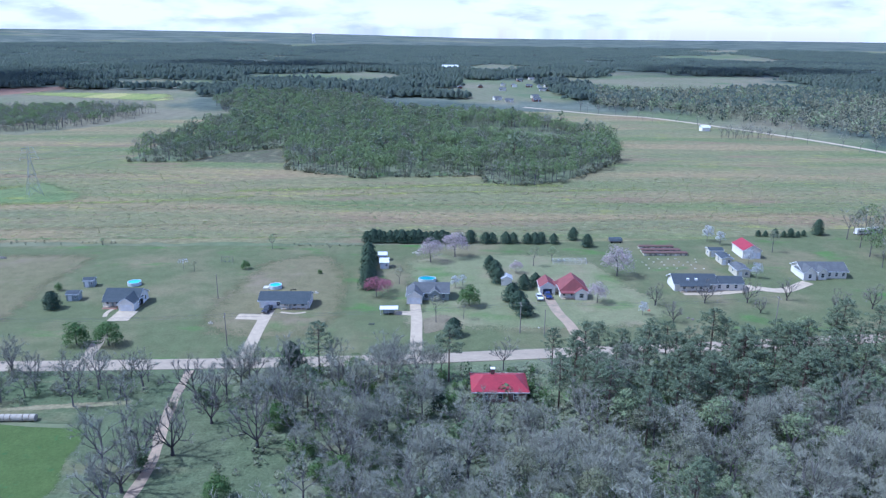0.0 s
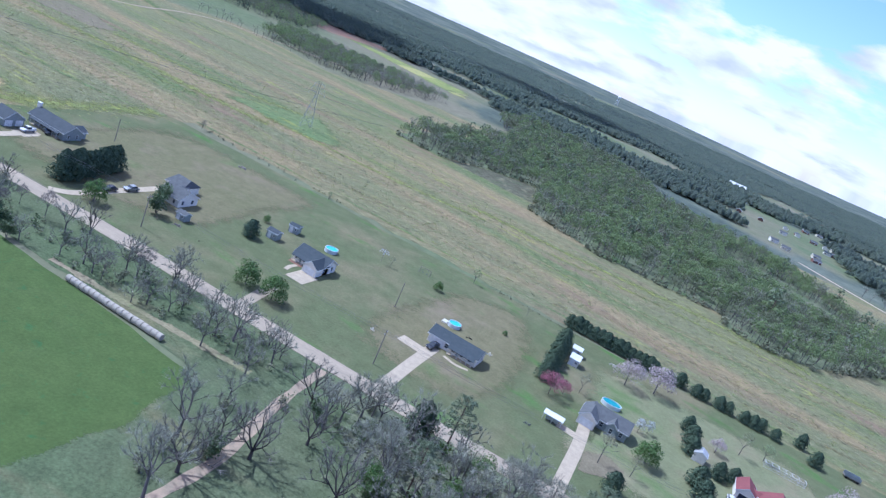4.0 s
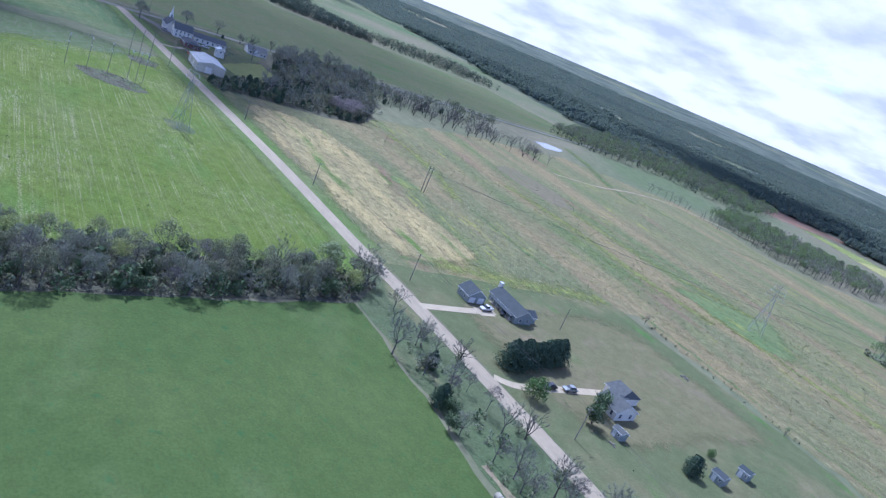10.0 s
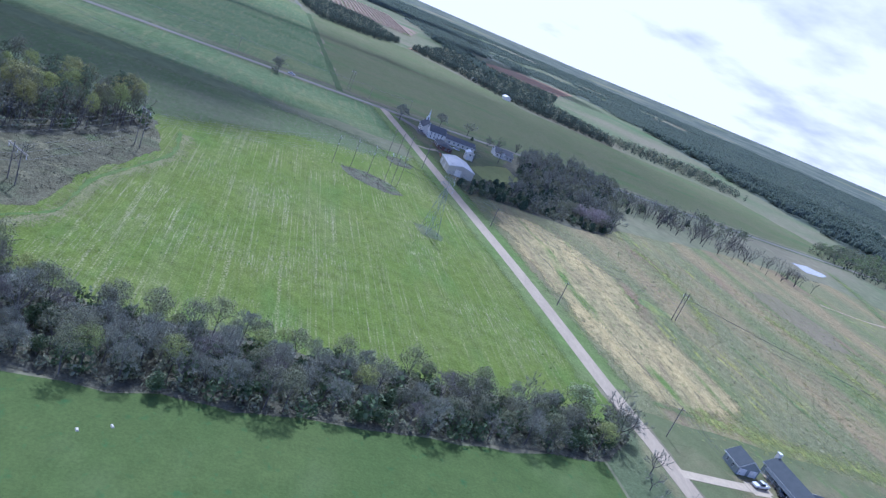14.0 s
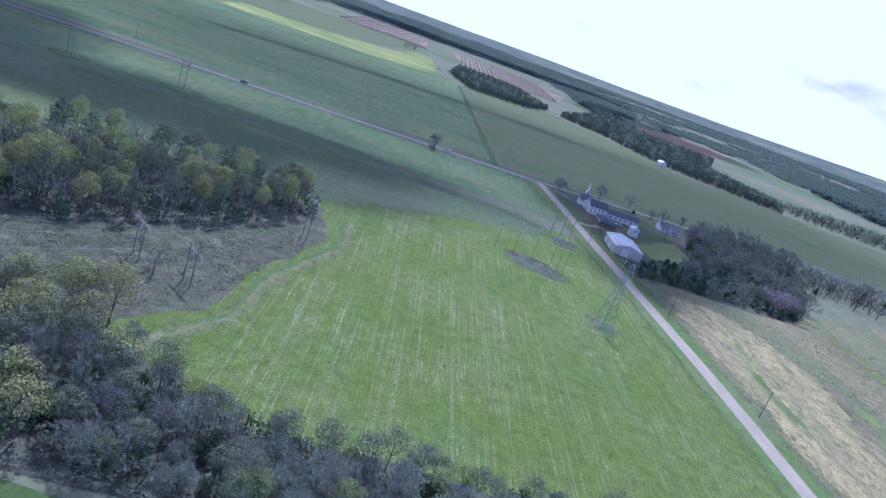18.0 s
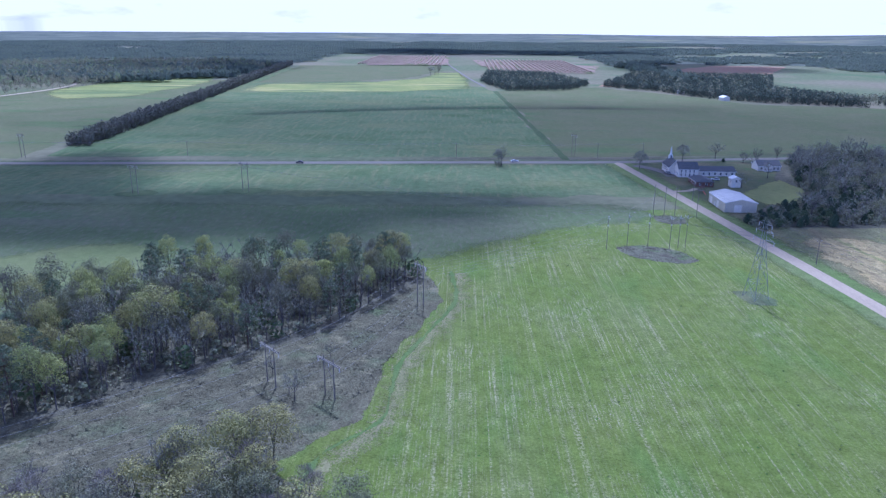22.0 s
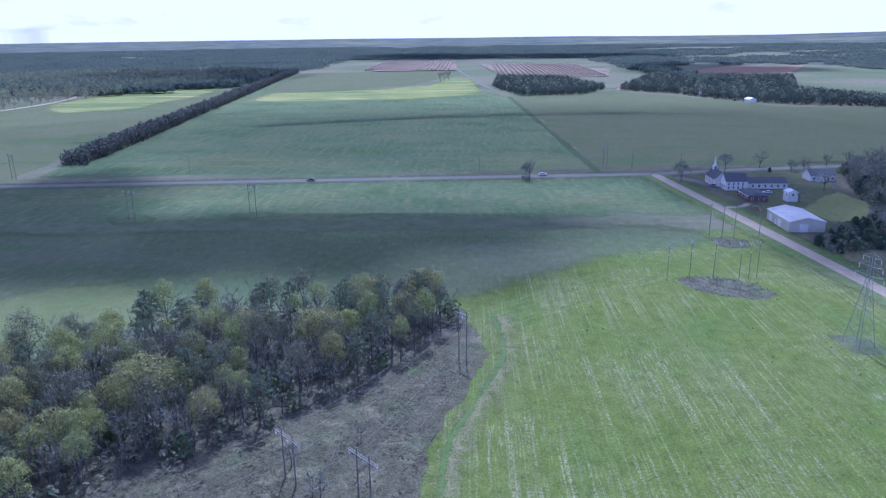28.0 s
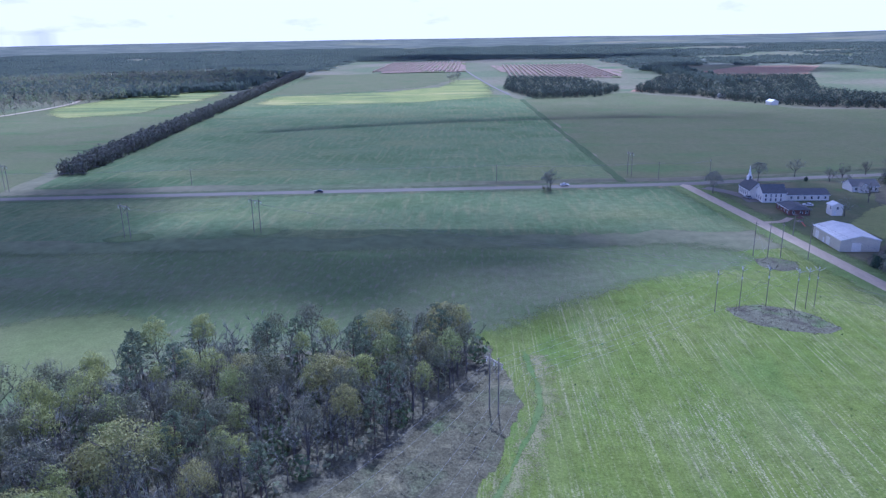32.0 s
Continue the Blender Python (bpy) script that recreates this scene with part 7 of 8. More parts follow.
def car(x, y, rz, paint, label, kind_="car"):
    """Body with bonnet, cabin, glazing, wheels and lamps."""
    e = thing(kind_, label, kind_, at(x, y, rz, rise(x, y) + 0.16))
    g = Geo()
    prof = [(-2.3, .45), (-2.3, .85), (-1.9, 1.0), (-.9, 1.05), (1.9, 1.0), (2.25, .9), (2.3, .45)]
    n = len(prof)
    for y_ in (-.88, .88):
        g.v += [(px, y_, pz) for px, pz in prof]
    for k in range(n):
        j = (k + 1) % n
        g.f.append((k, j, n + j, n + k)); g.m.append(0)
    g.f += [tuple(range(n))[::-1], tuple(range(n, 2 * n))]; g.m += [0, 0]
    part("body", g, paint, e)
    c = Geo()
    i0 = [(-1.0, 1.03), (-.35, 1.52), (1.2, 1.52), (1.75, 1.0)] if kind_ == "car" else [(-1.0, 1.03), (-.45, 1.72), (.55, 1.72), (.75, 1.0)]
    for y_, w in ((-.8, .12), (.8, -.12)):
        c.v += [(px, y_ + (w if pz > 1.2 else 0), pz) for px, pz in i0]
    c.f += [(0, 1, 5, 4), (2, 3, 7, 6), (0, 3, 2, 1), (4, 5, 6, 7)]; c.m += [0] * 4
    part("window_glass", c, M_GLASS, e)
    r = Geo(); r.box(i0[1][0] - .03, -.7, 1.50 if kind_ == "car" else 1.70, i0[2][0] + .03, .7, 1.57 if kind_ == "car" else 1.77, 0, .05)
    part("roof", r, paint, e)
    if kind_ != "car":
        b = Geo()
        b.box(.85, -.86, 1.0, 2.25, -.78, 1.22); b.box(.85, .78, 1.0, 2.25, .86, 1.22); b.box(2.2, -.86, 1.0, 2.28, .86, 1.22)
        part("truck_bed", b, paint, e)
    for wx in (-1.45, 1.45):
        for wy in (-.82, .82):
            t = Geo(); t.tube((wx, wy - .11, .34), (wx, wy + .11, .34), .34, .34, 14, 0, True)
            wh = part("wheel", t, M_RUBBER, e)
            h = Geo(); h.tube((wx, wy - .13, .34), (wx, wy + .13, .34), .19, .19, 10, 0, True)
            part("rim", h, M_STEEL, wh)
    for y_ in (-.62, .62):
        h = Geo(); h.box(-2.33, y_ - .18, .62, -2.28, y_ + .18, .78); part("headlight", h, M_PORCELAIN, e)
        h = Geo(); h.box(2.27, y_ - .16, .66, 2.32, y_ + .16, .82); part("tail_light", h, M_REDROOF, e)


car(-52.0, 195.0, 80, M_CARDARK, "dark pickup truck parked before a ranch house", "pickup_truck")
car(-190.6, 179.0, 95, M_CARWHITE, "white pickup truck before a garage", "pickup_truck")
car(-190.0, 185.0, 160, M_CARDARK, "dark car parked by a porch")
car(-150.4, 174.5, 92, M_CARDARK, "dark grey car on a driveway")
car(-149.6, 181.5, 88, M_CARGREY, "silver car on a driveway")
car(30.9, 206.8, 92, M_CARWHITE, "white car beside a red-roofed cottage")
car(33.8, 208.2, 95, M_CARBLUE, "blue car on the cottage's drive")
car(-524.0, -84.0, 94, M_CARDARK, "dark car on the highway")
car(-537.4, 46.0, -86, M_CARWHITE, "white car on the highway")
car(-506, 131, 20, M_CARGREY, "silver car in the church car park")
car(-489, 152.5, 70, M_CARWHITE, "white van beside a brick building")

# ---------------------------------------------------------------- church and farm buildings
e = thing("church", "white timber church with grey roof and tall steeple", "church")
gable_mass(e, -522.0, 135.5, -507.0, 145.0, 4.2, 40, "x", M_WHITE, M_GREYROOF, 0.4)
gable_mass(e, -508.0, 139.5, -498.5, 153.5, 4.8, 36, "y", M_WHITE, M_GREYROOF, 0.4)
for x in (-520, -517.4, -514.8, -512.2, -509.6):
    wall_window(e, 0.9, 2.2, side(x, 135.48, 1.2, "s"))
for y in (141.5, 144.5, 147.5, 150.5):
    wall_window(e, 0.9, 1.3, side(-498.48, y, 0.9, "e"))
    wall_window(e, 0.9, 1.3, side(-498.48, y, 3.0, "e"))
for x in (-506, -503, -500.5):
    wall_window(e, 0.9, 1.5, side(x, 139.48, 1.2, "s"))
panel_door(e, 1.8, 2.6, side(-522.02, 140.2, 0.1, "w"), M_TRIM)
st = Geo(); st.box(-520.6, 139.0, 6.0, -518.2, 141.5, 9.6); st.box(-520.1, 139.5, 9.6, -518.7, 141.0, 11.0, 0, .1)
sp = part("steeple", st, M_TRIM, e)
g = Geo(); g.tube((-519.4, 140.25, 11.0), (-519.4, 140.25, 15.0), .75, .05, 8, 0, True); part("spire", g, M_TRIM, sp)
for x, y in ((-520.62, 140.25), (-518.18, 140.25)):
    g = Geo(); g.box(x - .02, y - .5, 7.8, x + .02, y + .5, 9.6); part("louvre", g, M_GREYROOF, sp)
settle(e, (-522, 135.5, -498.5, 153.5), (-520, 131.5, -497, 145.5), 0.95)
e = thing("church_hall", "long white church hall with grey roof", "hall")
gable_mass(e, -514.0, 156.0, -503.5, 178.0, 3.0, 22, "y", M_WHITE, M_GREYROOF, 0.5)
for y in (158.5, 162, 165.5, 169, 172.5, 176):
    wall_window(e, 1.0, 1.3, side(-503.48, y, 0.95, "e"))
settle(e, (-514, 156, -503.5, 178), (-512, 147.5, -501, 167.5), 0.92)
e = thing("brick_hall", "low red brick building with a brown-grey roof", "building")
gable_mass(e, -489.0, 139.5, -475.0, 149.0, 2.8, 16, "x", M_BRICK, M_GREYROOF, 0.5, 0, 3.0)
for x in (-487, -483.5, -480, -477):
    wall_window(e, 1.0, 1.3, side(x, 139.48, 0.9, "s"))
for y in (141.5, 145, 147.5):
    wall_window(e, 1.0, 1.3, side(-474.98, y, 0.9, "e"))
settle(e, (-489, 139.5, -475, 149), (-486.5, 137, -472, 146), 0.95)
e = thing("outbuilding", "tall narrow white outbuilding", "outbuilding")
gable_mass(e, -479.0, 156.5, -473.5, 161.5, 4.8, 25, "x", M_WHITE, M_WHITEROOF, 0.3)
wall_window(e, 0.9, 1.2, side(-475, 156.48, 3.0, "s")); wall_window(e, 0.9, 1.2, side(-473.48, 159, 3.0, "e")); panel_door(e, 1.0, 2.0, side(-473.48, 158, 0.05, "e"), M_TRIM)
settle(e, (-479, 156.5, -473.5, 161.5), (-476.5, 155, -471.5, 159.8), 0.95)
e = thing("metal_barn", "large cream metal barn with a pale galvanised roof", "barn")
gable_mass(e, -441.0, 137.0, -416.5, 154.0, 4.6, 12, "x", M_CREAM, M_BARNROOF, 0.3)
for k in range(13):
    g = Geo(); x = -441.2 + k * 2.06
    g.box(x - .03, 136.75, 4.85, x + .03, 137.0, 4.95)
    part("rib", g, M_BARNROOF, e)
for x in (-437, -427):
    panel_door(e, 3.2, 3.4, side(x, 136.98, 0.05, "s"), M_WHITE, "roller_door")
panel_door(e, 1.0, 2.1, side(-431, 136.98, 0.05, "s"), M_TRIM)
panel_door(e, 4.0, 3.6, side(-416.48, 144, 0.05, "e"), M_WHITE, "roller_door")
settle(e, (-441, 137, -416.5, 154), (-440, 133.2, -417.8, 147.6), 0.95)
e = thing("house", "white house with a dark roof behind the church hall", "house")
gable_mass(e, -537.0, 195.0, -527.0, 209.0, 3.0, 30, "y", M_WHITE, M_GREYROOF, 0.4)
gable_mass(e, -531.0, 198.0, -525.0, 203.0, 3.0, 34, "x", M_WHITE, M_GREYROOF, 0.3)
for y in (197, 205, 207.5):
    wall_window(e, 1.0, 1.3, side(-526.98, y, 0.95, "e"))
settle(e, (-537, 195, -525, 209), (-529, 187, -517, 200), 0.95)
for x, y, w, d, h in ((-945, 312, 11, 8, 3.5), (-1028, 286, 10, 7, 3), (224, 612, 7, 6, 3), (16, 1600, 34, 16, 5)):
    e = thing("farm_building", "small white farm building far across the fields", "farm building", at(x, y, 8, rise(x, y)), "far farm buildings")
    gable_mass(e, -w / 2, -d / 2, w / 2, d / 2, h, 26, "x", M_WHITE, M_WHITEROOF, 0.4)
    panel_door(e, w * .2, h * .7, side(0, -d / 2 - .02, 0, "s"), M_TRIM)
rs = random.Random(3)
for k in range(22):
    x, y = 40 + rs.uniform(-20, 130), 940 + rs.uniform(-90, 330)
    e = thing("village_house", "small pale house of a far village", "house", at(x, y, rs.choice((0, 90, 20)), rise(x, y)), "far village")
    gable_mass(e, -4.6, -3.2, 4.6, 3.2, 2.7, 30, "x", rs.choice((M_WHITE, M_CREAM, M_BRICK, M_BRICK)), rs.choice((M_GREYROOF, M_SLATE, M_GREYROOF)), 0.4)
    wall_window(e, 1.2, 1.3, side(-2.5, -3.22, 1, "s")); panel_door(e, 1.0, 2.1, side(1.5, -3.22, 0.05, "s"), M_TRIM)

# water tower on the skyline
e = thing("water_tower", "pale water tower on the skyline", "water tower", at(-640, 3700, 0, rise(-640, 3700)))
for k in range(6):
    a = k * math.pi / 3
    g = Geo(); g.tube((7 * math.cos(a), 7 * math.sin(a), 0), (5 * math.cos(a), 5 * math.sin(a), 34), .5, .4, 6); part("leg", g, M_TRIM, e)
g = Geo(); g.tube((0, 0, 33), (0, 0, 36), 4, 8, 18); g.tube((0, 0, 36), (0, 0, 41), 8, 8, 18); g.tube((0, 0, 41), (0, 0, 45), 8, 1, 18, 0, True); part("tank", g, M_TRIM, e)

# brown pens and pale markers behind the long house
for k, y in enumerate((254.5, 258.5, 263.0)):
    e = thing("animal_pen", "long low pen with a brown roof", "pen", at(84.5 - k * .6, y, 1), "row of pens")
    w = 16.5 - k * 1.6
    g = Geo(); g.box(-w / 2, -1.0, 0, w / 2, 1.0, 1.0); part("body", g, M_CREAM, e)
    g = Geo(); g.box(-w / 2 - .2, -1.25, 1.0, w / 2 + .2, 1.25, 1.22, 0, .05); part("roof", g, M_BROWN, e)
    for j in range(9):
        g = Geo(); x = -w / 2 + .6 + j * (w - 1.2) / 8
        g.box(x - .45, -1.06, .12, x + .45, -1.0, .85); part("hatch", g, M_POLE if j % 3 else M_WHITE, e)
g = Geo(); g.box(-.32, -.2, 0, .32, .2, .25, 0, .04)
mk = tagged(new("feed_tray", g.mesh("feed_tray", [M_CREAM])), "pale tray set out on the lawn", "tray", "trays on the lawn")
mk.matrix_world = at(74, 238)
for j in range(4):
    for i in range(7):
        if (i + j * 3) % 5 != 4 and (i, j) != (0, 0):
            copy_thing(mk, at(74 + i * 3.3 + rs.uniform(-.5, .5), 238 + j * 3.8 + rs.uniform(-.5, .5), rs.uniform(-20, 20)))
e = thing("farm_wagon", "dark flat farm wagon at the meadow's edge", "wagon", at(69.5, 271.0, 4))
g = Geo(); g.box(-2.6, -1.2, .7, 2.6, 1.2, .95); part("deck", g, M_POLE, e)
for k in range(3):
    g = Geo(); g.box(-2.5, -1.2 + k * 1.1, .95, 2.5, -1.1 + k * 1.1, 1.9); part("rack", g, M_GREYWALL, e)
for x in (-1.8, 1.8):
    for y in (-1.1, 1.1):
        g = Geo(); g.tube((x, y - .1, .4), (x, y + .1, .4), .4, .4, 10, 0, True); part("wheel", g, M_RUBBER, e)
for x, y, lab in ((176, 285, "white boat trailer by the trees"), (182, 287, "pale camper by the trees")):
    e = thing("camper", lab, "camper", at(x, y, 10))
    g = Geo(); g.box(-3, -1.1, .5, 3, 1.1, 2.6, 0, .25); part("body", g, M_WHITE, e)
    for wx in (-.8, .8):
        g = Geo(); g.tube((wx, -1.15, .35), (wx, 1.15, .35), .35, .35, 10, 0, True); part("wheel", g, M_RUBBER, e)
    g = Geo(); g.box(-2, -1.13, 1.3, 1.5, -1.0, 1.9); part("window", g, M_GLASS, e)
e = thing("chicken_run", "low white-framed run with wire sides", "pen", at(46.5, 243.5, 2))
for k in range(7):
    g = Geo(); x = -6 + k * 2
    g.tube((x, -1.2, 0), (x, -1.2, 1.6), .05, .05, 4); g.tube((x, 1.2, 0), (x, 1.2, 1.6), .05, .05, 4); g.tube((x, -1.2, 1.6), (x, 1.2, 1.6), .05, .05, 4)
    part("hoop", g, M_TRIM, e)
for y in (-1.2, 1.2):
    for z in (.15, .85, 1.55):
        g = Geo(); g.tube((-6, y, z), (6, y, z), .035, .035, 4); part("rail", g, M_TRIM, e)
e = thing("playset", "timber swing set with a slide", "swing set", at(-104 + 42.5 - 16, 242, 0))
for s in (-2, 2):
    for y in (-1, 1):
        g = Geo(); g.tube((s, y, 0), (s, 0, 2.2), .06, .05, 5); part("leg", g, M_POLE, e)
g = Geo(); g.tube((-2, 0, 2.2), (2, 0, 2.2), .06, .06, 5); part("beam", g, M_POLE, e)
for s in (-.8, .8):
    g = Geo(); g.box(s - .25, -.12, .5, s + .25, .12, .56); g.tube((s - .2, 0, .56), (s - .2, 0, 2.2), .015, .015, 3); g.tube((s + .2, 0, .56), (s + .2, 0, 2.2), .015, .015, 3); part("swing", g, M_CARBLUE, e)
e = thing("playset", "timber playset with a dark roof by the church", "swing set", at(-457, 135, 20))
g = Geo(); g.box(-1.2, -1.2, 1.4, 1.2, 1.2, 1.55); part("deck", g, M_POLE, e)
for x in (-1.1, 1.1):
    for y in (-1.1, 1.1):
        g = Geo(); g.tube((x, y, 0), (x, y, 2.9), .08, .08, 5); part("post", g, M_POLE, e)
g = Geo(); g.tube((0, 0, 2.9), (0, 0, 3.9), 1.7, .05, 4, 0, True); part("roof", g, M_BROWN, e)
g = Geo(); g.quad((1.2, -.3, 1.5), (1.2, .3, 1.5), (3.6, .3, .1), (3.6, -.3, .1)); part("slide", g, M_ORANGE, e)

# small lawn things
for x, y, nm, lab, m_, s in ((-128, 178, "trash_heap", "small dark heap in the grass", M_POLE, 1.0), (-118.5, 177, "fire_pit", "dark metal fire pit in the grass", M_RUBBER, .6), (-160, 245, "brush_pile", "low grey brush pile in the paddock", M_POLE, 1.6), (-20, 186, "stone_ring", "small ring of grey stones on the lawn", M_GREYROOF, .8), (27.5, 183.5, "well_house", "small white well cover", M_WHITE, .9), (61, 198, "tarp", "faded orange tarp on the grass", M_ORANGE, 1.8), (73.5, 191, "brush_pile", "dark brush pile under a pecan tree", M_POLE, 1.0), (-66, 186, "log_pile", "pale felled log in the grass", M_CREAM, .8), (-48, 213.5, "garden_bench", "dark garden bench and pots behind a ranch house", M_RUBBER, .9), (-40, 211, "garden_bed", "ring of pale stones and bare soil", M_CREAM, 1.0), (-10, 255, "sand_pile", "small pale sand pile at the lawn's edge", M_CREAM, 1.2)):
    r2 = random.Random(int(x * 7 + y))
    ob = thing(nm, lab, nm.replace("_", " "), at(x, y, 0, .06))
    for _ in range(1 if nm in ("fire_pit", "well_house", "tarp") else 9):
        g = Geo()
        px, py, q = r2.uniform(-s, s), r2.uniform(-s, s) * .7, r2.uniform(.2, .5) * s
        g.box(px - q * .6, py - q * .5, 0, px + q * .6, py + q * .5, q * r2.uniform(.5, 1.1), 0, q * .18)
        part({"tarp": "sheet", "well_house": "cover", "fire_pit": "bowl"}.get(nm, "stone" if "stone" in lab else "piece"), g, m_, ob)

# gourd rack for birds
e = thing("gourd_rack", "bird rack with white gourds hung on a thin pole", "bird house", at(-89.5, 231.5))
g = Geo(); g.tube((0, 0, -.2), (0, 0, 4.8), .06, .05, 6, 0, True); part("pole", g, M_POLE, e)
for z, L in ((4.0, 1.5), (4.7, 1.2)):
    for a_ in range(2):
        c_, s_ = math.cos(a_ * 1.57 + .3) * L, math.sin(a_ * 1.57 + .3) * L
        g = Geo(); g.tube((-c_, -s_, z), (c_, s_, z), .03, .03, 4); part("arm", g, M_STEEL, e)
        for f in (-1, -.55, .55, 1):
            g = Geo(); g.tube((c_ * f, s_ * f, z - .12), (c_ * f, s_ * f, z - .3), .05, .17, 8); g.tube((c_ * f, s_ * f, z - .3), (c_ * f, s_ * f, z - .55), .17, .08, 8, 0, True); part("gourd", g, M_TRIM, e)

# round bales in a row along the pasture
g = Geo()
n = 20
for k in range(n):
    a, b = 2 * math.pi * k / n, 2 * math.pi * (k + 1) / n
    for x0, r0, x1, r1 in ((-.62, .70, -.56, .76), (-.56, .76, .56, .76), (.56, .76, .62, .70)):
        g.quad((x0, r0 * math.cos(a), .74 + r0 * math.sin(a)), (x1, r1 * math.cos(a), .74 + r1 * math.sin(a)), (x1, r1 * math.cos(b), .74 + r1 * math.sin(b)), (x0, r0 * math.cos(b), .74 + r0 * math.sin(b)))
for x, s in ((-.62, 1), (.62, -1)):
    i = len(g.v)
    g.v += [(x, .70 * math.cos(2 * math.pi * k / n), .74 + .70 * math.sin(2 * math.pi * k / n)) for k in range(n)]
    g.f.append(tuple(range(i, i + n)) if s < 0 else tuple(range(i, i + n))[::-1]); g.m.append(0)
bale = tagged(new("hay_bale", g.mesh("hay_bale", [M_HAYBALE], True)), "round weathered hay bale in a long row", "hay bale", "row of hay bales")
bale.matrix_world = at(-112.6, 131.2, 1.5)
for k in range(1, 20):
    copy_thing(bale, at(-112.6 + k * 1.315, 131.2 + k * .045 + rs.uniform(-.06, .06), rs.uniform(-3, 5)))
for x, y in ((-160.5, 29), (-158, 24.5), (-112, 47), (-100, 30)):
    g = Geo(); g.box(-.4, -.25, 0, .4, .25, .2, 0, .1)
    ob = tagged(new("limestone_rock", g.mesh("limestone_rock", [M_CREAM])), "pale rock lying in the pasture", "rock"); ob.matrix_world = at(x, y, rs.uniform(0, 90), .05)

# ---------------------------------------------------------------- poles, towers and wires
TOPS = {}


def utility_pole(key, x, y, h=9.5, arm=True, rz=0.0):
    e = thing("utility_pole", "weathered timber utility pole" + (" with a crossarm" if arm else ""), "utility pole", at(x, y, rz), "utility poles")
    g = Geo(); g.tube((0, 0, -.3), (0, 0, h), .16, .10, 8, 0, True); part("pole", g, M_POLE, e)
    if arm:
        g = Geo(); g.box(-.06, -1.1, h - .9, .06, 1.1, h - .76); a = part("crossarm", g, M_POLE, e)
        for y_ in (-1, 0.3, 1):
            i = Geo(); i.ring(0, y_, h - .76, h - .55, .06, .04, 8); part("insulator", i, M_PORCELAIN, a)
    TOPS[key] = Vector((x, y, h - .6))


for k, (x, y) in enumerate(((-440, 125.5), (-344, 140.5), (-275, 149.5), (-204, 157.5), (-130, 167), (-57, 170.5), (22, 180), (96, 186))):
    utility_pole("r%d" % k, x, y, 9.5, True, 8)
for key, x, y in (("s1", -51, 149), ("s2", 28.5, 178), ("s3", -70, 206), ("s4", -184, 206)):
    utility_pole(key, x, y, 8.0, False)
for k, (x, y) in enumerate(((-538, -330), (-545, -160), (-551, 10), (-556, 100), (-562, 130))):
    utility_pole("h%d" % k, x, y, 9.5, True, 94)


def wire(points, sag, name="power_line"):
    g, line = Geo(), [points[0]]
    for a, b in zip(points, points[1:]):
        for k in range(1, 11):
            t = k / 10
            line.append(a.lerp(b, t) - Vector((0, 0, sag * 4 * t * (1 - t))))
    g.rope(line, .02)
    return tagged(new(name, g.mesh(name, [M_WIRE])), "thin sagging overhead power line", "power line", "power lines")


for off in (-1, .3, 1):
    wire([TOPS["r%d" % k] + Vector((0, off, 0)) for k in range(8)], 0.9)
    wire([TOPS["h%d" % k] + Vector((off, 0, 0)) for k in range(5)], 1.0)


def h_frame(key, x, y, h, rz, gap=4.2, arm=7.5):
    """Two poles, a heavy white crossarm with strings of insulators, and cross braces."""
    e = thing("h_frame_pylon", "timber H-frame power pylon with a pale crossarm", "pylon", at(x, y, rz), "H-frame pylons")
    for s in (-gap / 2, gap / 2):
        g = Geo(); g.tube((s, 0, -.3), (s, 0, h), .17, .11, 8, 0, True); part("pole", g, M_POLE, e)
    g = Geo()  # two rails tied by rungs
    for y_ in (-.24, .24):
        g.box(-arm / 2, y_ - .06, h - 1.3, arm / 2, y_ + .06, h - 1.08, 0, .01)
    n_ = int(arm / .55)
    for k in range(n_ + 1):
        x_ = -arm / 2 + .05 + (arm - .1) * k / n_
        g.box(x_ - .05, -.2, h - 1.26, x_ + .05, .2, h - 1.14)
    a = part("crossarm", g, M_ARM, e)
    for s in (-arm / 2 + .2, 0, arm / 2 - .2):
        i = Geo()
        for k in range(5):
            i.ring(s, 0, h - 1.5 - k * .2, h - 1.4 - k * .2, .12, .10, 8)
        part("insulator", i, M_PORCELAIN, a)
    for s in (-1, 1):
        g = Geo(); g.tube((s * gap / 2, 0, h - 1.6), (-s * gap / 2, 0, h - 5.2), .07, .07, 4); part("brace", g, M_POLE, e)
    c, s_ = math.cos(radians(rz)), math.sin(radians(rz))
    TOPS[key] = [Vector((x + q * c, y + q * s_, h - 2.4)) for q in (-arm / 2 + .2, 0, arm / 2 - .2)]


h_frame("a1", -247, -29.0, 10.6, 45, 3.7, 8.4)
h_frame("a0", -190, -95, 11, 40)
h_frame("b1", -241.6, -14.4, 10.0, 46, 3.6, 8.4)
h_frame("b0", -183, -78, 11, 40)
h_frame("a2", -299, 2.5, 13.5, 40, 3.0, 5.5)
h_frame("p1", -299.5, 212.5, 13, 70, 1.5, 2.6)
h_frame("c1", -143, 488, 15, 30)
h_frame("c2", -60, 560, 15, 30)
h_frame("c3", 10, 640, 15, 30)
h_frame("f1", -447, -94, 15, 60)
h_frame("f2", -438, -146, 15, 60)
h_frame("g1", -532, -258, 15, 60)
h_frame("g2", -566, 86, 14, 20)
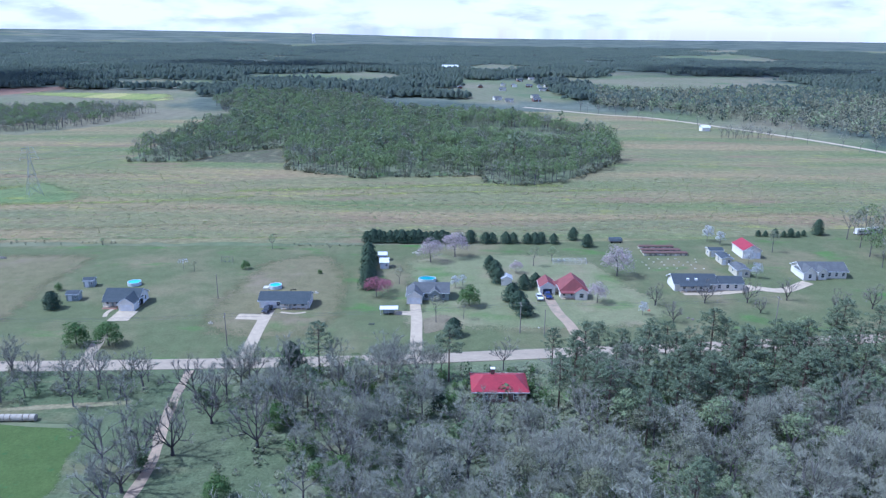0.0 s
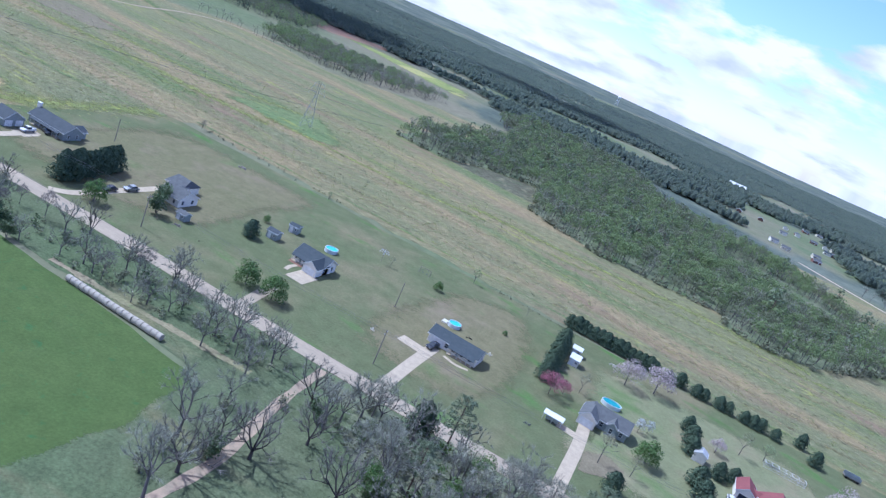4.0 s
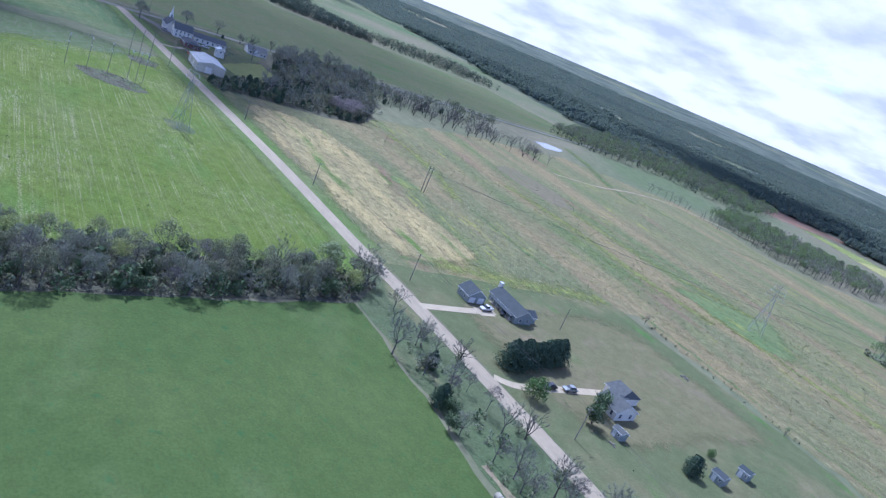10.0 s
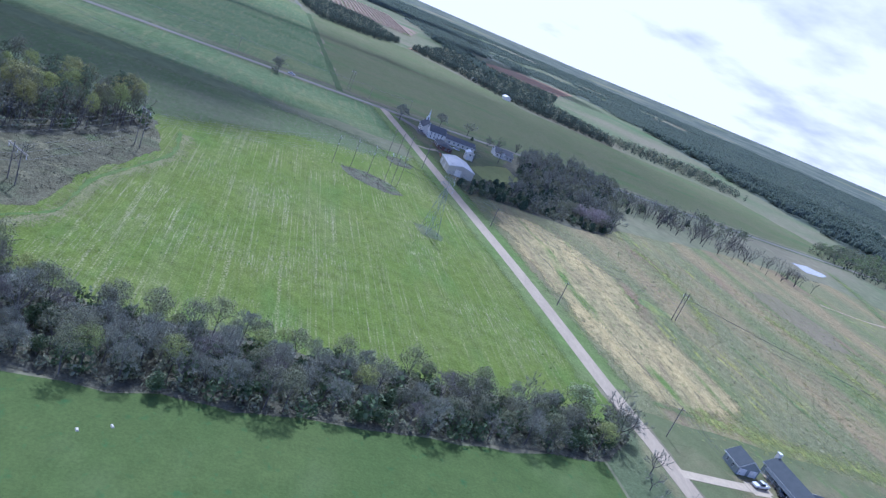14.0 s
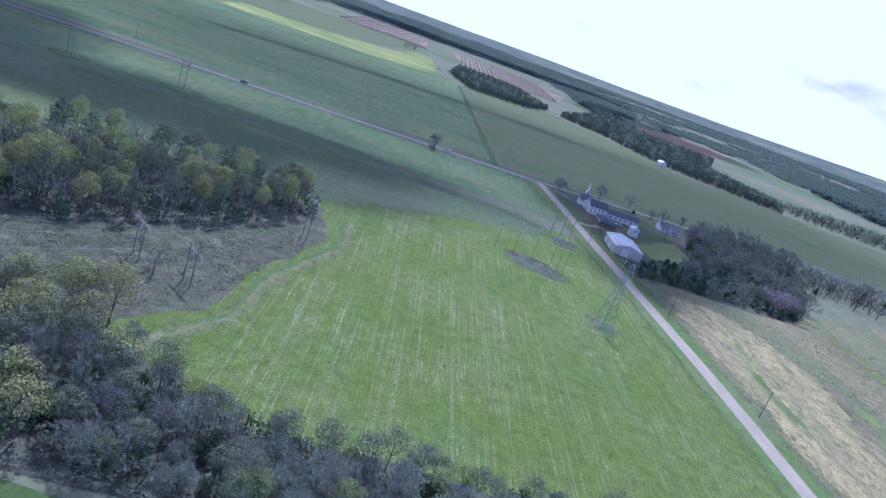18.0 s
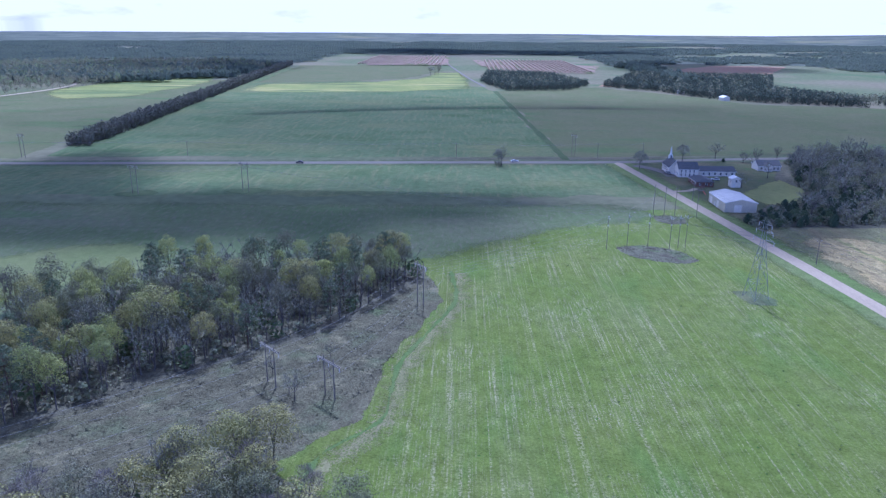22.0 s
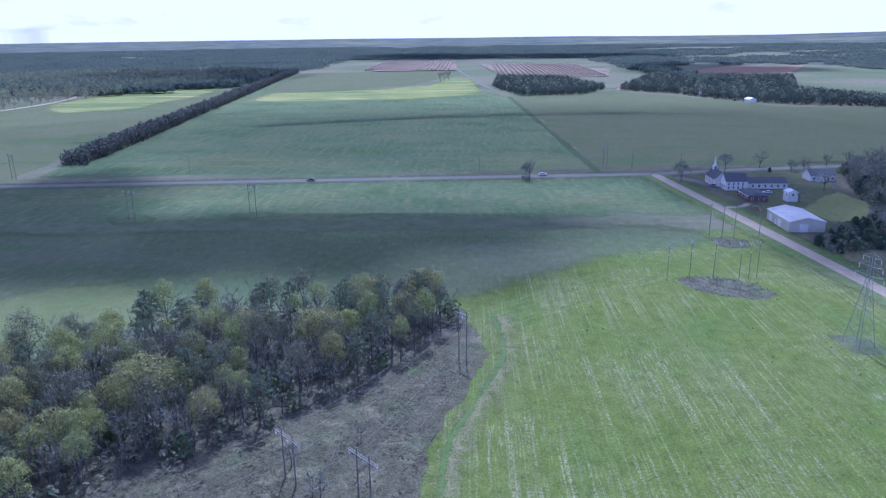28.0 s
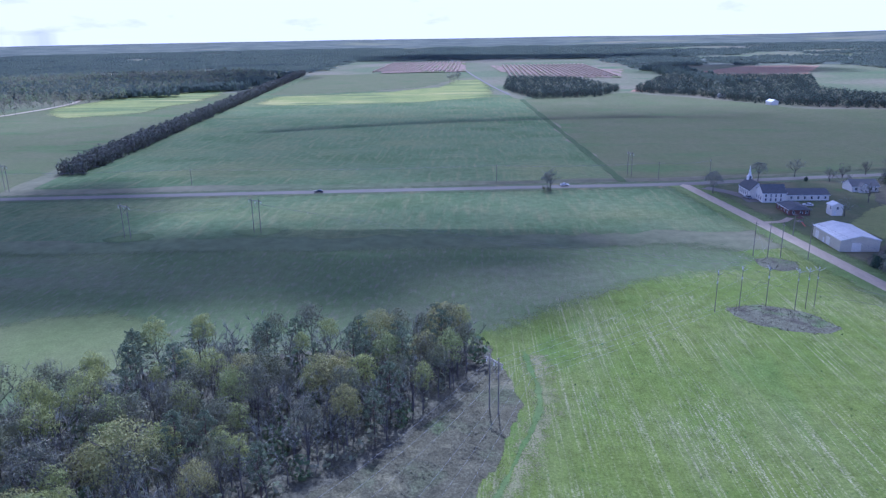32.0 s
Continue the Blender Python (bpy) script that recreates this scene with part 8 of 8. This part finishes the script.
for k, (x, y) in enumerate(((-358, 69), (-362, 77.5), (-362.5, 85.5), (-360, 93), (-361, 96.5), (-362, 99.5))):
    e = thing("power_pole", "tall timber power pole with pale angled arms", "utility pole", at(x, y, 10 * k), "poles on the scrub island")
    g = Geo(); g.tube((0, 0, -.3), (0, 0, 12.8), .11, .07, 8, 0, True); part("pole", g, M_POLE, e)
    for s in (-1, 1):
        g = Geo(); g.tube((0, 0, 11.5), (s * 1.6, .5, 12.6), .09, .06, 5); part("arm", g, M_PORCELAIN if k > 2 else M_TIN, e)
    for z in (9.0, 12.0):
        g = Geo(); g.ring(0, 0, z, z + .7, .17, .17, 8); part("insulator", g, M_PORCELAIN, e)
    if k < 3:
        g = Geo(); g.tube((0, 0, 11.8), (-6.5, -2.5, 0), .02, .02, 3); part("guy_wire", g, M_WIRE, e)
    TOPS["i%d" % k] = Vector((x, y, 13))
for k, (x, y) in enumerate(((-410, 104), (-411, 109), (-413, 100), (-409, 118))):
    e = thing("power_pole", "tall timber power pole on a patch of brush", "utility pole", at(x, y, 15 * k), "poles on the scrub island")
    g = Geo(); g.tube((0, 0, -.3), (0, 0, 13.5), .15, .09, 8, 0, True); part("pole", g, M_POLE, e)
    g = Geo(); g.box(-1.2, -.06, 12.3, 1.2, .06, 12.45); part("crossarm", g, M_POLE, e)
    TOPS["j%d" % k] = Vector((x, y, 12.6))


def lattice(key, x, y, h, rz, base=6.5):
    """Steel lattice tower: four legs, braces, waist, head with three arms."""
    e = thing("lattice_tower", "slender galvanised steel lattice transmission tower", "pylon", at(x, y, rz), "lattice towers")
    waist, wz = 1.1, h * .72
    cor = [(-1, -1), (1, -1), (1, 1), (-1, 1)]
    lev = [0, .22, .42, .58, .72]
    half = lambda f: base / 2 + (waist / 2 - base / 2) * min(1, f / .72)
    for cx, cy in cor:
        g = Geo(); g.tube((cx * base / 2, cy * base / 2, -.2), (cx * waist / 2, cy * waist / 2, wz), .07, .055, 4)
        g.tube((cx * waist / 2, cy * waist / 2, wz), (cx * .35, cy * .35, h), .06, .045, 4); part("leg", g, M_STEEL, e)
    for i in range(len(lev) - 1):
        a, b, za, zb = half(lev[i]), half(lev[i + 1]), h * lev[i], h * lev[i + 1]
        for k in range(4):
            (x0, y0), (x1, y1) = cor[k], cor[(k + 1) % 4]
            for p, q in (((x0 * a, y0 * a, za), (x1 * b, y1 * b, zb)), ((x1 * a, y1 * a, za), (x0 * b, y0 * b, zb)), ((x0 * b, y0 * b, zb), (x1 * b, y1 * b, zb))):
                g = Geo(); g.tube(p, q, .04, .04, 3); part("brace", g, M_STEEL, e)
    for j, z in enumerate((.76, .86, .95)):
        for s in (-1, 1):
            g = Geo(); L = (4.2, 3.4, 2.6)[j]
            g.tube((s * .4, .4, h * z), (s * L, 0, h * z + .2), .06, .05, 3); g.tube((s * .4, -.4, h * z), (s * L, 0, h * z + .2), .06, .05, 3); g.tube((s * .35, 0, h * z + 1.3), (s * L, 0, h * z + .2), .05, .05, 3)
            a = part("arm", g, M_STEEL, e)
            i = Geo()
            for k in range(6):
                i.ring(s * L, 0, h * z - .1 - k * .2, h * z - k * .2, .13, .11, 7)
            part("insulator", i, M_PORCELAIN, a)
    c, s_ = math.cos(radians(rz)), math.sin(radians(rz))
    TOPS[key] = [Vector((x + q * c, y + q * s_, h * z - 1.2)) for z, L in ((.76, 4.2), (.86, 3.4)) for q in (-L, L)]


lattice("t1", -309.5, 106, 25, 22, 5.4)
lattice("t0", -205, 349, 25, 40)
for k in range(4):
    wire([TOPS["t1"][k], TOPS["t0"][k]], 4.0)
    wire([TOPS["t0"][k], TOPS["t0"][k] + Vector((170, 330, 0))], 5.0)
    wire([TOPS["i%d" % k] if k < 3 else TOPS["i3"], TOPS["t1"][k]], 1.5)
for k in range(3):
    wire([TOPS["a0"][k], TOPS["a1"][k], TOPS["a2"][k], TOPS["i%d" % k], TOPS["j%d" % k]], 1.6)
    wire([TOPS["b0"][k], TOPS["b1"][k], TOPS["a2"][k] + Vector((4, 6, 0)), TOPS["i%d" % (k + 3)]], 1.6)
    wire([TOPS["f2"][k], TOPS["f1"][k], TOPS["i%d" % k]], 2.0)
    wire([TOPS["c1"][k], TOPS["c2"][k], TOPS["c3"][k]], 2.0)
    wire([TOPS["p1"][k], TOPS["c1"][k]], 4.0)

# ---------------------------------------------------------------- single trees and shrubs
for x, y, s, w in ((-117, 196.5, 1.05, 1.35), (3.5, 178.5, 1.0, 1.35), (17, 236, 1.0, 1.2), (18.5, 229, 1.1, 1.3), (19, 222, 1.05, 1.4), (22, 205, 1.15, 1.4), (23.5, 199, 1.1, 1.4), (24.5, 193, 1.05, 1.4), (27, 216, 1.0, 1.3), (31, 219, .9, 1.3), (53, 274, 1.05, 1.1), (57, 264.5, 1.0, 1.25), (157, 284, 1.3, 1.0), (155, 226, .9, 1.3), (-36.5, 155, 1.6, 1.2)):
    tree("cedar", x, y, s, "dense dark rounded cedar on a lawn", wide=w)
for k in range(15):
    tree("cedar", -29.5 + k * 2.3 + rs.uniform(-.3, .3), 269.3 + rs.uniform(-.5, .5), rs.uniform(.85, 1.05), "dark cedar in a tight windbreak row", group="cedar windbreak", wide=1.4)
for x in (7.5, 11.5, 17.5, 20, 25.5, 28.5, 34, 37, 39.5, 44.5):
    tree("cedar", x, 269.4 + rs.uniform(-.6, .6), rs.uniform(.75, 1.0), "dark cedar in a windbreak row", group="cedar windbreak", wide=1.45)
for k in range(9):
    tree("cedar", -26.8 + k * .35 + rs.uniform(-.3, .3), 249 - k * 4.2, rs.uniform(1.0, 1.35), "tall dark cedar in a screen row", group="cedar screen", wide=1.25)
for k in range(8):
    tree("cedar", -159.2 - k * .6 + rs.uniform(-.5, .5), 166 + k * 3.05, rs.uniform(1.35, 1.65) if k else 1.7, "huge dark cedar in a dense clump", group="cedar clump", wide=1.15)
for x in (131, 134, 137.5, 141, 144, 147, 150):
    tree("cedar", x, 281 + rs.uniform(-1, 1), rs.uniform(.5, .75), "small dark cedar along the meadow's edge", wide=1.2)
for x, y, s in ((-97, 170.5, 1.0), (-88.5, 170.5, 1.1), (-69, 235, .5), (8.5, 200.5, 1.05), (-145.5, 165, 1.0), (-123, 212, .4), (-42, 230, .25)):
    tree("leaf", x, y, s, "round tree in fresh green leaf on a lawn", wide=1.05)
for x, y, s in ((-141, 184.5, .95), (-136, 178, .95)):
    tree("ever", x, y, s * 1.5, "dark magnolia-like evergreen tree on a lawn", wide=1.1)
tree("spring", -65, 259, .48, "small tree in yellow-green bud at the meadow's edge")
tree("spring", 40.5, 246, .55, "small yellow-green tree in leaf", wide=1.2)
for x, y, s in ((-4, 244, 1.35), (5, 250, 1.5), (60.5, 229.5, 1.6), (48.5, 204, 1.0), (26, 232, .7)):
    tree("pink", x, y, s, "ornamental tree in pale pink blossom on a lawn")
tree("redbud", -20.5, 208, 1.15); tree("redbud", -17.5, 213, .7)
for x, y, s in ((107, 273, .95), (110.5, 268.5, .8), (108, 228, .8), (4.5, 216.5, .6), (7, 219, .55), (112, 244, .8), (60, 194, .6)):
    tree("white", x, y, s * 1.3, "slim tree in white blossom beside a house", wide=.8)
for x, y, s in ((-1.5, 187.5, .85), (127, 258.5, .75), (6.5, 190, .55), (-42.5, 256, .3), (-14, 220, .6), (33, 240, .7), (-86, 232, .35)):
    tree("bud", x, y, s, "small grey tree just budding on a lawn")
for x, y, s in ((66, 202, .85), (67.5, 188.5, .75), (82, 204, .9), (95.5, 204.5, .9), (109, 207, .85), (119, 196, .9), (132, 200, .95), (96, 196, .6)):
    tree("pecan", x, y, s, "leafless pecan tree spreading over a lawn")
for x, y, s, k in ((-75, 152.5, .85, "pecan"), (-56, 142, 1.3, "pecan"), (-19, 116, 1.35, "pecan"), (-58, 116, 1.25, "pecan"), (-40, 105, .8, "leaf"), (-26, 119, .55, "leaf"), (-23, 111, .6, "leaf"), (-57, 113, 1.2, "ever"), (-53, 139, .9, "ever"), (-48, 153.5, .75, "pecan"), (-53, 119, 1.5, "pecan"), (-37, 122, 1.45, "pecan"), (-58, 107, 1.4, "pecan"), (-49, 131, 1.2, "pecan"), (-64, 113, 1.1, "bare"), (15.5, 157, .8, "bare"), (-103, 151, .75, "bare"), (-87, 146, .7, "bare"), (-12, 154, .8, "bare"), (-26, 155, .8, "bare"), (0, 156, .7, "bare"), (-50, 138, .8, "bare"), (-66, 128, .8, "bare"), (-70, 138, .7, "bare"), (-82, 138, .75, "bare"), (-68, 118, .6, "brush"), (-63, 109, 1.5, "brush"), (-57, 99, 1.0, "bare"),
                ):
    tree(k, x, y, s, group="roadside trees")
for x, y, s, k in ((-161, 130.5, .8, "bare"), (-172, 146, .5, "bare"), (-160, 150, .85, "pecan"), (-153, 135.5, .6, "bare"), (-144, 137, .8, "ever"), (-131, 133, .5, "bare"), (-130, 151, .95, "pecan"), (-117, 153, .75, "pecan"), (-123, 137, .6, "bare"), (-114, 138, .6, "bare"), (-105, 155, .75, "bare"), (-99, 152, .6, "bare"), (-109, 146, .7, "bare"), (-138, 134, 1.0, "ever"), (-133, 131.5, .9, "ever"), (-141, 133, 1.2, "cedar"), (-156, 139, 1.0, "cedar"), (-166, 140, .6, "bare"), (-95, 142, .7, "bare"), (-101, 137, .5, "bare"), (-178, 139, .5, "bare"), (-184, 142, .6, "bare"), (-90, 150, .6, "bare"), (-80, 146, .8, "bare"), (-74, 144, .7, "bare"), (-70, 150, .5, "bare")):
    tree(k, x, y, s, group="roadside trees")
for x, y in ((-172, 145), (-160, 149), (-131, 150), (-118, 152), (-105, 154), (-103, 150), (-75, 152), (-48, 153), (-144, 135), (-155, 136), (-95, 146), (-88, 143), (-109, 141), (-121, 143), (-60, 136), (-65, 126), (-58, 113), (-61, 103)):
    tree("brush", x + rs.uniform(-1, 1), y + rs.uniform(-1, 1), rs.uniform(.9, 1.5), group="roadside brush")
tree("fhaze", -526.5, 35.5, .85, "lone bare tree beside the highway"); tree("bare", -525, 37.5, .9, "lone bare tree beside the highway"); tree("brush", -524.5, 36, 1.2); tree("brush", -528, 34, 1.0)
for x, y, s, k in ((-518, 118, 1.0, "fhaze"), (-547, 151, .9, "fhaze"), (-558, 175, .95, "bare"), (-530, 188, .9, "bare"), (-497, 184, .7, "bare"), (-546, 176, .5, "cedar"), (-470, 160, .8, "bare"), (-545, 188, .9, "pecan"), (-556, 200, .9, "pecan"), (-563, 216, .9, "pecan"), (-570, 232, 1.0, "pecan"), (-577, 250, 1.0, "pecan"), (-585, 268, 1.0, "pecan")):
    tree(k, x, y, s, "grey budding tree near the church" if y < 180 else "leafless tree along the highway", wide=1.15)
tree("cedar", -580, -249, 1.2); tree("spring", -132, 263, .3); tree("bare", -197, 262, .4)
for x, y, s in ((-240, -22, .5), (-243, -24, .4), (-262, -18, .35), (-252, -30, .45)):
    tree("bare", x, y, s, "small bare sapling in the scrub")

# tangle of trees and brush between pasture and road
grove = Grove()
for x, y in scatter([(-172, 134), (-120, 137), (-75, 141), (-62, 150), (-75, 153), (-110, 149), (-150, 145), (-176, 142)], 6.2, rs):
    k = choose(rs, [("bare", 3), ("whaze", 1.2), ("", 2.2)])
    if k:
        tree(k, x, y, rs.uniform(.5, .8) * (.7 if k == "whaze" else 1), group="roadside trees")
for x, y in scatter([(-172, 132), (-120, 134), (-75, 139), (-62, 148), (-75, 152), (-110, 147), (-150, 144), (-176, 142)], 3.6, rs):
    if rs.random() < .6:
        grove.plant(choose(rs, [("brush", 3), ("ever", .35)]), x, y, rs.uniform(.4, .9))
grove.done("roadside_brush", "leafless brush between pasture and road", "brush")
# tufts of weed over the crop and the meadow
grove = Grove()
g = Geo()
for k in range(7):
    a = k * .9
    g.tri((.25 * math.cos(a), .25 * math.sin(a), 0), (.25 * math.cos(a + .8), .25 * math.sin(a + .8), 0), (.42 * math.cos(a + .4), .42 * math.sin(a + .4), .5))
g2 = Geo()
for k in range(9):
    a = k * .7
    g2.tri((.5 * math.cos(a), .3 * math.sin(a), 0), (.5 * math.cos(a + .7), .3 * math.sin(a + .7), 0), (.9 * math.cos(a + .35), .6 * math.sin(a + .35), .2))
crop = [(-198, 20), (-200, 135), (-300, 134), (-390, 120), (-345, 40), (-325, 18), (-280, 14), (-215, 0)]
for x, y in scatter(crop, 11, rw, .7):
    grove.add(g, M_EVERGREEN if rw.random() < .6 else M_LEAF, x, y, .05, rw.uniform(.3, .8), rw.uniform(0, 6))
hayf = [(-380, 150), (-225, 155), (-214, 270), (120, 290), (260, 320), (240, 420), (110, 400), (-80, 380), (-220, 430), (-400, 330)]
for x, y in scatter(hayf, 3.5, rw, .9):
    grove.add(g2, choose(rw, [(M_MIDSPRING, 3), (M_GOLD, 3), (M_WSPRING, 1.5), (M_DEADBRUSH, 1.5)]), x, y, .06, rw.uniform(.45, 1.2), rw.uniform(-.3, .3))
for pts, w in FLOWERS:
    line = smooth_line(pts)
    for k in range(int(len(line) * w * 0.9)):
        (x0, y0), q = line[rw.randrange(len(line))], rw.gauss(0, 0.55)
        grove.add(g2, M_GOLD if rw.random() < .5 else M_WSPRING, x0 + rw.uniform(-3, 3) - (w * q if abs(pts[0][0] - pts[-1][0]) < 40 else 0), y0 + rw.uniform(-2, 2) + w * q, .09, rw.uniform(.3, .75), rw.uniform(-.5, .5))
grove.done("weed_tufts", "tufts of weed scattered over crop and meadow", "weeds")
grove = Grove()
for k in range(26):
    t = rw.random()
    grove.plant("brush", -205 + 80 * t, 264 + rw.uniform(-1.5, 1.5), rw.uniform(.3, .6))
for k in range(40):
    t = rw.random()
    grove.plant("brush", -60 + 40 * t, 264 + rw.uniform(-1, 1), rw.uniform(.2, .4))
grove.done("hedge_weeds", "low dead weeds along the meadow fence line", "weeds")

# ---------------------------------------------------------------- cumulus over the western fields


def cumulus(x, y, z, w, d, seed, label):
    """A flat-bottomed heap of cloud; it shades the fields below."""
    r = random.Random(seed)
    bm = bmesh.new()
    for k in range(16):
        a, q = r.uniform(0, 6.28), math.sqrt(r.random())
        s = r.uniform(.28, .46)
        bmesh.ops.create_icosphere(bm, subdivisions=2, radius=1.0, matrix=Matrix.Translation((q * math.cos(a) * .72 * w, q * math.sin(a) * .72 * d, 0)) @ Matrix.Diagonal((s * w, s * d, 40 + 60 * s * (1 - q * .6), 1)))
    for v in bm.verts:
        v.co += Vector((noise.noise(v.co * .02), noise.noise(v.co * .02 + Vector((9, 0, 0))), 0)) * 26
        if v.co.z < 0:
            v.co.z *= .15
    me = bpy.data.meshes.new("cumulus_cloud")
    bm.to_mesh(me); bm.free()
    me.materials.append(M_CLOUD)
    me.polygons.foreach_set("use_smooth", [True] * len(me.polygons))
    ob = tagged(new("cumulus_cloud", me), label, "cloud", kind="structure")
    ob.location = (x, y, z)


CLOUD_Z = 800
lean_x, lean_y = sun_way.x / sun_way.z * CLOUD_Z, sun_way.y / sun_way.z * CLOUD_Z
for k, (sx, sy, w, d) in enumerate(((-398, -105, 38, 80), (-382, -178, 40, 45), (-480, 150, 80, 60), (-405, 150, 45, 40), (-440, -220, 90, 80), (-500, -200, 60, 90), (-1500, -500, 260, 220), (-1600, 520, 250, 260), (-700, 1100, 300, 260), (-420, 1700, 330, 260), (600, 1500, 300, 260), (-2300, 100, 300, 500))):
    cumulus(sx + lean_x, sy + lean_y, CLOUD_Z, w, d, 400 + k, "white fair-weather cumulus cloud above the fields")


def veil(x, y, z, w, d, seed):
    """A broad thin sheet of cloud in nested shells, so that its shade fades out at the rim."""
    bm = bmesh.new()
    for s in (1.0, 0.88, 0.76, 0.62):
        bmesh.ops.create_icosphere(bm, subdivisions=4, radius=1.0, matrix=Matrix.Translation((0, 0, 30 * (1 - s))) @ Matrix.Diagonal((w * s, d * s, 26 * s, 1)))
    for v in bm.verts:
        k = 1 + 0.22 * noise.noise(Vector((v.co.x * .008 + seed, v.co.y * .008, 0))) + 0.08 * noise.noise(Vector((v.co.x * .03, v.co.y * .03 + seed, 0)))
        v.co.x, v.co.y = v.co.x * k, v.co.y * k
    me = bpy.data.meshes.new("cloud_veil")
    bm.to_mesh(me); bm.free()
    me.materials.append(M_VEIL)
    me.polygons.foreach_set("use_smooth", [True] * len(me.polygons))
    tagged(new("cloud_veil", me), "thin white sheet of cloud above the far fields", "cloud", kind="structure").location = (x, y, z)


veil(-780 + lean_x, 90 + lean_y, CLOUD_Z + 90, 250, 470, 3)
veil(-468 + lean_x, -30 + lean_y, CLOUD_Z + 40, 46, 150, 8)
veil(-384 + lean_x, -10 + lean_y, CLOUD_Z, 42, 62, 5)


def haze_sheet():
    """One added tinted sheet over the far country, denser outwards: haze put in as colour."""
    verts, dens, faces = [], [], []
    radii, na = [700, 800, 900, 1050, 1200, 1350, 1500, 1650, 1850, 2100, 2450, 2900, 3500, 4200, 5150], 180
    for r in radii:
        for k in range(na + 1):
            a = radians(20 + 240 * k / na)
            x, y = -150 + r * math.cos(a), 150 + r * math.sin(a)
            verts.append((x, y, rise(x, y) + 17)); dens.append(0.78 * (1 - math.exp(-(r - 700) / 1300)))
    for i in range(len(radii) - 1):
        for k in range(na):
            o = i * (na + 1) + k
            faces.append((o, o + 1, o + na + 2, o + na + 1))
    me = bpy.data.meshes.new("haze_sheet")
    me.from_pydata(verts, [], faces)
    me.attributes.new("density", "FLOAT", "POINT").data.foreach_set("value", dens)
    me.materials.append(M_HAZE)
    tagged(new("haze_sheet", me), "thin blue tinted sheet imitating haze over the far woods", "haze", kind="structure")


haze_sheet()
